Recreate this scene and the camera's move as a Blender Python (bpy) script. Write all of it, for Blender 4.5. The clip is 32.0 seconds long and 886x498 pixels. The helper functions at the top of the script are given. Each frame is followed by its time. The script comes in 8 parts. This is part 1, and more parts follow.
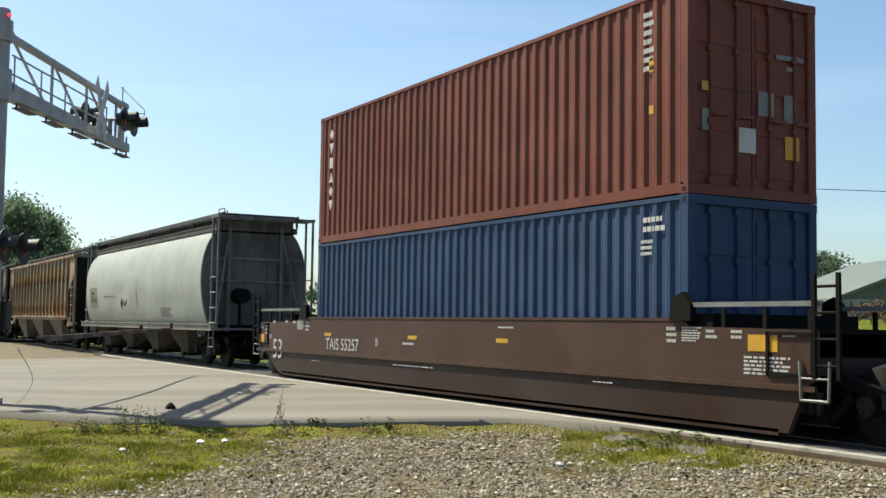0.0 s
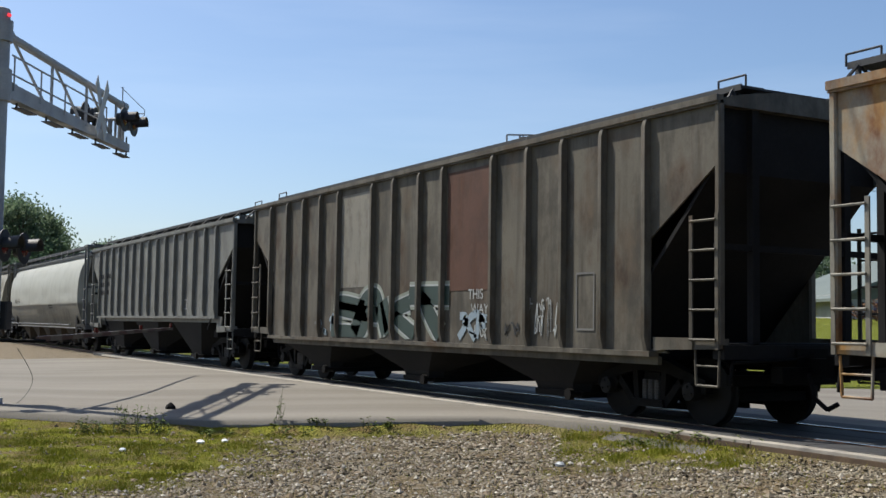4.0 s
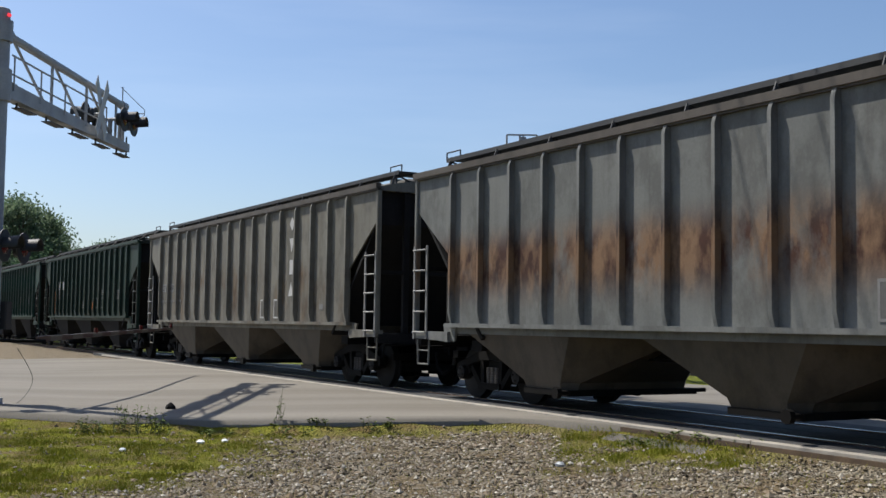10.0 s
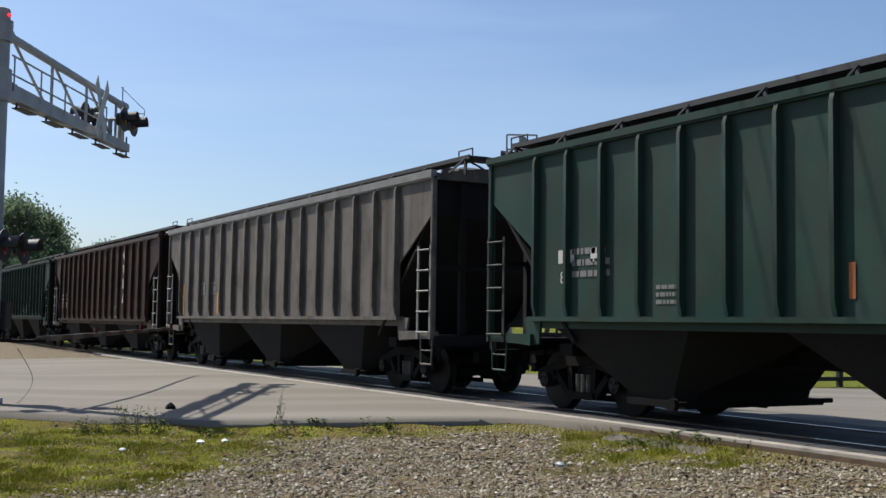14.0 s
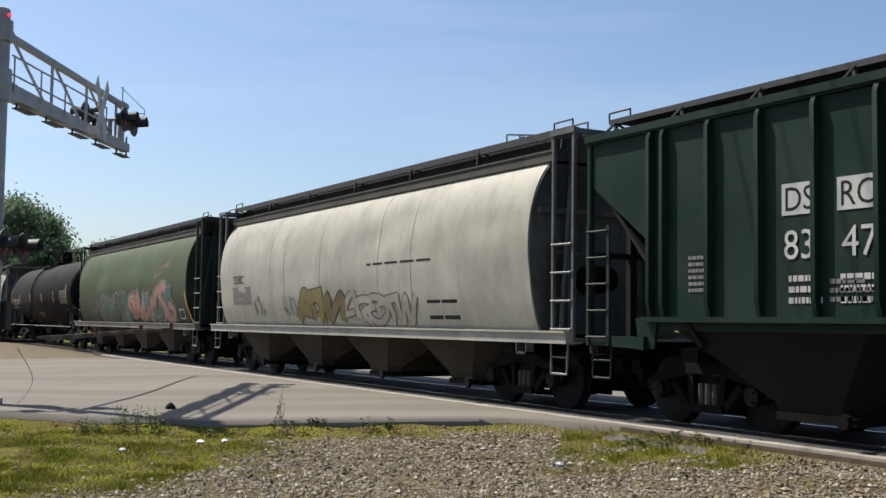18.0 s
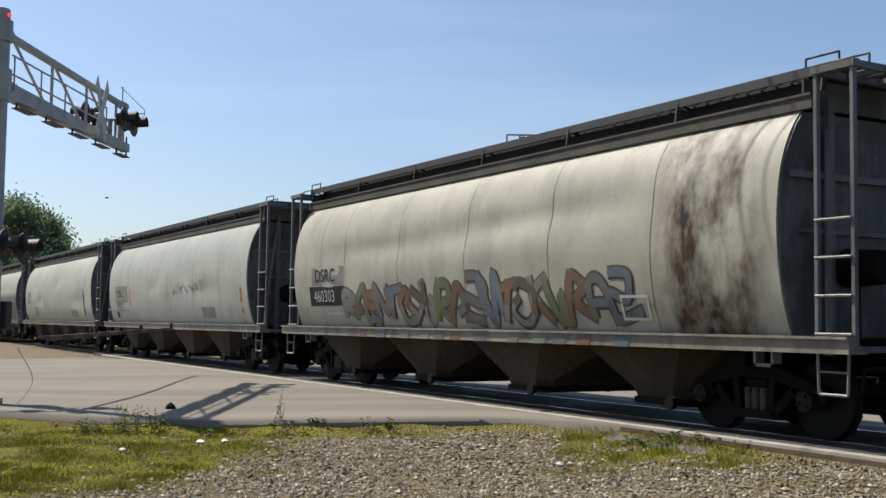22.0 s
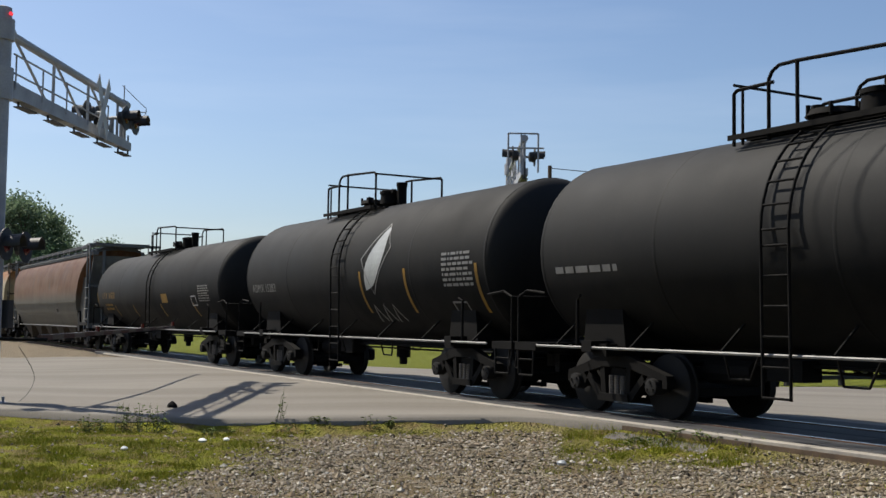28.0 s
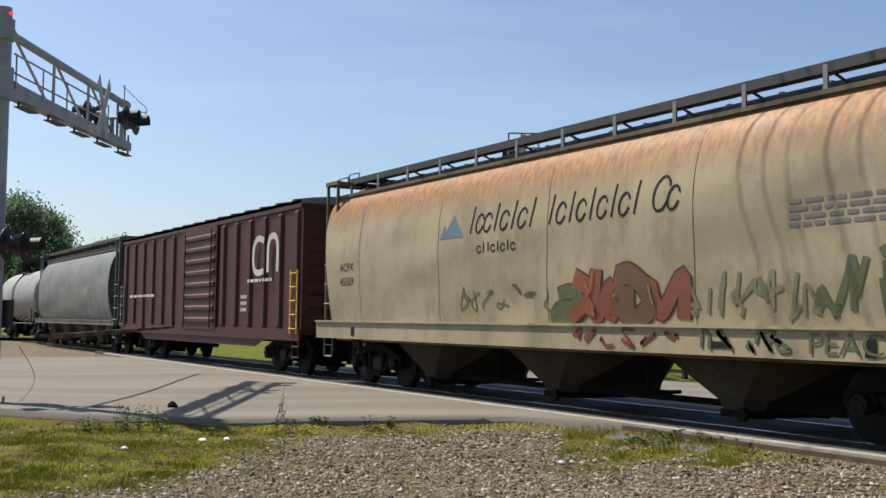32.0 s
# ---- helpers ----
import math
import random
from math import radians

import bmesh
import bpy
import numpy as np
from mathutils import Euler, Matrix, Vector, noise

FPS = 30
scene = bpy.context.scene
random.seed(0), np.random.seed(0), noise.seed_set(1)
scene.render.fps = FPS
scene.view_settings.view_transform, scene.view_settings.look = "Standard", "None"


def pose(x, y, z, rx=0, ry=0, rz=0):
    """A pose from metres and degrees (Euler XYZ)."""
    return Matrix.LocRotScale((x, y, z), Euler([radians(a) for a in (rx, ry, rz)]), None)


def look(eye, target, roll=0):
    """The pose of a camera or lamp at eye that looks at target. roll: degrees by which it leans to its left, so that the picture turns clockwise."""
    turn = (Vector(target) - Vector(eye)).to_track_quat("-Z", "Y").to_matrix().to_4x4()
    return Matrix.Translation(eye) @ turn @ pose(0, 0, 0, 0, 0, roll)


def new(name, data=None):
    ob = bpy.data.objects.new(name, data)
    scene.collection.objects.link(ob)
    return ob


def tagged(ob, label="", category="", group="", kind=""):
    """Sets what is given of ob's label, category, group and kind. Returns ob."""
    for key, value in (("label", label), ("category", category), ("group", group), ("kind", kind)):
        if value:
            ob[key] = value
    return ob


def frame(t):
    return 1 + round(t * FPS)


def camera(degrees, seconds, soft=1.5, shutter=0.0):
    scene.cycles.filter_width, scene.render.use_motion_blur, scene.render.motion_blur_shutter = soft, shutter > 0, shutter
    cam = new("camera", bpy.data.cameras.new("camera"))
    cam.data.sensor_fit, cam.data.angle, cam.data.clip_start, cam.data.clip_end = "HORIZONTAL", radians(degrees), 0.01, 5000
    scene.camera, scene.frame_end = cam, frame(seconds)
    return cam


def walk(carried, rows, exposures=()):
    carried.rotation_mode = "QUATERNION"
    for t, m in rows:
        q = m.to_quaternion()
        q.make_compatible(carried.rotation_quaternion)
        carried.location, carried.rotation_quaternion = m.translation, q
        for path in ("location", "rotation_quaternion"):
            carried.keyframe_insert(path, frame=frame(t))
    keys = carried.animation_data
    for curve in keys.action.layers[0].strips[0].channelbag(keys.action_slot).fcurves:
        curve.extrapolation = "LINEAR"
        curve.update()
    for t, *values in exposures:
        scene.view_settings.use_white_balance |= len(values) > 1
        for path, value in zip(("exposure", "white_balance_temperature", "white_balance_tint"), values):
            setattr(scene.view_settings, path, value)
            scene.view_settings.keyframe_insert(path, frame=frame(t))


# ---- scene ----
# World: x runs along the track in the train's direction, y away from the camera, z = 0 is the top of the rails.
DC = 11.4245            # the track's centre line
EYE = (0.0, 0.0, 1.308)
YAW, PITCH, ROLL = 60.513, 3.843, 0.8206


def aim(yaw, pitch, roll):
    a, b = radians(yaw), radians(pitch)
    way = Vector((-math.sin(a) * math.cos(b), math.cos(a) * math.cos(b), math.sin(b)))
    return look(EYE, Vector(EYE) + way, roll)


cam = camera(43.033, 32.0, 1.5, 0.0)
walk(cam, [(0.0, aim(YAW, PITCH, ROLL)), (26.0, aim(YAW, PITCH, ROLL)), (28.5, aim(YAW + 0.088, PITCH - 0.082, ROLL)),
           (32.0, aim(YAW + 0.088, PITCH - 0.082, ROLL))],
     ((0.0, 0.87, 6600, 2), (1.0, 0.74, 6530, 4), (2.0, 0.56, 6460, 6), (4.0, 0.50, 6180, 10), (9.0, 0.41, 6130, 11), (12.0, 0.40, 6100, 11), (16.0, 0.49, 6250, 11), (22.0, 0.52, 6450, 11), (24.5, 0.40, 6350, 11), (29.0, 0.37, 6350, 11), (31.0, 0.41, 6400, 11), (32.0, 0.49, 6450, 11)))

# ---- light ----
SUN = Vector((-4.15, -2.12, 5.9)).normalized()
world = bpy.data.worlds.new("sky")
world.use_nodes = True
scene.world = world
wn, wl = world.node_tree.nodes, world.node_tree.links
sky = wn.new("ShaderNodeTexSky")
sky.sky_type, sky.sun_disc = "NISHITA", False
sky.sun_elevation = math.asin(SUN.z)
sky.sun_rotation = math.atan2(SUN.x, SUN.y) % (2 * math.pi)
sky.air_density, sky.dust_density, sky.ozone_density, sky.altitude = 1.0, 1.45, 3.8, 50
wn["Background"].inputs["Strength"].default_value = 0.094
# thin streaks of high cloud all over the sky
veil_co, veil_map, veil = wn.new("ShaderNodeTexCoord"), wn.new("ShaderNodeMapping"), wn.new("ShaderNodeTexNoise")
veil_map.inputs["Scale"].default_value = (1.0, 1.0, 9.0)
veil.inputs["Scale"].default_value, veil.inputs["Detail"].default_value = 2.6, 6.0
veil_ramp, veil_mix = wn.new("ShaderNodeMapRange"), wn.new("ShaderNodeMix")
veil_ramp.inputs[1].default_value, veil_ramp.inputs[2].default_value, veil_ramp.inputs[4].default_value = 0.5, 0.75, 0.07
veil_mix.data_type = "RGBA"
veil_mix.inputs[7].default_value = (9.0, 9.4, 9.8, 1)
wl.new(veil_co.outputs["Generated"], veil_map.inputs["Vector"])
wl.new(veil_map.outputs["Vector"], veil.inputs["Vector"])
wl.new(veil.outputs["Fac"], veil_ramp.inputs[0])
wl.new(veil_ramp.outputs[0], veil_mix.inputs[0])
wl.new(sky.outputs["Color"], veil_mix.inputs[6])
wl.new(veil_mix.outputs[2], wn["Background"].inputs["Color"])
sun = new("sun", bpy.data.lights.new("sun", "SUN"))
sun.data.energy, sun.data.angle, sun.data.color = 5.0, radians(0.53), (1.0, 0.93, 0.80)
sun.matrix_basis = look((0, 0, 30), Vector((0, 0, 30)) - SUN)
scene.view_settings.exposure = 0.5


# ---- materials ----
def ramp(nt, a, b, ca=(0, 0, 0, 1), cb=(1, 1, 1, 1)):
    n = nt.nodes.new("ShaderNodeValToRGB")
    n.color_ramp.elements[0].position, n.color_ramp.elements[1].position = a, b
    n.color_ramp.elements[0].color, n.color_ramp.elements[1].color = ca, cb
    return n


def noise_tex(nt, coord, scale, detail=5.0, stretch=(1, 1, 1), rough=0.55):
    m, n = nt.nodes.new("ShaderNodeMapping"), nt.nodes.new("ShaderNodeTexNoise")
    m.inputs["Scale"].default_value = stretch
    n.inputs["Scale"].default_value, n.inputs["Detail"].default_value = scale, detail
    n.inputs["Roughness"].default_value = rough
    nt.links.new(coord, m.inputs["Vector"])
    nt.links.new(m.outputs["Vector"], n.inputs["Vector"])
    return n.outputs["Fac"]


def mixed(nt, fac, a, b, kind="MIX"):
    n = nt.nodes.new("ShaderNodeMix")
    n.data_type, n.blend_type = "RGBA", kind
    for value, socket in ((fac, n.inputs[0]), (a, n.inputs[6]), (b, n.inputs[7])):
        if hasattr(value, "is_linked"):
            nt.links.new(value, socket)
        else:
            socket.default_value = value if isinstance(value, (int, float)) else (*value[:3], 1)
    return n.outputs[2]


def maths(nt, kind, a, b=0.0, clamp=False):
    n = nt.nodes.new("ShaderNodeMath")
    n.operation, n.use_clamp = kind, clamp
    for value, socket in ((a, n.inputs[0]), (b, n.inputs[1])):
        if hasattr(value, "is_linked"):
            nt.links.new(value, socket)
        else:
            socket.default_value = value
    return n.outputs[0]


def base_mat(name, rough=0.6, metal=0.0):
    m = bpy.data.materials.new(name)
    m.use_nodes = True
    nt = m.node_tree
    p = nt.nodes["Principled BSDF"]
    p.inputs["Roughness"].default_value, p.inputs["Metallic"].default_value = rough, metal
    return m, nt, p, nt.nodes.new("ShaderNodeTexCoord").outputs["Object"]


def bump(nt, p, height, strength, distance=0.02):
    b = nt.nodes.new("ShaderNodeBump")
    b.inputs["Strength"].default_value, b.inputs["Distance"].default_value = strength, distance
    nt.links.new(height, b.inputs["Height"])
    nt.links.new(b.outputs["Normal"], p.inputs["Normal"])


def plain(name, col, rough=0.6, metal=0.0, vary=0.3, scale=6.0, relief=0.15, shine=0.5):
    """A simple surface with two scales of variation."""
    m, nt, p, co = base_mat(name, rough, metal)
    p.inputs["Specular IOR Level"].default_value = shine
    big, fine = noise_tex(nt, co, scale * 0.25, 4), noise_tex(nt, co, scale * 4, 6)
    c = mixed(nt, ramp_of(nt, big, 0.3, 0.7), tuple(x * (1 - vary) for x in col), col)
    c2 = mixed(nt, 0.6 * vary, c, ramp_of(nt, fine, 0.25, 0.7), "MULTIPLY")
    nt.links.new(c2, p.inputs["Base Color"])
    bump(nt, p, fine, relief, 0.01)
    return m


def ramp_of(nt, value, a, b):
    r = ramp(nt, a, b)
    nt.links.new(value, r.inputs[0])
    return r.outputs[0]


RUST = (0.11, 0.042, 0.017)
GRIME = (0.03, 0.026, 0.021)


def paint(name, col, rust=0.15, rustcol=RUST, band=None, dirt=0.4, rough=0.5, low=None, streak=0.5, seed=0.0, soft=0.25, spot=None, patchy=None, gloss=0.20):
    """Weathered car paint. rust 0..1 how much of it; band (z0, z1) where the rust gathers; spot (x0, x1) keeps it to one stretch; patchy (a second rust colour) lets it sit in soft blotches; low (z, colour) a second colour below z."""
    m, nt, p, co = base_mat(name, rough)
    p.inputs["Specular IOR Level"].default_value = gloss
    col = tuple(0.485 * x for x in col)
    low = low and (low[0], tuple(0.485 * x for x in low[1]))
    sh = nt.nodes.new("ShaderNodeMapping")
    sh.inputs["Location"].default_value = (seed * 7.3, seed * 3.1, seed * 1.7)
    nt.links.new(co, sh.inputs["Vector"])
    v = sh.outputs["Vector"]
    stain = noise_tex(nt, v, 0.7, 6)
    streaks = noise_tex(nt, v, 2.2, 6, (1.6, 1.6, 0.16))
    thin = noise_tex(nt, v, 7.0, 5, (2.0, 2.0, 0.12))
    grain = noise_tex(nt, v, 28.0, 6)
    blotch = noise_tex(nt, v, 1.7, 8, (1.0, 1.0, 0.6), 0.68)
    xyz = nt.nodes.new("ShaderNodeSeparateXYZ")
    nt.links.new(co, xyz.inputs[0])
    z = xyz.outputs["Z"]
    c = (*col, 1)
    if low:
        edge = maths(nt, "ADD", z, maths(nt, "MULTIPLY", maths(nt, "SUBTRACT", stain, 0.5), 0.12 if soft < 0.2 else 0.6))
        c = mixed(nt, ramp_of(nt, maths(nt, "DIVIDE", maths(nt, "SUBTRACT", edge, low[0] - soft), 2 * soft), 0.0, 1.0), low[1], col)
    # faded and darker patches
    c = mixed(nt, maths(nt, "MULTIPLY", ramp_of(nt, stain, 0.42, 0.6), 0.4), c, tuple(min(1, x * 1.25 + 0.02) for x in col) if not low else c)
    c = mixed(nt, maths(nt, "MULTIPLY", ramp_of(nt, streaks, 0.5, 0.72), dirt * streak), c, GRIME)
    c = mixed(nt, maths(nt, "MULTIPLY", ramp_of(nt, thin, 0.58, 0.75), dirt * 0.5 * streak), c, GRIME)
    c = mixed(nt, maths(nt, "MULTIPLY", ramp_of(nt, blotch, 0.47, 0.60), min(0.75, dirt * 0.9)), c, mixed(nt, 0.8, c, GRIME))
    if rust > 0:
        mask = maths(nt, "ADD", maths(nt, "ADD", maths(nt, "MULTIPLY", streaks, 0.45), maths(nt, "MULTIPLY", stain, 0.25)), maths(nt, "MULTIPLY", blotch, 0.3))
        lo = 0.72 - 0.42 * rust
        mask = ramp_of(nt, mask, lo + 0.01, lo + 0.11)
        if patchy:
            blob = noise_tex(nt, v, 1.5, 7, (1.0, 1.0, 0.55), 0.62)
            mask = maths(nt, "MAXIMUM", ramp_of(nt, blob, 0.65 - 0.34 * rust, 0.83 - 0.34 * rust), maths(nt, "MULTIPLY", ramp_of(nt, thin, 0.55, 0.7), 0.3))
        if band:
            up = nt.nodes.new("ShaderNodeMapRange")
            up.interpolation_type = "SMOOTHSTEP"
            up.inputs[1].default_value, up.inputs[2].default_value = band[0] - 0.35, band[0] + 0.35
            down = nt.nodes.new("ShaderNodeMapRange")
            down.interpolation_type = "SMOOTHSTEP"
            down.inputs[1].default_value, down.inputs[2].default_value = band[1] + 0.3, band[1] - 0.3
            nt.links.new(z, up.inputs[0])
            nt.links.new(z, down.inputs[0])
            mask = maths(nt, "MULTIPLY", mask, maths(nt, "MULTIPLY", up.outputs[0], down.outputs[0]))
        if spot:
            for x, way in ((spot[0], 1.0), (spot[1], -1.0)):
                mask = maths(nt, "MULTIPLY", mask, maths(nt, "ADD", maths(nt, "MULTIPLY", maths(nt, "SUBTRACT", xyz.outputs["X"], x), way * 2.0), maths(nt, "MULTIPLY", stain, 1.0), True))
        deep = mixed(nt, ramp_of(nt, thin if not patchy else blotch, 0.35, 0.65), rustcol, tuple(x * 0.5 for x in rustcol))
        if patchy:
            deep = mixed(nt, ramp_of(nt, noise_tex(nt, v, 2.6, 6, (1.0, 1.0, 0.5), 0.6), 0.42, 0.58), deep, patchy)
        c = mixed(nt, mask, c, deep)
    c = mixed(nt, 0.13, c, ramp_of(nt, grain, 0.25, 0.7), "MULTIPLY")
    nt.links.new(c, p.inputs["Base Color"])
    rr = maths(nt, "ADD", rough - 0.1, maths(nt, "MULTIPLY", stain, 0.3), True)
    nt.links.new(rr, p.inputs["Roughness"])
    bump(nt, p, maths(nt, "ADD", maths(nt, "MULTIPLY", stain, 2.5), maths(nt, "MULTIPLY", grain, 0.25)), 0.16, 0.012)
    return m


# near-black roof colour that holds the shade under the running boards
ROOFSHADE = plain("shade_dark_roof_steel", (0.022, 0.023, 0.025), 0.8, 0.0, 0.45, 5, 0.2, 0.25)
EAVE = plain("dusty_eave_steel", (0.10, 0.092, 0.08), 0.8, 0.0, 0.45, 4, 0.2, 0.25)
# brown grime of the bays, darkened further to hold the shade below and at ends
GRIMESHADE = plain("brown_grime_and_shade", (0.060, 0.047, 0.032), 0.85, 0.0, 0.6, 3, 0.2, 0.2)
# near-black that carries the shade under the cars in its colour
BAYSHADE = plain("shade_black_on_bays", (0.012, 0.0105, 0.009), 0.85, 0.0, 0.5, 3, 0.2, 0.2)
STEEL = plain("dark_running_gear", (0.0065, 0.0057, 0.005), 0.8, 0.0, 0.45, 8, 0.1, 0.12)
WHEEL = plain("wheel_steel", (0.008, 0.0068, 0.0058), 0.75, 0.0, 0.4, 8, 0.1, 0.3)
SPRING = plain("spring_steel", (0.07, 0.062, 0.055), 0.7, 0.1, 0.4, 10)
GRATE = plain("walkway_steel", (0.022, 0.024, 0.028), 0.7, 0.0, 0.3, 12)
WHITE = plain("white_lettering", (0.5, 0.49, 0.47), 0.6, 0, 0.2, 9)
DARKINK = plain("dark_lettering", (0.016, 0.016, 0.017), 0.7, 0, 0.2, 9, 0.15, 0.15)
YELLOW = plain("yellow_marking", (0.55, 0.29, 0.015), 0.5, 0, 0.2, 9)
DIMYELLOW = plain("faded_yellow_marking", (0.27, 0.15, 0.02), 0.6, 0, 0.4, 5, 0.15, 0.2)
ORANGE = plain("orange_marking", (0.36, 0.10, 0.015), 0.5, 0, 0.2, 9)
# the shade on the car ends is put into this near-black colour
ENDSHADE = plain("shade_dark_end_steel", (0.018, 0.017, 0.017), 0.8, 0, 0.4, 5, 0.15, 0.15)
LADDER = plain("light_ladder_paint", (0.21, 0.205, 0.195), 0.55, 0.1, 0.35, 12)


# ---- mesh helpers ----
class Build:
    """Collects vertices and faces of one part."""

    def __init__(self):
        self.v, self.f = [], []

    def box(self, x0, x1, y0, y1, z0, z1):
        return self.hexa([(x0, y0, z0), (x1, y0, z0), (x1, y1, z0), (x0, y1, z0), (x0, y0, z1), (x1, y0, z1), (x1, y1, z1), (x0, y1, z1)])

    def hexa(self, p):
        n = len(self.v)
        self.v += [tuple(q) for q in p]
        self.f += [tuple(n + i for i in q) for q in ((3, 2, 1, 0), (4, 5, 6, 7), (0, 1, 5, 4), (1, 2, 6, 5), (2, 3, 7, 6), (3, 0, 4, 7))]
        return self

    def chamfer(self, x0, x1, y0, y1, z0, z1, c=0.02):
        """A box whose long upright edges are cut."""
        poly = [(x0 + c, y0), (x1 - c, y0), (x1, y0 + c), (x1, y1 - c), (x1 - c, y1), (x0 + c, y1), (x0, y1 - c), (x0, y0 + c)]
        return self.loft([[(x, y, z) for x, y in poly] for z in (z0, z1)])

    def loft(self, rings, caps=True, closed=True):
        n, k = len(self.v), len(rings[0])
        for r in rings:
            self.v += [tuple(q) for q in r]
        for i in range(len(rings) - 1):
            for j in range(k if closed else k - 1):
                a, b = n + i * k + j, n + i * k + (j + 1) % k
                self.f.append((a, b, b + k, a + k))
        if caps:
            self.f.append(tuple(n + j for j in reversed(range(k))))
            self.f.append(tuple(n + (len(rings) - 1) * k + j for j in range(k)))
        return self

    def prism(self, poly, y0, y1):
        """A polygon of (x, z), from y0 to y1."""
        return self.loft([[(x, y0, z) for x, z in poly], [(x, y1, z) for x, z in poly]])

    def rod(self, p0, p1, r, n=6, r1=None):
        p0, p1 = Vector(p0), Vector(p1)
        d = (p1 - p0).normalized()
        a = d.orthogonal().normalized()
        b = d.cross(a)
        ring = [(math.cos(2 * math.pi * i / n), math.sin(2 * math.pi * i / n)) for i in range(n)]
        return self.loft([[p + (a * c + b * s) * q for c, s in ring] for p, q in ((p0, r), (p1, r if r1 is None else r1))])

    def path(self, pts, r, n=6):
        for a, b in zip(pts, pts[1:]):
            self.rod(a, b, r, n)
        return self

    def lathe(self, prof, axis_y, cx=0.0, cz=0.0, n=28):
        """prof: rows of (y, radius) about the y axis through (cx, cz)."""
        rings = [[(cx + q * math.cos(2 * math.pi * i / n), axis_y + y, cz + q * math.sin(2 * math.pi * i / n)) for i in range(n)] for y, q in prof]
        return self.loft(rings)

    def mesh(self, name, mat, smooth=35):
        me = bpy.data.meshes.new(name)
        me.from_pydata(self.v, [], self.f)
        bm = bmesh.new()
        bm.from_mesh(me)
        bmesh.ops.recalc_face_normals(bm, faces=bm.faces)
        bm.to_mesh(me)
        bm.free()
        me.materials.append(mat)
        if smooth:
            me.shade_smooth()
            me.set_sharp_from_angle(angle=radians(smooth))
        return me


def part(name, b, mat, parent=None, label="", at=None, smooth=35):
    """One mesh object under a thing or a part; b is a Build or a mesh to share."""
    ob = new(name, b.mesh(name, mat, smooth) if isinstance(b, Build) else b)
    ob.parent = parent
    if at:
        ob.location = at
    return tagged(ob, label)


def pieces(name, b, mat, parent=None, label="", smooth=35):
    """Every separate piece of b becomes a part of its own."""
    root = list(range(len(b.v)))

    def find(i):
        while root[i] != i:
            root[i] = root[root[i]]
            i = root[i]
        return i
    for f in b.f:
        for i in f[1:]:
            root[find(i)] = find(f[0])
    sets = {}
    for f in b.f:
        sets.setdefault(find(f[0]), []).append(f)
    for faces in sets.values():
        used = sorted({i for f in faces for i in f})
        at = {i: k for k, i in enumerate(used)}
        q = Build()
        q.v, q.f = [b.v[i] for i in used], [tuple(at[i] for i in f) for f in faces]
        part(name, q, mat, parent, label, smooth=smooth)


def thing(name, label, category, group="", at=(0, 0, 0)):
    ob = new(name)
    ob.location = at
    ob.empty_display_size = 0.3
    return tagged(ob, label, category, group)


# ---- how the train moves ----
def run(t):
    return 14.36944 * t + 0.00523125 * t * t + 0.000319574 * t ** 3


MOVERS, SPINNERS = [], []


def on_train(ob, u):
    """ob rides on the train; u is its centre's place along the track at the start."""
    MOVERS.append((ob, u))
    ob.location = (u, DC, 0)
    return ob


def motions():
    for ob, rows in FLIGHTS:
        walk(ob, rows)
    for ob, u in MOVERS:
        walk(ob, [(float(t), pose(u + run(t), DC, 0)) for t in range(33)])
    for ob, x, z, r, u in SPINNERS:
        seen = [k / FPS for k in range(0, 32 * FPS + 1) if -80 < u + run(k / FPS) < 6]
        times = sorted({0.0, 32.0, *seen})
        first = run(seen[0]) if seen else 0
        last = run(seen[-1]) if seen else 0
        walk(ob, [(t, pose(x, 0, z, 0, math.degrees((min(max(run(t), first), last) - first) / r) % 360, 0)) for t in times])


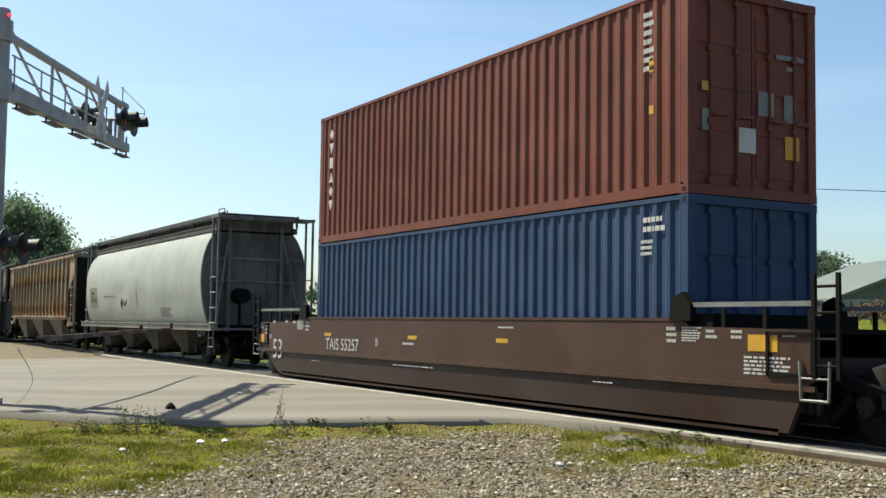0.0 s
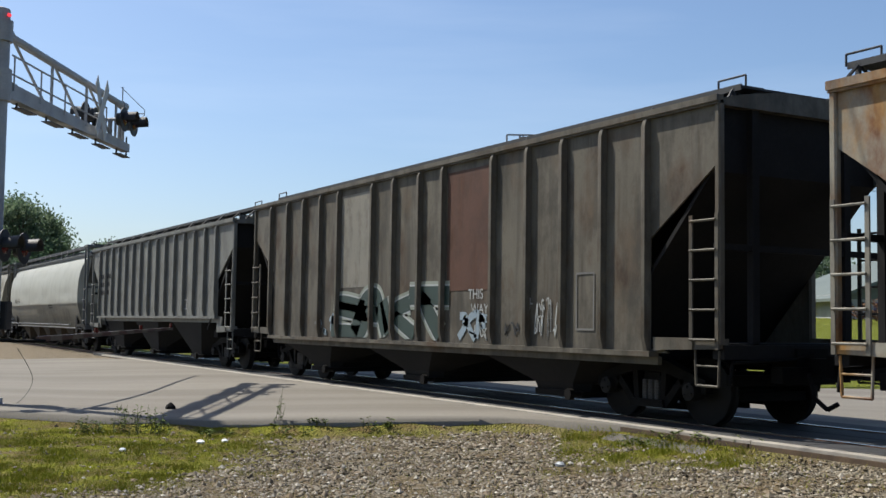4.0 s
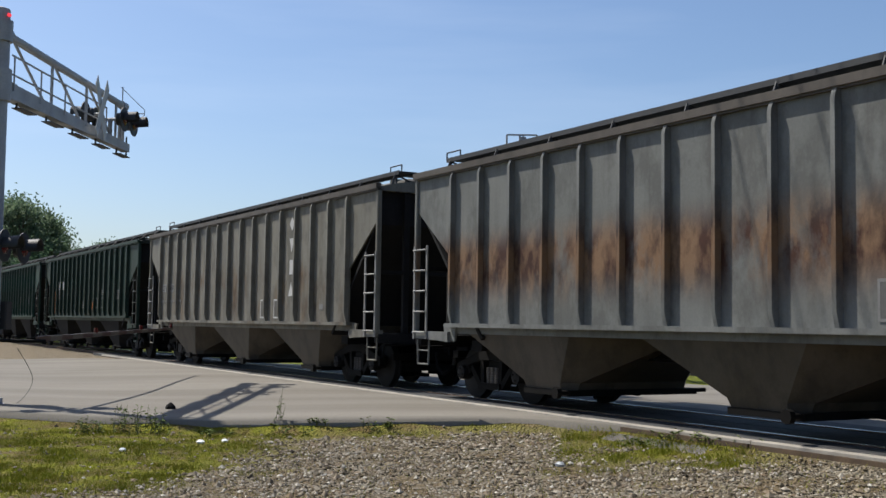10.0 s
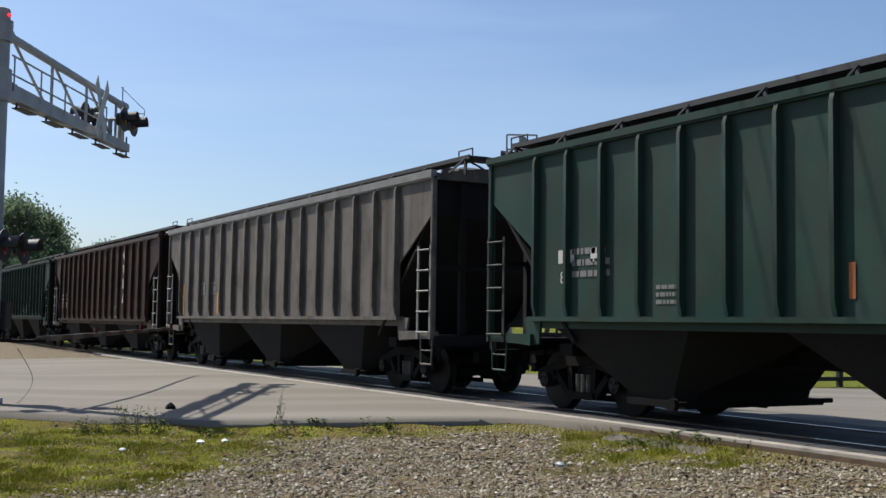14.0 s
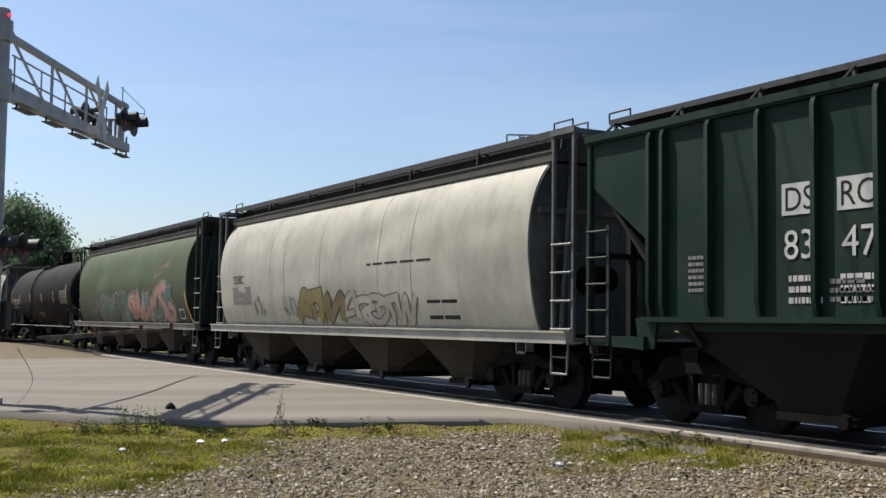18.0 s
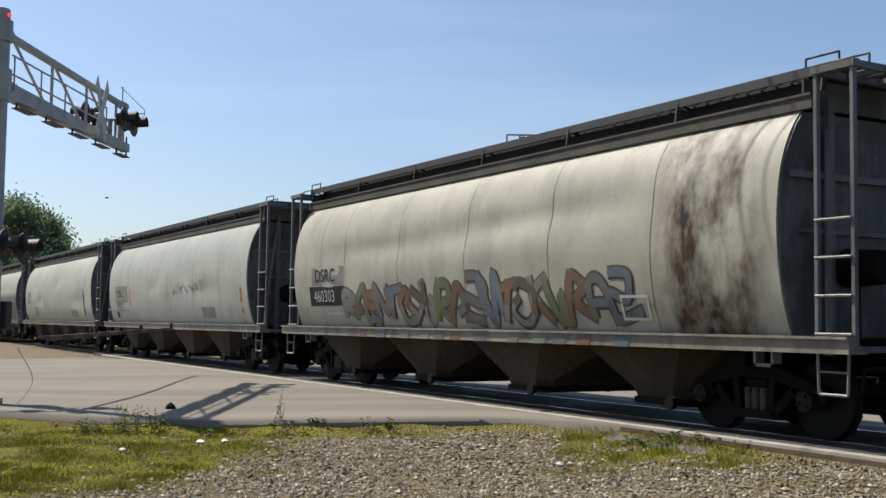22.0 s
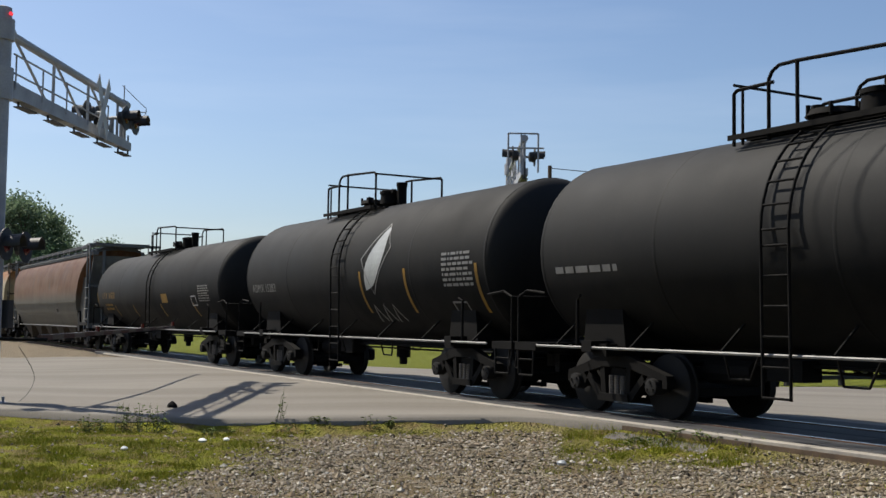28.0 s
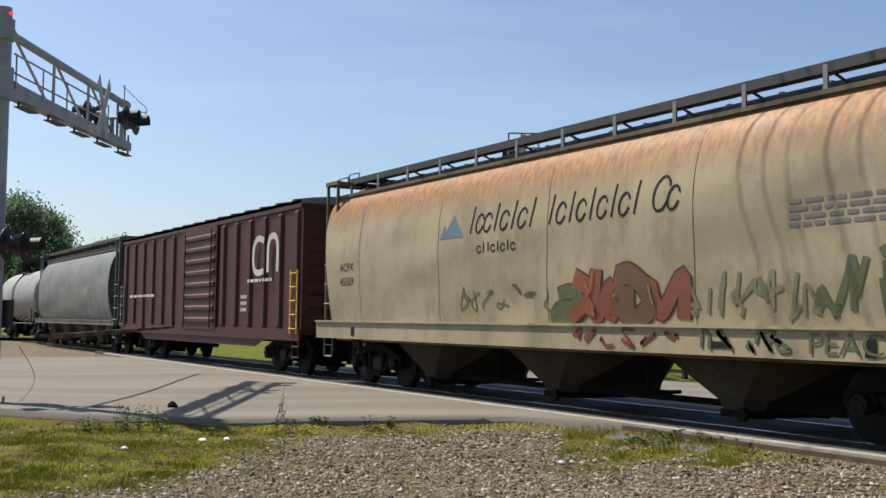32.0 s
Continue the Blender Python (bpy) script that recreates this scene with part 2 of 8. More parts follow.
# ---- running gear, shared by all cars ----
def make_gear():
    g = {}
    b = Build()
    for s in (-1, 1):
        prof = [(-0.08, 0.10), (-0.075, 0.44), (-0.065, 0.457), (0.03, 0.450), (0.045, 0.478), (0.07, 0.478), (0.075, 0.42), (0.04, 0.36), (0.03, 0.18), (0.06, 0.13), (0.06, 0.08)]
        b.lathe([(y * s * -1, r) for y, r in prof], 0.745 * s * 1.0)
        b.lathe([(0.0, 0.085), (0.22 * s, 0.085), (0.22 * s, 0.12), (0.40 * s, 0.12), (0.41 * s, 0.07)], 0.74 * s, n=12)
    b.lathe([(-0.74, 0.08), (0.74, 0.08)], 0, n=10)
    for s in (-1, 1):      # bolts of the bearing caps
        for k in range(3):
            a = k * 2.094
            b.rod((0.07 * math.cos(a), 1.14 * s, 0.07 * math.sin(a)), (0.07 * math.cos(a), 1.17 * s, 0.07 * math.sin(a)), 0.02, 5)
    g["wheelset"] = b.mesh("wheelset", WHEEL)
    b = Build()
    for s in (-1, 1):
        b.prism([(s * 1.16, 0.52), (s * 1.14, 0.62), (s * 0.85, 0.70), (s * 0.35, 0.86), (0, 0.88), (0, 0.70), (s * 0.30, 0.70), (s * 0.62, 0.62), (s * 0.72, 0.42), (s * 0.80, 0.56), (s * 1.05, 0.56), (s * 1.06, 0.44), (s * 1.15, 0.44)][::s], -0.07, 0.07)
        b.prism([(s * 0.62, 0.62), (s * 0.75, 0.60), (s * 0.36, 0.20), (s * 0.30, 0.30)][::s], -0.07, 0.07)
        b.prism([(s * 0.22, 0.30), (s * 0.33, 0.30), (s * 0.36, 0.72), (s * 0.26, 0.72)][::s], -0.06, 0.06)
    b.prism([(-0.36, 0.20), (0.36, 0.20), (0.33, 0.31), (-0.33, 0.31)], -0.11, 0.11)
    g["side_frame"] = b.mesh("side_frame", STEEL)
    b = Build()
    for i in (-0.13, 0.0, 0.13):
        for k in range(6):
            b.lathe([(-0.052, 0.03), (-0.052, 0.055), (0.052, 0.055), (0.052, 0.03)], 0, n=8)
            n = len(b.v)
            for q in range(n - 32, n):       # turn the ring upright
                x, y, z = b.v[q]
                b.v[q] = (x + i, z, y * 0.38 + 0.33 + k * 0.045)
    g["spring"] = b.mesh("spring", SPRING)
    b = Build()
    b.hexa([(-0.2, -1.0, 0.52), (0.2, -1.0, 0.52), (0.2, 1.0, 0.52), (-0.2, 1.0, 0.52), (-0.16, -1.0, 0.68), (0.16, -1.0, 0.68), (0.16, 1.0, 0.68), (-0.16, 1.0, 0.68)])
    b.lathe([(0, 0.05), (0, 0.2), (0.01, 0.2)], 0, 0, 0.72, 10)
    b.chamfer(-0.22, 0.22, -0.22, 0.22, 0.66, 0.82)
    for s in (-1, 1):      # brake beams with their hangers
        b.box(s * 0.36 - 0.03, s * 0.36 + 0.03, -0.8, 0.8, 0.30, 0.37)
        for y in (-0.72, 0.72):
            b.box(s * 0.36, s * 0.43, y - 0.05, y + 0.05, 0.26, 0.52)
    for s in (-1, 1):      # levers, slack rods and a brake cylinder between the wheels
        b.box(-0.30, 0.30, s * 0.52 - 0.05, s * 0.52 + 0.05, 0.16, 0.24)
        b.rod((-1.25, s * 0.30, 0.34), (1.25, s * 0.30, 0.34), 0.03)
        b.hexa([(s * 0.30, -0.16, 0.18), (s * 0.40, -0.16, 0.18), (s * 0.40, 0.16, 0.18), (s * 0.30, 0.16, 0.18), (s * 0.22, -0.12, 0.78), (s * 0.32, -0.12, 0.78), (s * 0.32, 0.12, 0.78), (s * 0.22, 0.12, 0.78)])
        b.box(s * 1.28 - 0.03, s * 1.28 + 0.03, -0.62, 0.62, 0.34, 0.46)
    b.rod((0.0, -0.6, 0.42), (0.0, 0.6, 0.42), 0.15, 10)
    g["truck"] = b.mesh("truck", STEEL)
    b = Build()            # coupler with shank, head and knuckle
    b.box(-0.75, 0.28, -0.09, 0.09, 0.74, 0.94)
    b.loft([[(0.28, -0.12, 0.70), (0.28, 0.15, 0.70), (0.28, 0.15, 0.98), (0.28, -0.12, 0.98)], [(0.46, -0.20, 0.70), (0.46, 0.20, 0.70), (0.46, 0.20, 0.98), (0.46, -0.20, 0.98)]])
    b.box(0.46, 0.62, 0.04, 0.20, 0.70, 0.98)
    b.path([(0.2, -0.35, 0.75), (0.32, -0.38, 0.45), (0.5, -0.36, 0.32), (0.62, -0.3, 0.4)], 0.03)
    g["coupler"] = b.mesh("coupler", STEEL)
    return g


GEAR = make_gear()


def truck(car, u, x):
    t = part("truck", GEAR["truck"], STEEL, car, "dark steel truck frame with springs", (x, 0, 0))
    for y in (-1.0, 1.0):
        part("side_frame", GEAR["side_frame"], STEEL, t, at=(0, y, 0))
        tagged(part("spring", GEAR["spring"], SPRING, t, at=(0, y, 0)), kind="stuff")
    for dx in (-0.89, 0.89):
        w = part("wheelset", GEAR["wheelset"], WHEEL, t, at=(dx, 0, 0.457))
        SPINNERS.append((w, dx, 0.457, 0.457, u + x + dx))
    return t


def gear(car, u, half, inset=1.95):
    """Both trucks, the couplers and the centre sill."""
    for s in (-1, 1):
        truck(car, u, s * (half - inset))
        c = part("coupler", GEAR["coupler"], STEEL, car, at=(s * (half + 0.1), 0, 0))
        if s < 0:
            c.rotation_euler = (0, 0, math.pi)
    b = Build()
    b.box(-half - 0.05, half + 0.05, -0.28, 0.28, 0.80, 1.06)
    b.box(-half + 0.4, half - 0.4, -0.36, 0.36, 0.80, 0.84)
    for s in (-1, 1):
        b.box(s * (half - inset) - 0.16, s * (half - inset) + 0.16, -1.35, 1.35, 0.86, 1.04)
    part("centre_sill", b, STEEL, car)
    for s in (-1, 1):
        b = Build()        # uncoupling lever along the end sill and the hanging air hose
        x = s * (half + 0.02)
        b.path([(x, -1.42, 0.62), (x, -1.38, 0.88), (x, -0.3, 0.92), (x + s * 0.15, -0.12, 1.0)], 0.022)
        part("uncoupling_lever", b, STEEL, car)
        b = Build()
        b.box(x - 0.10, x + 0.10, -0.62, 0.62, 0.62, 0.82)
        b.box(x - s * 0.5 - 0.06, x - s * 0.5 + 0.06, -0.95, 0.95, 0.56, 0.70)
        part("draft_gear", b, STEEL, car)


def ladder(car, x0, x1, y, z0, z1, mat, rungs=6, lean=0.0, name="ladder"):
    b = Build()
    for x in (x0, x1):
        b.box(x - 0.03, x + 0.03, y - 0.012, y + 0.012, z0, z1)
    if lean:
        b.rod((x0, y, z1), (x1, y, z1 + lean), 0.025)
    for i in range(rungs):
        z = z0 + 0.12 + (z1 - z0 - 0.2) * i / max(1, rungs - 1)
        b.rod((x0, y - 0.03, z), (x1, y - 0.03, z), 0.017)
    return part(name, b, mat, car)


def step(car, x, y, z, mat):
    """A stirrup below the sill."""
    b = Build()
    b.path([(x - 0.22, y, z), (x - 0.2, y, z - 0.45), (x + 0.2, y, z - 0.45), (x + 0.22, y, z)], 0.018)
    b.rod((x - 0.21, y, z - 0.2), (x + 0.21, y, z - 0.2), 0.014)
    return part("stirrup_step", b, mat, car)


def brake_wheel(car, x, y, z, mat=STEEL):
    b = Build()
    n = 20
    pts = [(x, y + 0.28 * math.cos(2 * math.pi * i / n), z + 0.28 * math.sin(2 * math.pi * i / n)) for i in range(n + 1)]
    b.path(pts, 0.016)
    for i in range(5):
        a = i * 2 * math.pi / 5
        b.rod((x, y, z), (x, y + 0.28 * math.cos(a), z + 0.28 * math.sin(a)), 0.012)
    b.rod((x - 0.3, y, z), (x + 0.03, y, z), 0.04)
    b.box(x - 0.35, x - 0.12, y - 0.14, y + 0.14, z - 0.35, z + 0.12)
    return part("brake_wheel", b, mat, car)


def walkway(car, half, z, mat, y0=0.62, y1=1.0, gap=1.5, foot=None, edge=0.05, post_mat=None):
    """Running boards over the roof with their brackets; foot (y, z) is where the brackets stand."""
    fy, fz = foot or (1.2, z - 0.3)
    for s in (-1, 1):
        b = Build()
        n = int(2 * half / gap)
        for k in range(7):
            w = (y1 - y0) / 7
            b.box(-half, half, s * (y0 + k * w) - 0.027 + s * w / 2, s * (y0 + k * w) + 0.027 + s * w / 2, z - 0.02, z + 0.015)
        b.box(-half, half, s * y1 - 0.012, s * y1 + 0.012, z - edge, z + 0.03)
        for i in range(int(half * 2 / 0.25)):
            x = -half + 0.12 + i * 0.25
            b.box(x - 0.012, x + 0.012, min(s * y0, s * y1), max(s * y0, s * y1), z - 0.02, z + 0.01)
        run_ob = part("running_board", b, mat, car)
        b = Build()
        b.box(-0.035, 0.035, s * y1 - 0.015, s * y1 + 0.015, fz, z)
        b.rod((0, s * y1, z - 0.04), (0, s * min(y0, fy), z - 0.2), 0.02, 5)
        if fy > y1:
            b.rod((0, s * y1, z - 0.02), (0, s * fy, fz), 0.022, 5)
        bracket = b.mesh("walkway_bracket", post_mat or mat)
        for i in range(n + 1):
            part("walkway_bracket", bracket, mat, run_ob, at=(-half + 0.15 + (2 * half - 0.3) * i / n, 0, 0))
    for s in (-1, 1):
        b = Build()
        for k in range(4):
            x = s * (half - 0.1 - k * 0.16)
            b.box(x - 0.06, x + 0.06, -y1, y1, z - 0.012, z + 0.018)
        # hand hold over the end
        e = s * (half - 0.2)
        b.path([(e - 0.25, -y1 + 0.03, z), (e - 0.25, -y1 + 0.03, z + 0.14), (e + 0.25, -y1 + 0.03, z + 0.14), (e + 0.25, -y1 + 0.03, z)], 0.014)
        pieces("end_platform", b, mat, car)


def hatches(car, half, z, mat, n=8):
    w = half / n * 0.92
    b = Build()
    b.loft([[(-w, -0.42, z), (w, -0.42, z), (w, 0.42, z), (-w, 0.42, z)], [(-w, -0.4, z + 0.14), (w, -0.4, z + 0.14), (w, 0.4, z + 0.14), (-w, 0.4, z + 0.14)], [(-w + 0.1, -0.25, z + 0.2), (w - 0.1, -0.25, z + 0.2), (w - 0.1, 0.25, z + 0.2), (-w + 0.1, 0.25, z + 0.2)]])
    cover = b.mesh("hatch_cover", mat)
    b = Build()
    b.box(-0.03, 0.03, -0.5, 0.5, z + 0.05, z + 0.22)
    bar = b.mesh("hatch_bar", mat)
    for i in range(n):
        x = -half + (i + 0.5) * 2 * half / n
        o = part("hatch_cover", cover, mat, car, at=(x, 0, 0))
        for e in (-0.5, 0.5):
            part("hatch_bar", bar, mat, o, at=(e * w, 0, 0))


def bay(car, x0, x1, z0, z1, mat, y0=1.48, ybot=0.62, wbot=0.55, gate=True, skew=0.0):
    """One discharge bay: a funnel whose sheets slope to a narrow outlet."""
    xm = (x0 + x1) / 2 + skew
    cut = 0.3 * (x1 - x0)
    ring = lambda a, c, y, k, z: [(a, -y, z), (c - k, -y, z), (c, -y + k, z), (c, y - k, z), (c - k, y, z), (a, y, z)]
    b = Build()
    b.loft([ring(xm - wbot, xm + wbot, ybot, 0.18, z0), ring(xm - wbot - 0.06, xm + wbot + 0.06, ybot + 0.03, 0.22, z0 + 0.14), ring(x0, x1, y0, cut, z1)])
    o = part("hopper_bay", b, mat, car, smooth=0)
    if gate:
        b = Build()
        b.chamfer(xm - wbot - 0.05, xm + wbot + 0.1, -ybot - 0.05, ybot + 0.05, z0 - 0.06, z0 + 0.03)
        b.rod((xm + wbot + 0.05, -ybot - 0.25, z0), (xm + wbot + 0.05, ybot + 0.25, z0), 0.035)
        b.rod((xm + wbot + 0.05, -ybot - 0.28, z0), (xm + wbot + 0.05, -ybot - 0.2, z0), 0.09, 8)
        b.rod((xm + wbot, -0.3, z0 - 0.01), (xm + wbot + 0.55, -0.3, z0 - 0.01), 0.03)
        part("outlet_gate", b, STEEL, o)
    return o


# ---- lettering and markings ----
def flat_side(y):
    return lambda z, x=0.0: y


def hollow(x, z, dents):
    """How far a dented side lies inside its plain curve at (x, z)."""
    return sum(amp * math.exp(-((x - dx) / rx) ** 2 - ((z - dz) / rz) ** 2) for dx, dz, rx, rz, amp in dents)


def profile_side(prof, dents=()):
    zs, ys = [q[1] for q in prof], [q[0] for q in prof]

    def at(z, x=0.0):
        y = float(np.interp(z, zs, ys))
        return y * (1 - hollow(x, z, dents) / 1.6)
    return at


APART = ("orange_stripe", "yellow_stripe", "yellow_panel", "patch", "placard", "dark_patch", "emblem", "wordmark")


def lay(car, name, polys, mat, side, label="", lift=0.006, cuts=()):
    """Thin painted shapes on the near side: polys are lists of (x, z); separate marks become parts of their own."""
    step_by = 4 if name == "frame_mark" else 1 if name in APART else 0
    if step_by and len(polys) > step_by:
        for i in range(0, len(polys), step_by):
            ob = lay(car, name, polys[i:i + step_by], mat, side, label, lift, cuts)
        return ob
    bm = bmesh.new()
    for poly in polys:
        try:
            bm.faces.new([bm.verts.new((x, 0, z)) for x, z in poly])
        except ValueError:
            pass
    return lay_bm(car, name, bm, mat, side, label, lift, cuts)


def lay_bm(car, name, bm, mat, side, label, lift, cuts):
    bmesh.ops.triangulate(bm, faces=bm.faces)
    for z in cuts:
        bmesh.ops.bisect_plane(bm, geom=bm.verts[:] + bm.edges[:] + bm.faces[:], plane_co=(0, 0, z), plane_no=(0, 0, 1))
    for v in bm.verts:
        v.co.y = -(side(v.co.z, v.co.x) + lift)
    bmesh.ops.recalc_face_normals(bm, faces=bm.faces)
    for f in bm.faces:
        if f.normal.y > 0:
            f.normal_flip()
    me = bpy.data.meshes.new(name)
    bm.to_mesh(me)
    bm.free()
    me.materials.append(mat)
    return part(name, me, mat, car, label)


def letters(car, text, x, z, h, mat, side, wide=1.0, label="", slope=0.0, gap=1.0):
    cu = bpy.data.curves.new("lettering", "FONT")
    cu.body, cu.size, cu.space_character = text, 1.0, gap
    cu.resolution_u = 3
    ob = bpy.data.objects.new("lettering", cu)
    me = bpy.data.meshes.new_from_object(ob)
    bpy.data.objects.remove(ob)
    bm = bmesh.new()
    bm.from_mesh(me)
    bpy.data.meshes.remove(me)
    k = h / 0.70
    for v in bm.verts:
        a, c = v.co.x, v.co.y
        v.co = (x + (a * wide + slope * c) * k, 0, z + c * k)
    # one part for each character
    todo, last = set(bm.verts), None
    while todo:
        stack, isle = [next(iter(sorted(todo, key=lambda q: q.index)))], set()
        while stack:
            q = stack.pop()
            if q in isle:
                continue
            isle.add(q)
            stack += [e.other_vert(q) for e in q.link_edges]
        todo -= isle
        one, at = bmesh.new(), {}
        for q in isle:
            at[q] = one.verts.new(q.co)
        for f in {f for q in isle for f in q.link_faces}:
            one.faces.new([at[q] for q in f.verts])
        last = lay_bm(car, "letter", one, mat, side, label, 0.008, [z + h * i / 4 for i in range(-1, 5)])
    bm.free()
    return last


def bars(car, x, z, w, h, rows, mat, side, seed=1, name="small_print"):
    """Small print that cannot be read, as rows of short bars."""
    rnd = random.Random(seed)
    polys = []
    for r in range(rows):
        zz = z + h * (1 - (r + 0.8) / rows)
        t = h / rows * 0.55
        a = x
        while a < x + w * rnd.uniform(0.75, 1.0):
            l = rnd.uniform(0.05, 0.2) * w
            polys.append([(a, zz), (min(a + l, x + w), zz), (min(a + l, x + w), zz + t), (a, zz + t)])
            a += l + 0.035 * w
    return tagged(lay(car, name, polys, mat, side), kind="stuff")


def rect(x0, x1, z0, z1):
    return [(x0, z0), (x1, z0), (x1, z1), (x0, z1)]


def frame_rect(x0, x1, z0, z1, t):
    return [rect(x0, x1, z0, z0 + t), rect(x0, x1, z1 - t, z1), rect(x0, x0 + t, z0 + t, z1 - t), rect(x1 - t, x1, z0 + t, z1 - t)]


def ribbon(pts, w):
    """Quads along a bent stroke of width w."""
    out, q = [], []
    for i, p in enumerate(pts):
        a, b = pts[max(0, i - 1)], pts[min(len(pts) - 1, i + 1)]
        dx, dz = b[0] - a[0], b[1] - a[1]
        l = math.hypot(dx, dz) or 1
        q.append((p[0] - dz / l * w / 2, p[1] + dx / l * w / 2, p[0] + dz / l * w / 2, p[1] - dx / l * w / 2))
    for a, b in zip(q, q[1:]):
        out.append([(a[0], a[1]), (a[2], a[3]), (b[2], b[3]), (b[0], b[1])])
    return out


def curl(ctrl, n=5):
    pts = []
    for i in range(len(ctrl) - 1):
        p0, p1, p2, p3 = (ctrl[max(0, i - 1)], ctrl[i], ctrl[i + 1], ctrl[min(len(ctrl) - 1, i + 2)])
        for k in range(n):
            t = k / n
            pts.append(tuple(0.5 * (2 * b + (c - a) * t + (2 * a - 5 * b + 4 * c - d) * t * t + (3 * b - a - 3 * c + d) * t ** 3) for a, b, c, d in zip(p0, p1, p2, p3)))
    return pts + [ctrl[-1]]


STROKES = (   # bent strokes in a unit cell: arches, hooks, waves and wedges
    (((0.05, 0.0), (0.2, 0.75), (0.5, 1.0), (0.8, 0.7), (0.95, 0.0)), ((0.25, 0.4), (0.8, 0.42))),
    (((0.9, 0.85), (0.5, 1.0), (0.1, 0.8), (0.3, 0.55), (0.8, 0.45), (0.9, 0.15), (0.5, 0.0), (0.05, 0.12)),),
    (((0.1, 1.0), (0.15, 0.0)), ((0.9, 0.95), (0.2, 0.5), (0.9, 0.0))),
    (((0.1, 0.0), (0.1, 1.0), (0.6, 0.1), (0.9, 1.0), (0.9, 0.0)),),
    (((0.85, 0.8), (0.5, 1.0), (0.1, 0.7), (0.1, 0.3), (0.5, 0.0), (0.9, 0.2), (0.9, 0.5), (0.55, 0.5)),),
    (((0.05, 0.95), (0.95, 0.95)), ((0.5, 0.95), (0.45, 0.45), (0.6, 0.0))),
    (((0.1, 0.0), (0.15, 0.95), (0.7, 0.95), (0.85, 0.65), (0.25, 0.5), (0.9, 0.0)),),
    (((0.05, 1.0), (0.3, 0.0), (0.5, 0.7), (0.7, 0.0), (0.95, 1.0)),))


def graffiti(car, x0, x1, z0, z1, n, fills, edge, side, seed=1, fat=0.2, label="spray-painted lettering shapes", halo=None, glint=None):
    """Sprayed letter-like shapes, with no words: fat bent strokes with a halo, an outline, patches of colour and glints."""
    rnd = random.Random(seed)
    h = z1 - z0
    w = (x1 - x0) / n
    glow, outer, inner, low, shine = [], [], [[] for _ in fills], [[] for _ in fills], []
    order = list(range(len(STROKES)))
    rnd.shuffle(order)
    for i in range(n):
        ax = x0 + i * w
        hh = h * rnd.uniform(0.78, 1.0)
        tilt, flip = rnd.uniform(-0.3, 0.35), rnd.random() < 0.5
        for stroke in STROKES[order[i % len(order)]]:
            ctrl = [(ax + w * (-0.16 + 1.32 * (1 - p if flip else p) + tilt * (q - 0.5) + rnd.uniform(-0.17, 0.17)), z0 + h * 0.09 + (hh - 0.18 * h) * min(1.0, max(0.0, q + rnd.uniform(-0.17, 0.17)))) for p, q in stroke]
            pts = curl(ctrl, 6)
            thick = fat * h * rnd.uniform(0.85, 1.15)
            glow += ribbon(pts, thick + 0.18)
            outer += ribbon(pts, thick + 0.065)
            inner[i % len(fills)] += ribbon(pts, thick)
            k = (i + 1 + rnd.randrange(2)) % len(fills)
            foot = [p for p in pts if p[1] < z0 + 0.5 * hh]
            if len(foot) > 2 and foot == [p for p in pts[pts.index(foot[0]):pts.index(foot[0]) + len(foot)]]:
                low[k] += ribbon(foot, thick * 0.8)
            m = rnd.randrange(len(pts) - 4)
            shine += ribbon([(p - thick * 0.22, q + thick * 0.1) for p, q in pts[m:m + 4]], 0.03)
    cuts = [z0 + h * k / 6 for k in range(1, 6)]
    clip = lambda ps: [[(x, min(max(z, z0), z1)) for x, z in q] for q in ps]
    if halo:
        tagged(lay(car, "graffiti_halo", [[(x, min(max(z, z0), z1 + 0.1)) for x, z in q] for q in glow], halo, side, "", 0.005, cuts), kind="stuff")
    g = lay(car, "graffiti", clip(outer), edge, side, label, 0.007, cuts)
    for k, (q, m) in enumerate(zip(inner, fills)):
        if q and m:
            tagged(lay(car, "graffiti_fill", clip(q), m, side, "", 0.010 + 0.001 * k, cuts), kind="stuff")
    for k, (q, m) in enumerate(zip(low, fills)):
        if q and m and len(fills) > 1:
            tagged(lay(car, "graffiti_shading", clip(q), m, side, "", 0.020 + 0.001 * k, cuts), kind="stuff")
    if glint:
        tagged(lay(car, "graffiti_glint", clip(shine), glint, side, "", 0.030, cuts), kind="stuff")
    return g


def scrawl(car, x0, x1, z0, z1, n, mat, side, seed=1, w=0.035):
    """A thin sprayed tag."""
    rnd = random.Random(seed)
    polys = []
    for i in range(n):
        a = x0 + (x1 - x0) * i / n
        d = (x1 - x0) / n
        ctrl = [(a + rnd.uniform(-0.1, 1.1) * d, rnd.uniform(z0, z1)) for _ in range(rnd.choice((4, 5, 6)))]
        polys += ribbon(curl(ctrl, 5), w)
    return tagged(lay(car, "sprayed_tag", polys, mat, side, "", 0.008, [z0 + (z1 - z0) * k / 4 for k in range(1, 4)]), kind="stuff")


def blocks(car, x, z, w, h, n, mat, side, pitch=1.45):
    """A column of plain letter-sized shapes standing in for a painted name."""
    for i in range(n):
        a, c = x, z - i * h * pitch
        shape = ([(a + w * 0.5, c), (a + w, c + h * 0.5), (a + w * 0.5, c + h), (a, c + h * 0.5)],
                 [(a + w * 0.5, c), (a + w, c + h), (a, c + h)],
                 rect(a + w * 0.12, a + w * 0.88, c, c + h),
                 [(a, c), (a + w, c), (a + w * 0.5, c + h)])[i % 4]
        lay(car, "emblem", [shape], mat, side, "", 0.007, [c + h * k / 3 for k in (1, 2)])


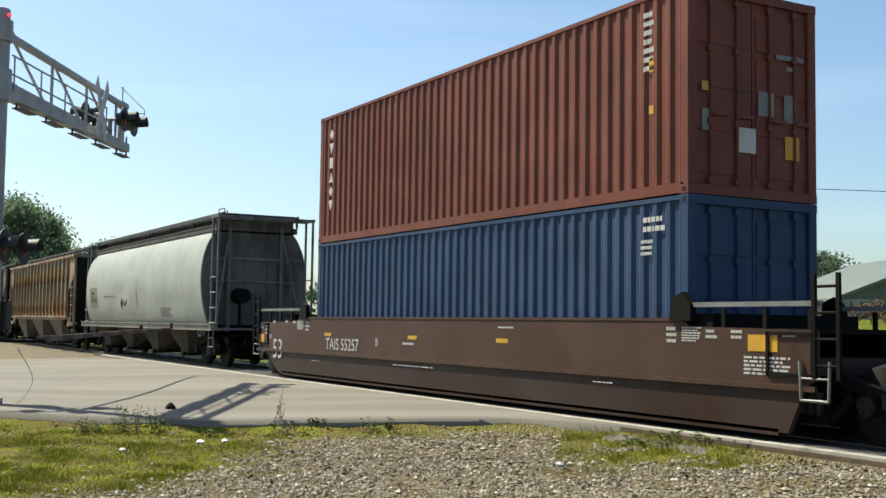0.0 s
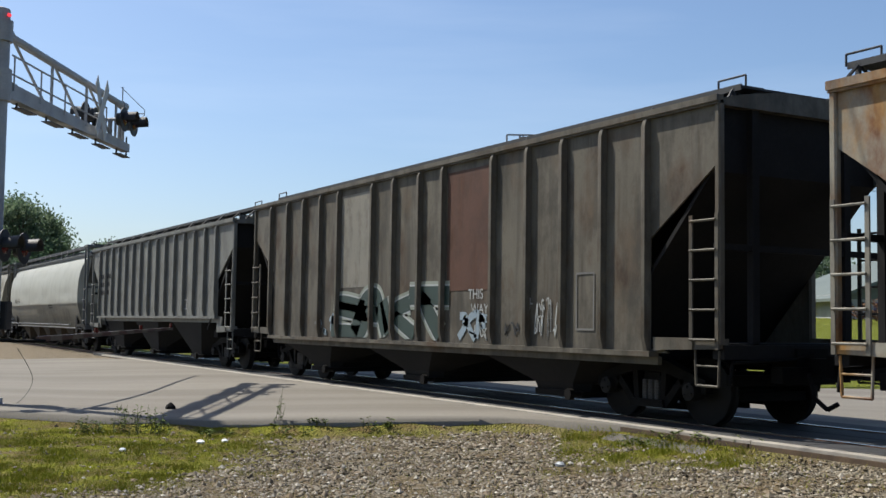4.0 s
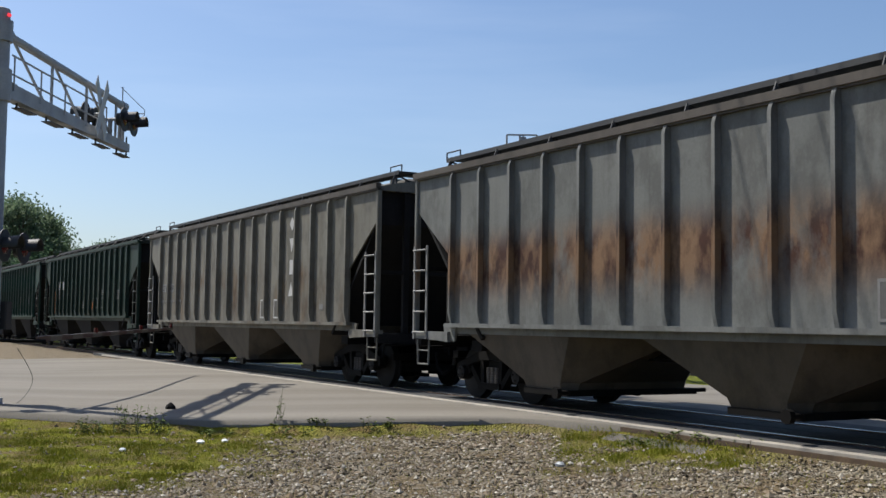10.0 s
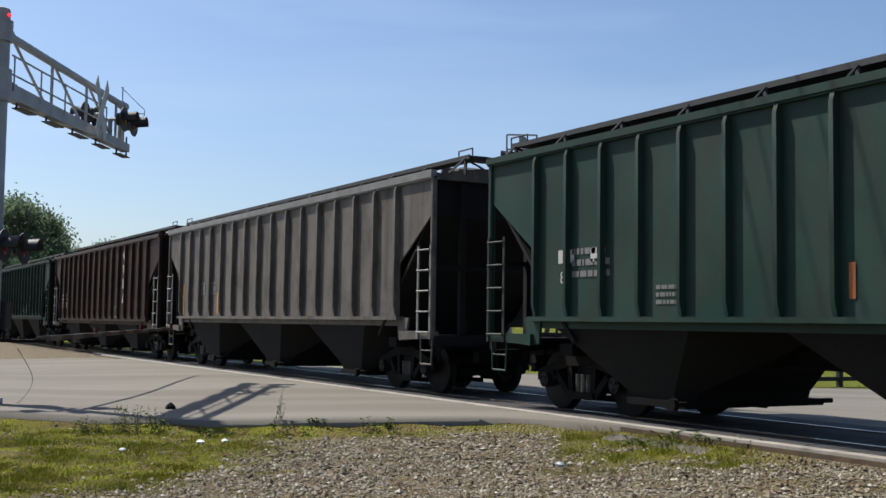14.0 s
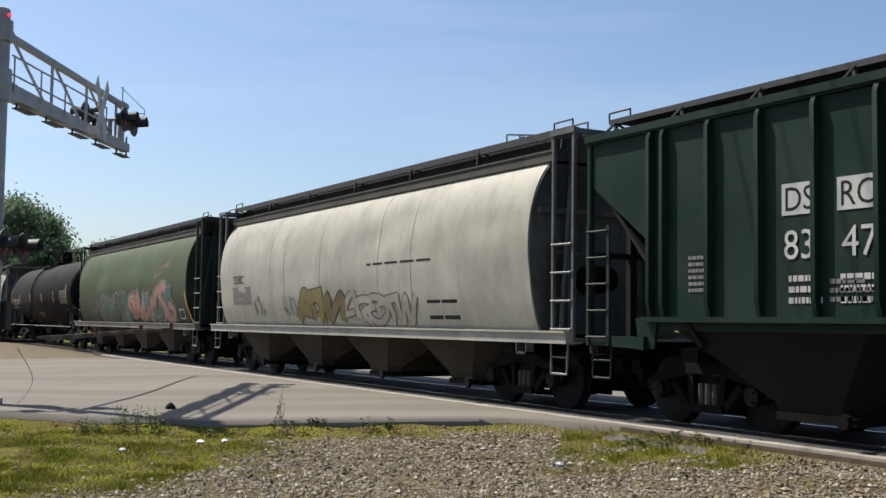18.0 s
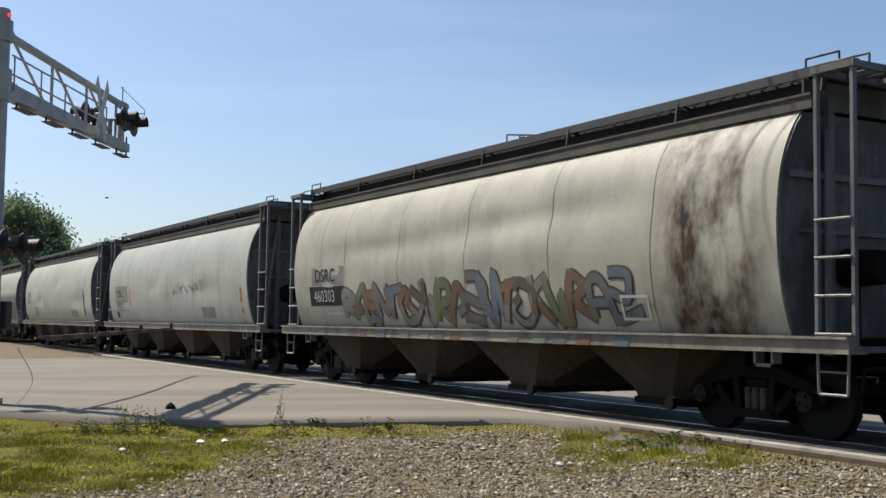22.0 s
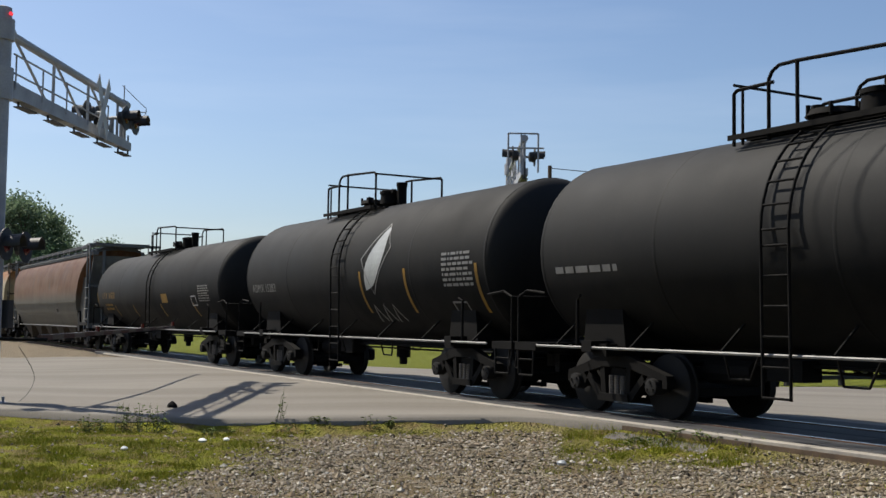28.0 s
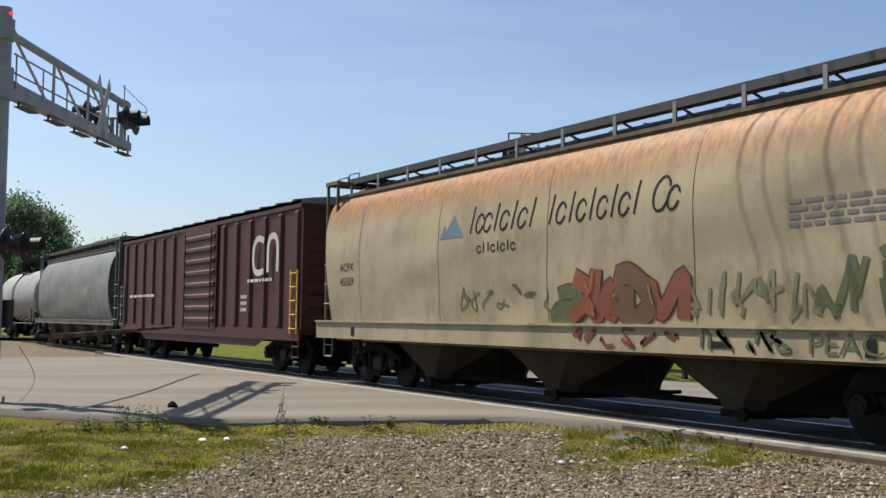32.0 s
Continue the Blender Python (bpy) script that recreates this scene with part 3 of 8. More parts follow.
def slanted_line(car, x, z, w, h, kinds, mat, side, slant, thick, rise=0.0):
    """A slanted painted name as plain thin bars (b), low rings (o) and wide rings (O), with gaps (.)."""
    for i, kind in enumerate(kinds):
        if kind == ".":
            continue
        a, c = x + i * w, z + rise * i
        lean = lambda p, q: (a + p + slant * q, c + q)
        if kind == "b":
            poly = ribbon([lean(0.5 * w, 0.0), lean(0.5 * w, h)], thick)
        else:
            hh, ww = (h, w * 0.62) if kind == "O" else (h * 0.68, w * 0.44)
            poly = ribbon([lean(0.5 * w + ww * math.cos(q), hh * (0.5 + 0.5 * math.sin(q))) for q in np.linspace(0.4, 6.0, 15)], thick)
        lay(car, "painted_stroke", poly, mat, side, "", 0.007, [c + h * k / 3 for k in (1, 2)])


# ---- ribbed covered hopper ----
def rib_hopper(u0, u1, mat, label, z0=1.43, z1=4.0, posts=17, chord=0.1, chord_mat=None, postw=0.08, kink=2.45, knee=3.35, deck=True, sill=0.0, bays=3, inner=None, run_z=4.4, sets=None, bay_mat=BAYSHADE):
    half, u = (u1 - u0) / 2, (u0 + u1) / 2
    car = on_train(thing("covered_hopper_car", label, "freight car", "cars of the train"), u)
    cm = chord_mat or mat
    inner = inner or mat
    cut = 1.38
    gear(car, u, half)
    poly = [(-half + cut, z0), (half - cut, z0), (half - cut, kink), (half - 0.06, knee), (half - 0.06, z1), (-half + 0.06, z1), (-half + 0.06, knee), (-half + cut, kink)]
    pm = Build()
    pm.loft([[(-postw / 2, 0, z0 + 0.03), (postw / 2, 0, z0 + 0.03), (postw / 2 * 0.8, -0.05, z0 + 0.02), (-postw / 2 * 0.8, -0.05, z0 + 0.02)],
             [(-postw / 2, 0, z0 + 0.2), (postw / 2, 0, z0 + 0.2), (postw / 2 * 0.8, -0.10, z0 + 0.2), (-postw / 2 * 0.8, -0.10, z0 + 0.2)],
             [(-postw / 2, 0, z1 - 0.15), (postw / 2, 0, z1 - 0.15), (postw / 2 * 0.8, -0.10, z1 - 0.15), (-postw / 2 * 0.8, -0.10, z1 - 0.15)],
             [(-postw / 2, 0, z1 - 0.03), (postw / 2, 0, z1 - 0.03), (postw / 2 * 0.8, -0.06, z1 - 0.03), (-postw / 2 * 0.8, -0.06, z1 - 0.03)]])
    post = pm.mesh("side_post", mat)
    xs = sets or [-(half - cut) + 0.05 + (2 * (half - cut) - 0.1) * i / (posts - 1) for i in range(posts)]
    for s in (-1, 1):
        b = Build()
        b.prism(poly, s * 1.50, s * 1.53)
        sheet = part("side_sheet", b, mat, car)
        for x in xs:
            o = part("side_post", post, mat, sheet, at=(x, s * 1.53, 0))
            if s > 0:
                o.rotation_euler = (0, 0, math.pi)
        b = Build()
        b.box(-half, half, s * 1.50, s * 1.615, z1 - chord * 0.2, z1 + chord * 0.8)
        b.box(-half, half, s * 1.44, s * 1.585, z1 - chord * 0.2 - 0.03, z1 - chord * 0.2)
        part("top_chord", b, cm, car)
        b = Build()
        sec = [(1.40, z0 - 0.16 - sill), (1.47, z0 - 0.16 - sill), (1.47, z0 - 0.05 - sill), (1.63, z0 - 0.05 - sill), (1.63, z0 + 0.02), (1.46, z0 + 0.02), (1.46, z0 - 0.05), (1.40, z0 - 0.05)]
        b.loft([[(x, s * y, z) for y, z in sec] for x in (-half + cut - 0.1, half - cut + 0.1)])
        part("side_sill", b, mat, car)
        for e in (-1, 1):
            b = Build()                                   # end of the side sill with its gusset
            b.prism([(e * (half - cut + 0.1), 1.18), (e * (half - 0.02), 1.18), (e * (half - 0.02), 1.05), (e * (half - 1.0), 1.02), (e * (half - cut + 0.1), 1.0)][::e], s * 1.40, s * 1.56)
            b.prism([(e * (half - cut - 0.1), z0), (e * (half - cut + 0.35), z0), (e * (half - cut + 0.25), 1.02), (e * (half - cut - 0.05), 1.02)][::e], s * 1.46, s * 1.50)
            part("end_sill", b, mat, car)
            x1 = e * (half - 0.05)
            x0 = e * (half - 0.52)
            ladder(car, min(x0, x1), max(x0, x1), s * 1.57, 1.04, 2.75, LADDER if s < 0 and chord_mat else inner, 5, 0.0)
            step(car, e * (half - 0.3), s * 1.5, 1.03, mat)
            b = Build()
            b.chamfer(e * (half - 0.05) - 0.05, e * (half - 0.05) + 0.05, s * 1.52 - 0.05, s * 1.52 + 0.05, 1.1, z1)
            part("corner_post", b, mat, car)
    # roof, ends and slope sheets
    b = Build()
    ys = [-1.5, -1.1, -0.55, 0, 0.55, 1.1, 1.5]
    ring = lambda x: [(x, y, z1 + 0.03 + 0.2 * (1 - (y / 1.5) ** 2)) for y in ys] + [(x, y, z1 - 0.05) for y in reversed(ys)]
    b.loft([ring(-half + 0.05), ring(half - 0.05)])
    part("roof", b, inner, car)
    for e in (-1, 1):
        b = Build()
        b.prism([(e * (half - 0.25), z1 - 0.02), (e * (half - 0.2), z1 - 0.02), (e * (half - 0.2), 3.3), (e * (half - 2.3), 1.05), (e * (half - 2.35), 1.1), (e * (half - 0.25), 3.32)][::e], -1.49, 1.49)
        part("slope_sheet", b, ENDSHADE, car)
        b = Build()
        for y in (-0.85, 0.85):
            b.box(e * (half - 0.15) - 0.05, e * (half - 0.15) + 0.05, y - 0.06, y + 0.06, 1.0, z1 - 0.05)
        b.box(e * (half - 0.15) - 0.04, e * (half - 0.15) + 0.04, -1.5, 1.5, 2.3, 2.38)
        b.box(e * (half - 0.1) - 0.1, e * (half - 0.1) + 0.1, -1.5, 1.5, 0.92, 1.1)
        b.box(e * (half - 0.7) - 0.5, e * (half - 0.7) + 0.6, -1.48, 1.48, 1.09, 1.12)
        pieces("end_frame", b, ENDSHADE, car)
    brake_wheel(car, -half + 0.0, 0.55, 2.7, STEEL)
    w = (2 * half - 3.2) / bays
    for i in range(bays):
        x = -half + 1.6 + i * w
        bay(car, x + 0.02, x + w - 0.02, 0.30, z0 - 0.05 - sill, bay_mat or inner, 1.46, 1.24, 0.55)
    if deck:
        walkway(car, half + 0.25, run_z, GRATE, 0.55, 0.95, 1.45, (1.3, z1 + 0.05))
    else:
        walkway(car, half - 0.2, run_z + 0.05, GRATE, 0.6, 1.0, 1.6, (1.1, z1 + 0.1))
    hatches(car, half - 1.0, z1 + 0.2, inner, 7)
    return car, half


# ---- round-sided covered hopper ----
ROUND = [(1.37, 1.22), (1.46, 1.45), (1.55, 1.8), (1.61, 2.3), (1.61, 2.75), (1.56, 3.15), (1.46, 3.48), (1.32, 3.75), (1.16, 3.95)]
DEEP = [(1.24, 0.93), (1.36, 1.2), (1.50, 1.6), (1.60, 2.05), (1.61, 2.6), (1.57, 3.05), (1.47, 3.45), (1.33, 3.75), (1.16, 3.98)]
SLAB = [(1.52, 1.30), (1.57, 1.8), (1.60, 2.3), (1.61, 2.8), (1.58, 3.2), (1.5, 3.55), (1.38, 3.82), (1.22, 4.02)]


def spread(prof, n=5):
    return [(y, z) for y, z in curl(prof, n)]


SEAM = plain("dirty_weld_line", (0.10, 0.095, 0.08), 0.8, 0.0, 0.5, 3, 0.1, 0.2)


def ripples(u):
    """Shallow bulges and hollows of a worn steel side."""
    rnd = random.Random(int(abs(u) * 10))
    return tuple((rnd.uniform(-7.5, 7.0), rnd.uniform(1.6, 3.4), rnd.uniform(0.5, 1.4), rnd.uniform(0.2, 0.5), rnd.uniform(0.0, 0.028)) for _ in range(26))


def shell(car, prof, ends, mat, label="", seams=(), dents=()):
    """The curved body: ends gives x of both ends as functions of z."""
    pts = spread(prof)
    full = pts + [(0.75, pts[-1][1] + 0.14), (0.0, pts[-1][1] + 0.2)]
    ring = full + [(-y, z) for y, z in reversed(full[:-1])]
    b = Build()
    n = 72 if dents else 28
    rows = []
    for i in range(n + 1):
        t = i / n
        row = []
        for y, z in ring:
            x = ends[0](z) * (1 - t) + ends[1](z) * t
            d = hollow(x, z, dents)
            row.append((x, y * (1 - d / 1.6) if y < 0 else y, z))
        rows.append(row)
    b.loft(rows)
    ob = part("shell", b, mat, car, label, smooth=50)
    side = profile_side(pts, dents)
    for k, x in enumerate(seams):
        q = Build()
        q.loft([[(x + dx, -side(z, x) - 0.004, z) for z in np.linspace(pts[0][1] + 0.02, pts[-1][1] - 0.02, 18)] for dx in (-0.006, 0.006)], caps=False, closed=False)
        part("weld_seam", q, SEAM, ob)
    return ob, side


def end_cage(car, half, s, z0, z1, mat, platform=True, y=1.42):
    """Corner posts with rungs and the platform over the end."""
    for sy in (-1, 1):
        xa, xb = s * (half - 0.58), s * (half - 0.06)
        b = Build()
        for x in (xa, xb):
            b.chamfer(x - 0.032, x + 0.032, sy * y - 0.03, sy * y + 0.03, z0, z1, 0.01)
        b.box(min(xa, xb) - 0.05, max(xa, xb) + 0.05, sy * y - 0.05, sy * y + 0.05, z1 - 0.04, z1 + 0.04)
        post = part("corner_post", b, mat, car)
        b = Build()
        for i in range(4):
            z = z0 + 0.16 + i * 0.43
            b.rod((xa, sy * (y + 0.05), z), (xb, sy * (y + 0.05), z), 0.018)
        pieces("rung", b, LADDER, post)
    b = Build()
    x = s * (half - 0.32)
    for yy in (-0.9, -0.35, 0.35, 0.9):
        b.box(x - 0.3, x + 0.3, yy - 0.04, yy + 0.04, z1 - 0.04, z1 + 0.01)
    b.box(x - 0.30, x - 0.24, -y, y, z1 - 0.05, z1 + 0.03)
    b.box(x + 0.24, x + 0.30, -y, y, z1 - 0.05, z1 + 0.03)
    for k in range(9):
        b.box(x - 0.28, x + 0.28, -1.2 + k * 0.3 - 0.06, -1.2 + k * 0.3 + 0.06, z1 + 0.01, z1 + 0.03)
    b.path([(x - 0.2, -1.2, z1), (x - 0.2, -1.2, z1 + 0.13), (x + 0.3, -1.2, z1 + 0.13), (x + 0.3, -1.2, z1)], 0.015)
    pieces("end_platform", b, mat, car)


def bulkhead_braces(car, x, s, mat, z1):
    b = Build()
    for y in (-0.8, 0.8):
        b.box(x - 0.05, x + 0.05, y - 0.05, y + 0.05, 1.0, z1)
    b.box(x - 0.04, x + 0.04, -1.45, 1.45, 3.1, 3.18)
    b.box(x - 0.03, x + 0.03, -1.3, 1.3, 2.45, 2.5)
    b.box(x - 0.04, x + s * 0.9, -1.5, 1.5, 1.06, 1.12) if s > 0 else b.box(x - 0.9, x + 0.04, -1.5, 1.5, 1.06, 1.12)
    pieces("end_brace", b, mat, car)


def trough_roof(car, x0, x1, top, mat, steep=False):
    """The raised roof under the running boards, with its hatch coaming."""
    b = Build()
    half_cut = [(1.12, 4.06), (0.98, 4.13), (0.95, top), (0.3, top)] if steep else [(1.18, 4.0), (0.95, 4.0 + (top - 4.0) * 0.4), (0.66, top - 0.04), (0.6, top)]
    cut = [(-y, z) for y, z in half_cut] + half_cut[::-1] + [(1.1, 3.96), (-1.1, 3.96)]
    b.loft([[(x, y, z) for y, z in cut] for x in (x0, x1)])
    part("roof", b, ROOFSHADE if steep else mat, car)


def round_hopper(u0, u1, mat, label, frame_mat=None, sill_mat=None, bays=4, seams=None, dents=(), deck_mat=None):
    half, u = (u1 - u0) / 2, (u0 + u1) / 2
    car = on_train(thing("covered_hopper_car", label, "freight car", "cars of the train"), u)
    fm, sm = frame_mat or mat, sill_mat or mat
    gear(car, u, half)
    xl, xr = -half + 0.72, half - 1.02
    body, side = shell(car, ROUND, (lambda z: xl, lambda z: xr), mat, "curved steel body", seams or (-6.1, -4.9, -2.4, 0.1, 2.6, 5.0), tuple(dents) + ripples(u))
    for s in (-1, 1):
        b = Build()
        b.box(xl - 0.1, xr + 0.2, s * 1.10, s * 1.24, 3.92, 4.09)
        b.box(xl - 0.1, xr + 0.2, s * 1.20, s * 1.26, 4.07, 4.10)
        part("eave_rail", b, EAVE, car)
        b = Build()
        sec = [(1.30, 1.045), (1.60, 1.045), (1.60, 1.205), (1.64, 1.205), (1.64, 1.235), (1.46, 1.235), (1.46, 1.075), (1.30, 1.075)]
        b.loft([[(x, s * y, z) for y, z in sec] for x in (-half, half)])
        sl = part("side_sill", b, sm, car)
        for e in (-1, 1):
            x = e * (half - 1.35)
            q = Build()
            q.box(x - 0.16, x + 0.16, s * 1.36, s * 1.50, 0.86, 0.90)
            q.box(x - 0.16, x - 0.12, s * 1.36, s * 1.50, 0.86, 1.05)
            q.box(x + 0.12, x + 0.16, s * 1.36, s * 1.50, 0.86, 1.05)
            part("jacking_pad", q, LADDER, sl)
            step(car, e * (half - 0.3), s * 1.5, 1.04, LADDER)
        end_cage(car, half, s, 1.1, 4.28, fm)
        bulkhead_braces(car, (xr + 0.06) if s > 0 else (xl - 0.06), s, fm, 4.1)
    walkway(car, half - 0.55, 4.40, deck_mat or GRATE, 0.5, 1.16, 2.3, (1.2, 4.10), 0.09)
    trough_roof(car, xl, xr, 4.35, fm, True)
    for s, x in ((-1, xl), (1, xr)):
        b = Build()
        sec = [(-y * 0.985, z) for y, z in ROUND] + [(y * 0.985, z) for y, z in reversed(ROUND)]
        b.loft([[(x + s * d, y, z) for y, z in sec] for d in (0.004, 0.03)])
        b.box(min(x, x + s * 0.03), max(x, x + s * 0.03), -1.18, 1.18, 3.9, 4.3)
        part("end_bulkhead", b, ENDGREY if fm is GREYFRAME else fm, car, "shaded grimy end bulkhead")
        for y in (-1.05, 1.05):
            b = Build()
            b.rod((x + s * 0.5, y * 1.25, 1.15), (x + s * 0.08, y * 0.8, 3.7), 0.04, 6)
            part("diagonal_brace", b, fm, car)
    b = Build()
    b.rod((xr + 0.08, -0.5, 2.05), (xr + 0.62, -0.5, 2.05), 0.24, 14, 0.2)
    b.rod((xr + 0.2, -0.5, 2.05), (xr + 0.2, -0.5, 1.1), 0.05, 6)
    part("brake_cylinder", b, STEEL, car)
    hatches(car, half - 1.2, 4.16, ROOFSHADE, 6)
    brake_wheel(car, -half + 0.12, 0.5, 2.5)
    w = (xr - xl - 1.8) / bays
    for i in range(bays):
        bay(car, xl + 0.9 + i * w, xl + 0.9 + (i + 1) * w, 0.32, 1.16, GRIMESHADE, 1.40, 1.20, 0.45)
    return car, half, side, (xl, xr)


def deep_hopper(u0, u1, mat, label, frame_mat=None, slant=(0.0, 0.55), bays=4, band=None, rails=True, prof=DEEP, seam_z=2.0, dents=(), inset=(0.25, 1.0), low=0.93):
    """A long round hopper without side sills; slant leans its ends inwards towards the bottom."""
    half, u = (u1 - u0) / 2, (u0 + u1) / 2
    car = on_train(thing("covered_hopper_car", label, "freight car", "cars of the train"), u)
    fm = frame_mat or mat
    gear(car, u, half, 1.85)
    lean = lambda z: max(0.0, (3.9 - z) / 2.9)
    el = lambda z: -half + inset[0] + slant[0] * lean(z)
    er = lambda z: half - inset[1] - slant[1] * lean(z)
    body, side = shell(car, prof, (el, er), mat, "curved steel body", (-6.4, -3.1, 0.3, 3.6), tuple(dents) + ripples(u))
    if seam_z:
        b = Build()
        zz = seam_z
        b.loft([[(el(zz), -side(zz) - 0.03, zz - 0.03), (er(zz), -side(zz) - 0.03, zz - 0.03)], [(el(zz), -side(zz) - 0.035, zz + 0.01), (er(zz), -side(zz) - 0.035, zz + 0.01)], [(el(zz), -side(zz) + 0.02, zz + 0.015), (er(zz), -side(zz) + 0.02, zz + 0.015)]], caps=False, closed=False)
        part("lap_seam", b, mat, body)
    for s in (-1, 1):
        b = Build()
        b.box(el(3.9) - 0.1, half - 0.1, s * 1.08, s * 1.26, 3.93, 4.05)
        b.box(el(3.9) - 0.1, half - 0.1, s * 1.22, s * 1.30, 4.01, 4.07)
        part("eave_rail", b, fm, car)
        b = Build()
        b.rod((el(1), s * 1.40, 0.93), (er(1), s * 1.40, 0.93), 0.03)
        if rails:
            b.rod((-half + 1.0, s * 1.56, 1.06), (half - 2.6, s * 1.56, 1.06), 0.03)
            for k in range(7):
                x = -half + 1.4 + k * (2 * half - 4.4) / 6
                b.rod((x, s * 1.56, 1.06), (x, s * 1.40, 1.10), 0.018)
        pieces("side_rail", b, fm, car)
        for e in (-1, 1):
            q = Build()
            q.prism([(e * (half - 1.9), 0.75), (e * (half - 1.55), 0.75), (e * (half - 1.55), 1.25), (e * (half - 1.7), 1.6), (e * (half - 1.9), 1.6)][::e], s * 1.38, s * 1.46)
            q.box(e * (half - 0.75) - 0.7, e * (half - 0.75) + 0.7, s * 1.30, s * 1.48, 1.0, 1.13)
            pieces("bolster_web", q, BAYSHADE, car)
            step(car, e * (half - 0.35), s * 1.48, 1.0, LADDER)
        end_cage(car, half, s, 1.1, 4.34, fm)
        b = Build()
        x = s * half
        b.prism([(s * (half - 0.5), 3.9), (s * (half - 0.42), 3.9), (s * (half - 1.9), 1.1), (s * (half - 2.0), 1.1)][::s], -1.2, 1.2)
        b.box(s * (half - 0.35) - 0.05, s * (half - 0.35) + 0.05, -0.85, -0.75, 1.0, 4.1)
        b.box(s * (half - 0.35) - 0.05, s * (half - 0.35) + 0.05, 0.75, 0.85, 1.0, 4.1)
        b.box(s * (half - 0.35) - 0.04, s * (half - 0.35) + 0.04, -1.4, 1.4, 2.6, 2.68)
        b.box(s * (half - 0.1) - 0.12, s * (half - 0.1) + 0.12, -1.45, 1.45, 0.9, 1.1)
        # without the grey frame, the end's shade is painted in with the dark brown
        pieces("end_sheet", b, fm if fm is GREYFRAME else GRIMESHADE, car)
    walkway(car, half - 0.4, 4.42, GRATE, 0.62, 1.08, 1.35, (1.08, 4.03), 0.1, LADDER)
    trough_roof(car, el(3.9) + 0.1, er(3.9) - 0.1, 4.33, fm)
    hatches(car, half - 1.4, 4.16, fm, 8)
    brake_wheel(car, -half + 0.05, 0.5, 2.5)
    w = (2 * half - 5.0) / bays
    for i in range(bays):
        bay(car, -half + 2.3 + i * w, -half + 2.3 + (i + 1) * w, 0.22, low + 0.06, GRIMESHADE, 1.22, 1.02, 0.26)
    b = Build()
    b.rod((-half + 2.4, -0.75, 0.3), (half - 2.4, -0.75, 0.3), 0.05)
    for i in range(bays):
        x = -half + 2.3 + (i + 0.98) * w
        b.rod((x, -0.75, 0.3), (x, -0.75, 0.95), 0.04)
    part("outlet_pipe", b, STEEL, car)
    return car, half, side, (el, er)


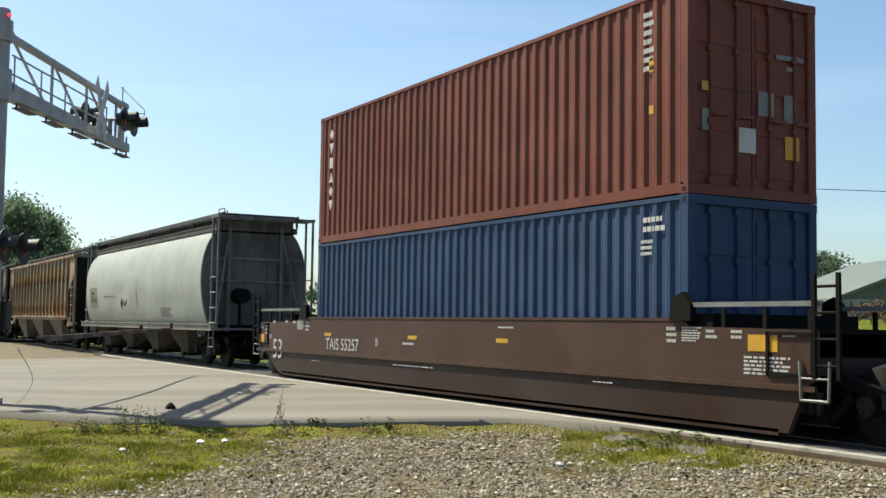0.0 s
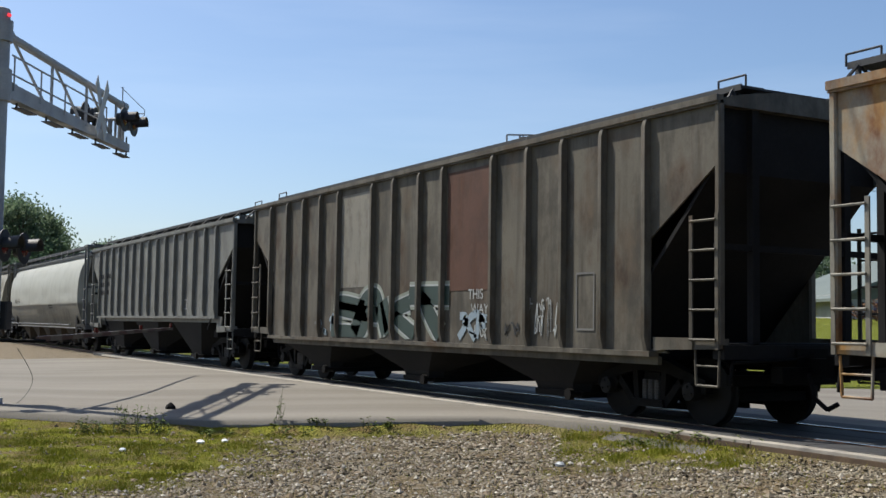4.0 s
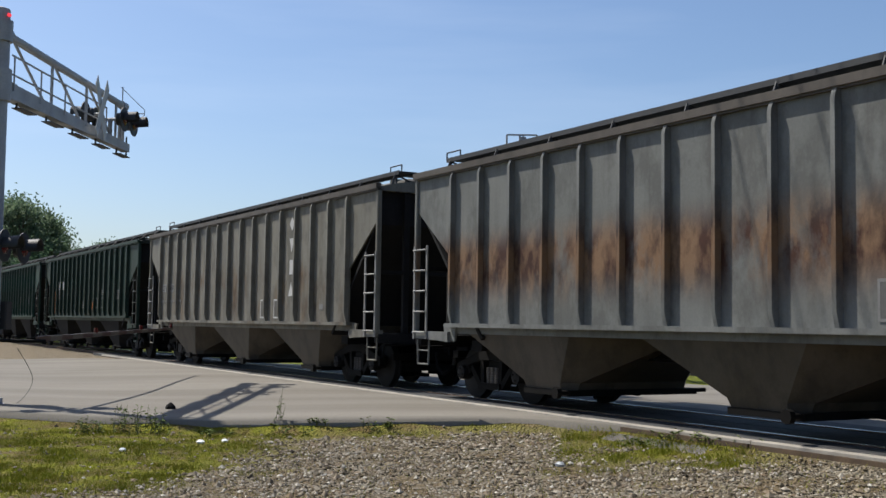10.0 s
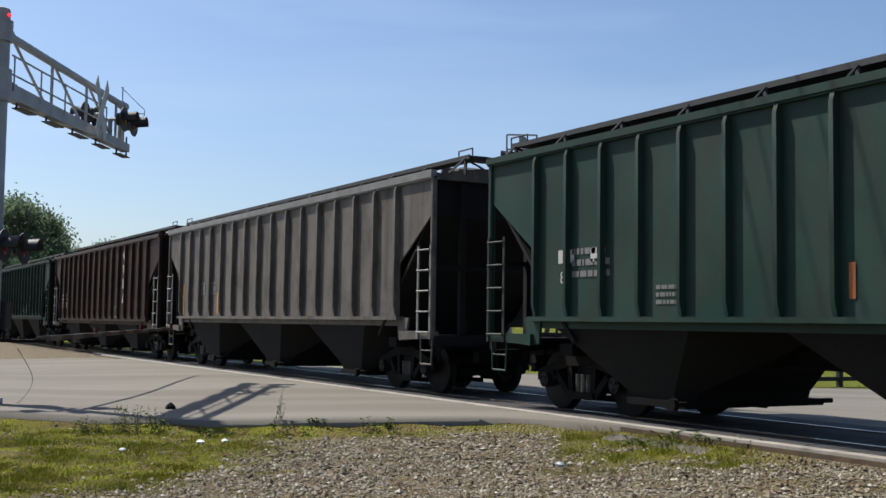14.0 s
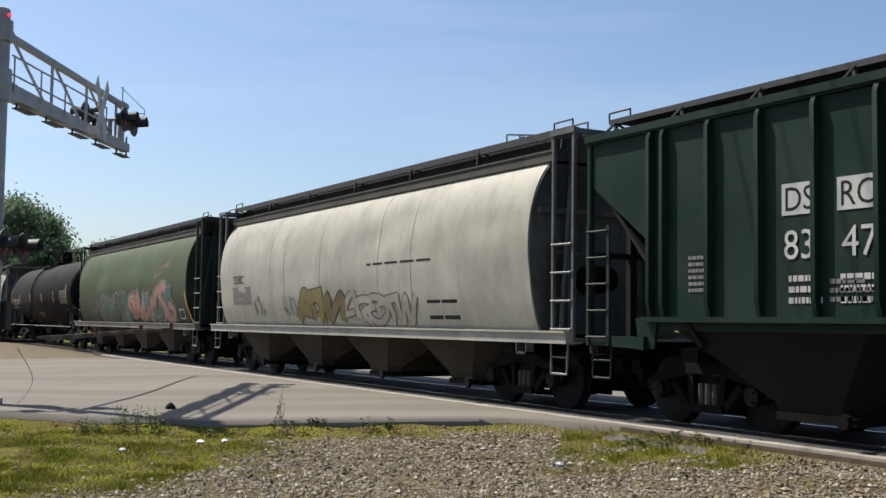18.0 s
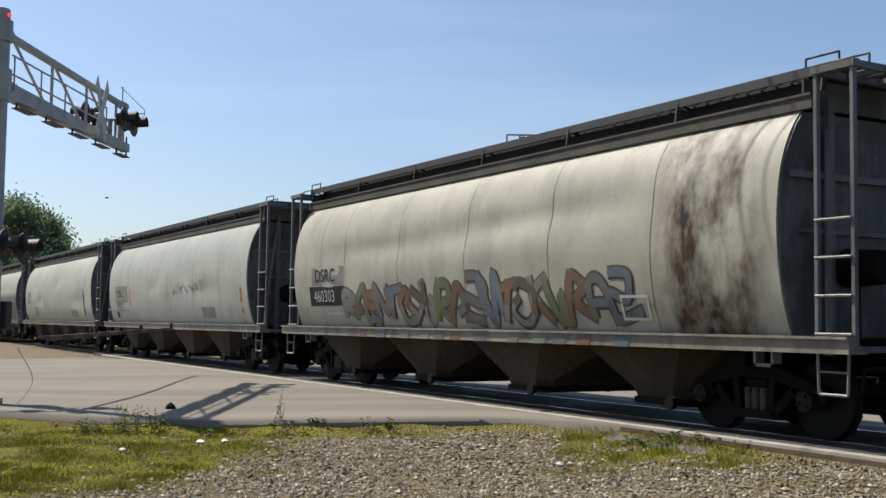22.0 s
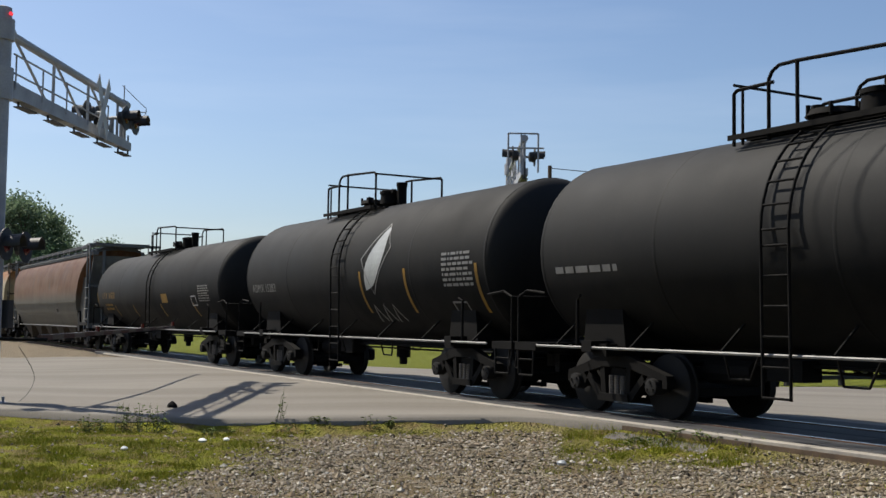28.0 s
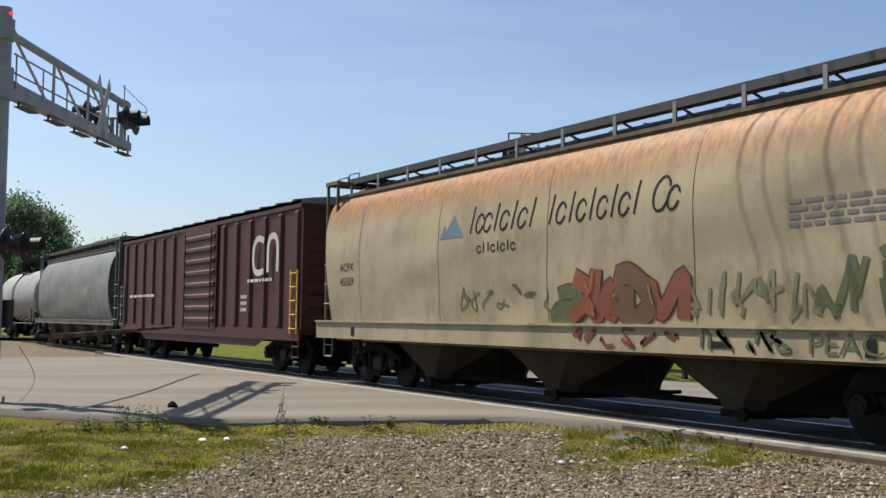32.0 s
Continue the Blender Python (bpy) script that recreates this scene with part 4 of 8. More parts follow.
# ---- tank car ----
def tank_car(u0, u1, mat, label, r=1.5, cz=2.52, rail_x=(0.0, 1.0), rung_x=-0.4, sillbar=0.98, heads=0.42, tall=0.5):
    half, u = (u1 - u0) / 2, (u0 + u1) / 2
    car = on_train(thing("tank_car", label, "tank car", "cars of the train"), u)
    gear(car, u, half + 0.35, 2.1)
    n = 40
    prof = [(-half, 0.05)] + [(-half + heads * (1 - math.cos(a)), r * math.sin(a) ** 0.8) for a in np.linspace(0.25, math.pi / 2, 9)]
    prof = prof + [(-x, q) for x, q in reversed(prof)]
    b = Build()
    b.loft([[(x, -q * math.cos(2 * math.pi * i / n), cz + q * math.sin(2 * math.pi * i / n)) for i in range(n)] for x, q in prof])
    body = part("tank", b, mat, car, "black cylindrical tank", smooth=40)
    b = Build()
    for x in (-half + 0.42, -half * 0.5, 0.02, half * 0.5, half - 0.42):      # weld bands
        b.loft([[(x + dx, -(r + e) * math.cos(2 * math.pi * i / n), cz + (r + e) * math.sin(2 * math.pi * i / n)) for i in range(n)] for dx, e in ((-0.03, 0.0), (-0.02, 0.003), (0.02, 0.003), (0.03, 0.0))], caps=False)
    pieces("weld_band", b, mat, body)
    b, strut = Build(), Build()
    for s in (-1, 1):
        b.rod((-half + 0.3, s * 1.46, sillbar), (half - 0.3, s * 1.46, sillbar), 0.02)
        for k in range(7):
            x = -half + 0.8 + k * (2 * half - 1.6) / 6
            strut.rod((x, s * 1.45, sillbar + 0.02), (x, s * 1.05, 1.35), 0.018)
            if k in (2, 3, 4):
                strut.path([(x, s * 1.4, sillbar), (x, s * 1.3, 0.66), (x + 0.35, s * 1.3, 0.66), (x + 0.6, s * 1.4, sillbar)], 0.016)
    pieces("safety_rail", b, LADDER, car)
    pieces("rail_strut", strut, STEEL, car)
    for s in (-1, 1):
        b = Build()
        x = s * (half - 1.6)
        b.prism([(x - 0.5, 1.0), (x + 0.5, 1.0), (x + 0.4, 1.75), (x - 0.4, 1.75)], -1.15, 1.15)
        b.box(x - 0.12, x + 0.12, -1.48, 1.48, 0.92, 1.08)
        b.box(s * (half + 0.1) - 0.3, s * (half + 0.1) + 0.3, -1.42, 1.42, 0.9, 1.02)
        pieces("saddle", b, STEEL, car)
        b = Build()
        for y in (-1.38, 1.38):
            b.path([(s * (half + 0.35), y, 0.95), (s * (half + 0.35), y, 1.75), (s * (half + 0.1), y, 1.85), (s * (half - 0.4), y, 1.8)], 0.02)
            b.path([(s * (half - 1.25), y, 1.0), (s * (half - 1.25), y, 1.7), (s * (half - 1.35), y * 1.02, 1.75)], 0.025)
        b.path([(s * (half + 0.35), -1.38, 1.75), (s * (half + 0.35), 1.38, 1.75)], 0.02)
        pieces("hand_rail", b, STEEL, car)
        for y in (-1.4, 1.4):
            step(car, s * (half + 0.1), y, 0.95, STEEL)
    # dome, platform, railing and side ladder
    xa, xb = rail_x
    zt = cz + r
    b = Build()
    xm = (xa + xb) / 2
    ring = [(math.cos(2 * math.pi * i / 16), math.sin(2 * math.pi * i / 16)) for i in range(16)]
    mw = xm - 0.28
    b.loft([[(mw + 0.32 * c, 0.32 * q, zt - 0.05) for c, q in ring], [(mw + 0.32 * c, 0.32 * q, zt + 0.13) for c, q in ring], [(mw + 0.4 * c, 0.4 * q, zt + 0.13) for c, q in ring], [(mw + 0.36 * c, 0.36 * q, zt + 0.21) for c, q in ring]])
    for k in range(6):
        c, w = math.cos(k * 1.05), math.sin(k * 1.05)
        b.rod((mw + 0.37 * c, 0.37 * w, zt + 0.1), (mw + 0.37 * c, 0.37 * w, zt + 0.27), 0.03)
    b.loft([[(xm + 0.44 + q * c, q * w, zt + z) for c, w in ring] for z, q in ((-0.05, 0.2), (0.14 * tall, 0.21), (0.15 * tall, 0.27), (0.60 * tall, 0.26), (0.60 * tall, 0.28), (0.60 * tall + 0.06, 0.28), (0.60 * tall + 0.08, 0.22))])
    b.rod((xm - 0.5, -0.1, zt - 0.05), (xm - 0.5, -0.1, zt + 0.3), 0.09, 8)
    b.rod((xm + 0.82, 0.05, zt - 0.05), (xm + 0.82, 0.05, zt + 0.47), 0.115, 10)
    b.rod((xm + 0.82, 0.05, zt + 0.44), (xm + 0.82, 0.05, zt + 0.53), 0.13, 10)
    b.rod((xm + 0.82, -0.1, zt + 0.33), (xm + 0.82, -0.2, zt + 0.33), 0.05, 8)
    part("dome", b, STEEL, body, "black valve housing and manway")
    for s in (-1, 1):
        b = Build()
        for k in range(3):
            b.box(xa, xb, s * (0.55 + 0.14 * k) - 0.05, s * (0.55 + 0.14 * k) + 0.05, zt - 0.1, zt - 0.07)
        b.box(xa, xb, s * 0.93 - 0.01, s * 0.93 + 0.01, zt - 0.14, zt - 0.07)
        part("top_platform", b, STEEL, car)
        b = Build()
        b.path([(xa, s * 0.82, zt - 0.2), (xa, s * 0.82, zt + 0.50), (xa + 0.06, s * 0.82, zt + 0.54), (xa + 0.7, s * 0.82, zt + 0.54)], 0.025)
        b.path([(xa + 0.16, s * 0.82, zt - 0.2), (xa + 0.16, s * 0.82, zt + 0.54)], 0.02)
        b.path([(xa + 0.62, s * 0.82, zt - 0.2), (xa + 0.62, s * 0.82, zt + 0.58), (xa + 0.68, s * 0.82, zt + 0.68), (xa + 0.80, s * 0.82, zt + 0.74), (xa + 1.1, s * 0.82, zt + 0.74), (xb - 0.08, s * 0.82, zt + 0.66), (xb, s * 0.82, zt + 0.60), (xb, s * 0.82, zt - 0.15)], 0.025)
        b.path([(xa + 1.1, s * 0.82, zt - 0.15), (xa + 1.1, s * 0.82, zt + 0.74)], 0.025)
        if s < 0:
            for x in (xa, xb):
                b.path([(x, -0.82, zt + 0.62), (x, 0.82, zt + 0.62)], 0.022)
        pieces("platform_railing", b, STEEL, car)
        b = Build()
        for dx in (-0.22, 0.22):
            b.path([(rung_x + dx, s * (r + 0.08) * math.cos(a), cz + (r + 0.08) * math.sin(a)) for a in np.linspace(0.02, 1.0, 9)], 0.02)
            b.path([(rung_x + dx, s * (r + 0.08), cz + 0.03), (rung_x + dx, s * (r + 0.05), 0.46)], 0.02)
        for a in np.linspace(0.02, 1.0, 6):
            p = (s * (r + 0.08) * math.cos(a), cz + (r + 0.08) * math.sin(a))
            b.rod((rung_x - 0.22, *p), (rung_x + 0.22, *p), 0.016)
        for k in range(6):
            z = 0.48 + k * 0.36
            b.rod((rung_x - 0.22, s * (r + 0.06), z), (rung_x + 0.22, s * (r + 0.06), z), 0.016)
        pieces("side_ladder", b, STEEL, car)
    b = Build()                                          # bottom outlet and brake gear
    b.rod((0.2, 0, cz - r + 0.1), (0.2, 0, 0.55), 0.16, 10)
    b.rod((0.2, 0, 0.55), (0.2, 0, 0.40), 0.09, 8)
    b.box(-1.9, -1.3, -0.55, -0.2, 0.62, 0.9)
    b.rod((-3.2, -0.3, 0.7), (-2.3, -0.3, 0.7), 0.18, 10)
    b.path([(-half + 2, -0.2, 0.75), (half - 2, -0.2, 0.75)], 0.02)
    pieces("bottom_outlet", b, STEEL, car)
    side = lambda z, x=0.0: math.sqrt(max(0.0, r * r - (z - cz) ** 2))
    return car, half, side


# ---- box car ----
def box_car(u0, u1, mat, label):
    half, u = (u1 - u0) / 2, (u0 + u1) / 2
    car = on_train(thing("box_car", label, "freight car", "cars of the train"), u)
    gear(car, u, half, 2.2)
    z0, z1 = 0.98, 4.12
    b = Build()
    b.box(-half, half, -1.45, 1.45, z0, z1)
    part("body", b, mat, car)
    b = Build()
    ys = [-1.5, -1.0, -0.5, 0, 0.5, 1.0, 1.5]
    ring = lambda x: [(x, y, z1 + 0.02 + 0.14 * (1 - (y / 1.5) ** 2)) for y in ys] + [(x, y, z1 - 0.06) for y in reversed(ys)]
    b.loft([ring(-half - 0.02), ring(half + 0.02)])
    for k in range(15):
        x = -half + 0.6 + k * (2 * half - 1.2) / 14
        b.loft([[(x - 0.06, y, z1 + 0.03 + 0.14 * (1 - (y / 1.5) ** 2)) for y in ys] + [(x - 0.06, y, z1) for y in reversed(ys)], [(x + 0.06, y, z1 + 0.07 + 0.14 * (1 - (y / 1.5) ** 2)) for y in ys] + [(x + 0.06, y, z1) for y in reversed(ys)]])
    part("roof", b, LADDER, car, "pale metal roof")
    d0, d1 = -0.75, 2.35                     # door opening
    rib = Build().loft([[(-0.16, 0, z0 + 0.15), (0.16, 0, z0 + 0.15), (0.1, -0.07, z0 + 0.2), (-0.1, -0.07, z0 + 0.2)], [(-0.16, 0, z1 - 0.2), (0.16, 0, z1 - 0.2), (0.1, -0.07, z1 - 0.25), (-0.1, -0.07, z1 - 0.25)]]).mesh("side_post", mat)
    for s in (-1, 1):
        for x in [-half + 0.5 + k * (half - 0.6 + d0) / 6 for k in range(7)] + [d1 + 0.5 + k * (half - 0.8 - d1) / 5 for k in range(6)]:
            o = part("side_post", rib, mat, car, at=(x, s * 1.45, 0))
            o.rotation_euler = (0, 0, 0 if s < 0 else math.pi)
        b = Build()
        b.box(d0, d1, s * 1.46, s * 1.52, z0 + 0.05, z1 - 0.15)
        for k in range(8):
            z = z0 + 0.22 + k * 0.34
            b.loft([[(d0 + 0.12, s * 1.515, z), (d0 + 0.12, s * 1.515, z + 0.18), (d0 + 0.12, s * 1.57, z + 0.13), (d0 + 0.12, s * 1.57, z + 0.05)], [(d1 - 0.12, s * 1.515, z), (d1 - 0.12, s * 1.515, z + 0.18), (d1 - 0.12, s * 1.57, z + 0.13), (d1 - 0.12, s * 1.57, z + 0.05)]])
        door = part("door", b, mat, car, "corrugated sliding door")
        b = Build()
        for x in (d0 + 0.3, d1 - 0.3):
            b.rod((x, s * 1.59, z0 + 0.1), (x, s * 1.59, z1 - 0.25), 0.02)
        part("lock_rod", b, mat, door)
        b = Build()
        b.box(-half, half, s * 1.44, s * 1.50, z0 - 0.14, z0 + 0.12)
        b.box(-half, half, s * 1.44, s * 1.50, z1 - 0.16, z1 + 0.02)
        b.prism([(-half + 2.5, z0 - 0.14), (-half + 3.2, z0 - 0.34), (half - 3.2, z0 - 0.34), (half - 2.5, z0 - 0.14)], s * 1.40, s * 1.44)
        part("side_sill", b, mat, car)
        for e in (-1, 1):
            ladder(car, e * (half - 0.28) - 0.2, e * (half - 0.28) + 0.2, s * 1.54, 1.0, 2.5, YELLOW if e > 0 else LADDER, 5)
            step(car, e * (half - 0.3), s * 1.46, 0.9, mat)
    for e in (-1, 1):
        b = Build()
        for k in range(9):
            z = z0 + 0.25 + k * 0.33
            b.loft([[(e * half, -1.35, z), (e * (half + 0.06), -1.3, z + 0.08), (e * half, -1.35, z + 0.2)], [(e * half, 1.35, z), (e * (half + 0.06), 1.3, z + 0.08), (e * half, 1.35, z + 0.2)]])
        part("end_corrugation", b, mat, car)
    brake_wheel(car, -half - 0.2, 0.6, 2.9)
    return car, half, flat_side(1.52)


# ---- well car and its containers ----
def well_car(u0, u1, mat, low_mat, label):
    half, u = (u1 - u0) / 2, (u0 + u1) / 2
    car = on_train(thing("well_car", label, "freight car", "cars of the train"), u)
    for s in (-1, 1):
        truck(car, u, s * (half - 0.55))
        c = part("coupler", GEAR["coupler"], STEEL, car, at=(s * (half + 0.1), 0, 0))
        c.rotation_euler = (0, 0, 0 if s > 0 else math.pi)
    hw = 1.42
    for s in (-1, 1):
        up = [(-half + 0.3, 0.62), (half - 0.3, 0.62), (half - 0.1, 0.75), (half - 0.1, 1.30), (half - 2.2, 1.33), (half - 2.4, 1.43), (-half + 2.9, 1.43), (-half + 2.7, 1.33), (-half + 0.1, 1.30), (-half + 0.1, 0.75)]
        b = Build()
        b.prism(up, s * (hw - 0.06), s * hw)
        b.box(-half + 2.8, half - 2.3, s * (hw - 0.10), s * (hw + 0.012), 1.40, 1.44)
        b.box(-half + 0.1, half - 0.1, s * (hw - 0.02), s * (hw + 0.03), 0.60, 0.66)
        part("side_plate", b, mat, car)
        b = Build()
        b.prism([(-half + 1.5, 0.10), (half - 0.55, 0.10), (half - 0.3, 0.62), (-half + 0.6, 0.62)], s * (hw - 0.10), s * (hw - 0.02))
        b.box(-half + 1.7, half - 0.7, s * (hw - 0.25), s * (hw - 0.02), 0.06, 0.14)
        part("lower_side_plate", b, low_mat, car)
    b = Build()
    b.box(-half + 2.4, half - 2.4, -hw + 0.1, hw - 0.1, 0.12, 0.2)
    for s in (-1, 1):
        b.box(s * (half - 1.2) - 1.1, s * (half - 1.2) + 1.0, -hw + 0.07, hw - 0.07, 0.78, 0.98)
    part("well_floor", b, low_mat, car)
    for s in (-1, 1):
        b = Build()
        b.box(s * (half - 1.25) - 1.1, s * (half - 1.25) + 1.1, -hw + 0.07, hw - 0.07, 1.26, 1.32)
        for k in range(4):
            x = s * (half - 0.2 - k * 0.7)
            for y in (-hw, hw):
                b.box(x - 0.03, x + 0.03, y * 0.98 - 0.02, y * 0.98 + 0.02, 1.28, 1.56)
        b.box(s * (half - 2.1) - 0.25, s * (half - 2.1) + 0.25, -hw + 0.07, hw - 0.07, 1.32, 1.5)
        pieces("end_platform", b, STEEL, car, "dark steel platform and railing")
        for y in (-hw + 0.025, hw - 0.025):
            q = Build()
            reach = 2.45 if s > 0 else 3.1
            q.box(min(s * (half - 0.05), s * (half - reach)), max(s * (half - 0.05), s * (half - reach)), y - 0.025, y + 0.025, 1.58, 1.64)
            part("hand_rail", q, LADDER, car)
        for y in (-hw, hw):
            q = Build()
            x0, x1 = sorted((s * (half - 0.12), s * (half - 0.85)))
            sy = 1 if y > 0 else -1
            for a in ((x0, x0 + 0.04, 0.76, 1.28), (x1 - 0.04, x1, 0.76, 1.28), (x0, x1, 0.76, 0.80), (x0, x1, 1.24, 1.28)):
                q.box(a[0], a[1], min(y, y + sy * 0.03), max(y, y + sy * 0.03), a[2], a[3])
            part("step_frame", q, STEEL, car)
        for y in (-hw, hw):
            q = Build()
            gx0 = half - 2.5 if s > 0 else half - 3.3
            q.prism([(s * (gx0 - 0.05), 1.4), (s * (gx0 + 0.36), 1.4), (s * (gx0 + 0.36), 1.62), (s * (gx0 + 0.2), 1.78), (s * gx0, 1.7)][::s], y - 0.05, y + 0.05)
            part("container_guide", q, STEEL, car)
        for y in (-1.45, 1.45):
            step(car, s * (half - 0.1), y, 0.95, LADDER)
            q = Build()
            for x in (s * half - 0.1, s * half + 0.25):
                q.box(x - 0.025, x + 0.025, y - 0.02, y + 0.02, 0.75, 1.95)
            for k in range(4):
                q.rod((s * half - 0.1, y, 0.9 + k * 0.3), (s * half + 0.25, y, 0.9 + k * 0.3), 0.018)
            part("ladder", q, STEEL, car)
    brake_wheel(car, -half - 0.05, 0.7, 1.95)
    return car, half, flat_side(hw)


def container(u, z0, h, mat, frame_mat, label, length=12.192):
    box = on_train(thing("shipping_container", label, "shipping container", "stacked containers"), u)
    half, w, z1 = length / 2, 1.219, z0 + h
    # corrugated side walls
    pts = []
    n = 44
    p = (length - 0.36) / n
    for i in range(n):
        a = -half + 0.18 + i * p
        pts += [(a, 0.0), (a + p * 0.26, 0.0), (a + p * 0.5, 0.036), (a + p * 0.76, 0.036)]
    pts.append((half - 0.18, 0.0))
    for s in (-1, 1):
        b = Build()
        b.loft([[(x, s * (w - 0.012 - d), z) for x, d in pts] + [(x, s * (w - 0.06), z) for x, d in reversed(pts)] for z in (z0 + 0.15, z1 - 0.06)])
        part("side_wall", b, mat, box, smooth=0)
        b = Build()
        b.box(-half + 0.1, half - 0.1, s * (w - 0.07), s * w, z0 + 0.01, z0 + 0.155)
        b.box(-half + 0.1, half - 0.1, s * (w - 0.06), s * w, z1 - 0.065, z1 - 0.005)
        pieces("side_rail", b, frame_mat, box)
    b = Build()
    b.box(-half + 0.05, half - 0.05, -w + 0.05, w - 0.05, z1 - 0.05, z1 - 0.01)
    part("roof", b, mat, box)
    b = Build()
    b.box(-half + 0.1, half - 0.1, -w + 0.07, w - 0.07, z0 + 0.03, z0 + 0.14)
    part("floor", b, frame_mat, box)
    for s in (-1, 1):
        for y in (-1, 1):
            b = Build()
            x = s * (half - 0.085)
            b.chamfer(x - 0.085, x + 0.085, y * (w - 0.08) - 0.08, y * (w - 0.08) + 0.08, z0, z1, 0.012)
            for z in (z0, z1 - 0.118):
                b.chamfer(x - 0.09, x + 0.09, y * (w - 0.08) - 0.084, y * (w - 0.08) + 0.084, z - 0.002, z + 0.12, 0.01)
            post = part("corner_post", b, frame_mat, box)
            b = Build()
            for z in (z0 + 0.06, z1 - 0.06):
                b.box(x - 0.035, x + 0.035, y * (w + 0.004) - 0.004, y * (w + 0.004) + 0.004, z - 0.03, z + 0.03)
            pieces("corner_slot", b, DARKINK, post)
        b = Build()
        b.box(s * half - 0.12 * (s > 0), s * half + 0.12 * (s < 0), -w + 0.1, w - 0.1, z1 - 0.12, z1)
        b.box(s * half - 0.12 * (s > 0), s * half + 0.12 * (s < 0), -w + 0.1, w - 0.1, z0, z0 + 0.14)
        pieces("end_header", b, frame_mat, box)
    # doors at the front end, corrugated wall at the back
    for y in (-1, 1):
        b = Build()
        y0, y1 = (-w + 0.12, -0.01) if y < 0 else (0.01, w - 0.12)
        b.box(half - 0.1, half - 0.06, y0, y1, z0 + 0.14, z1 - 0.12)
        door = part("door", b, mat, box)
        b = Build()
        for k in range(4):
            zz = z0 + 0.3 + k * (h - 0.5) / 4
            b.box(half - 0.06, half - 0.045, y0 + 0.06, y1 - 0.06, zz, zz + (h - 0.5) / 4 - 0.12)
        pieces("door_panel", b, mat, door)
        for yy in (y0 + 0.3, y1 - 0.3):
            q = Build()
            q.rod((half - 0.02, yy, z0 + 0.1), (half - 0.02, yy, z1 - 0.08), 0.02, 8)
            for zz in (z0 + 0.2, z0 + h * 0.35, z0 + h * 0.7, z1 - 0.2):
                q.box(half - 0.05, half + 0.0, yy - 0.05, yy + 0.05, zz - 0.04, zz + 0.04)
            q.box(half - 0.02, half + 0.02, yy, yy + 0.3, z0 + h * 0.38, z0 + h * 0.38 + 0.05)
            part("locking_bar", q, frame_mat, door)
    b = Build()
    for k in range(10):
        y = -w + 0.15 + k * 0.218
        b.box(-half + 0.02, -half + 0.06, y, y + 0.13, z0 + 0.14, z1 - 0.12)
    b.box(-half + 0.05, -half + 0.08, -w + 0.1, w - 0.1, z0 + 0.14, z1 - 0.12)
    part("end_wall", b, mat, box)
    return box, half, flat_side(w - 0.012)


# ---- the train, from its front end to its rear ----
GREY = paint("pale_grey_paint", (0.64, 0.67, 0.59), 0.05, dirt=0.14, seed=1, rough=0.45)
# darker than the body: grime, and the bulkhead's shade painted in
ENDGREY = paint("grimy_shaded_end_paint", (0.20, 0.205, 0.205), 0.05, dirt=0.8, seed=42, streak=0.9)
GREYFRAME = paint("grey_frame_paint", (0.26, 0.27, 0.27), 0.1, dirt=0.5, seed=2)
# the lower colour puts in the shade where the side turns under at the seam
BEIGE = paint("beige_paint_shaded_below", (0.50, 0.47, 0.37), 0.05, dirt=0.2, seed=3, low=(2.0, (0.32, 0.28, 0.205)), soft=0.1)
RUSTY = paint("rusted_beige_paint", (0.52, 0.48, 0.38), 0.8, (0.17, 0.072, 0.03), dirt=0.3, seed=4, patchy=(0.30, 0.17, 0.06))
MURK = paint("sooty_brown_grey_paint", (0.22, 0.195, 0.15), 0.42, (0.075, 0.045, 0.026), dirt=0.75, seed=5, streak=0.9, patchy=(0.10, 0.075, 0.05))
SLATE = paint("dusty_grey_paint", (0.30, 0.30, 0.27), 0.08, dirt=0.5, seed=6)
STREAKED = paint("grey_paint_rust_streaked", (0.30, 0.305, 0.285), 1.0, (0.065, 0.026, 0.015), band=(1.85, 2.75), dirt=0.5, seed=7, patchy=(0.19, 0.115, 0.065))
DULL = paint("dull_beige_paint", (0.32, 0.30, 0.245), 0.5, (0.10, 0.062, 0.034), band=(1.3, 2.7), dirt=0.55, seed=8, streak=0.8, patchy=(0.15, 0.105, 0.062))
GREEN = paint("dark_green_paint", (0.014, 0.047, 0.029), 0.12, (0.12, 0.055, 0.03), dirt=0.4, seed=9)
GREEN2 = paint("faded_dark_green_paint", (0.022, 0.074, 0.052), 0.2, (0.13, 0.06, 0.04), band=(2.6, 3.3), dirt=0.5, seed=10)
BROWNGREY = paint("brown_grey_paint", (0.26, 0.23, 0.20), 0.2, dirt=0.7, seed=11, streak=0.8)
BROWN = paint("oxide_brown_paint", (0.042, 0.018, 0.0115), 0.45, (0.068, 0.027, 0.013), dirt=0.3, seed=12, patchy=(0.05, 0.025, 0.016), gloss=0.12)
CREAM = paint("worn_off_white_paint", (0.74, 0.71, 0.60), 0.06, dirt=0.2, seed=13)
# moss green fading to black-green towards the bottom
MOSS = paint("moss_green_paint_dark_below", (0.135, 0.175, 0.065), 0.14, (0.12, 0.07, 0.03), dirt=0.3, seed=14, low=(2.15, (0.028, 0.042, 0.022)), soft=0.75)
MOSSFRAME = paint("black_green_frame_paint", (0.035, 0.05, 0.04), 0.05, dirt=0.4, seed=15)
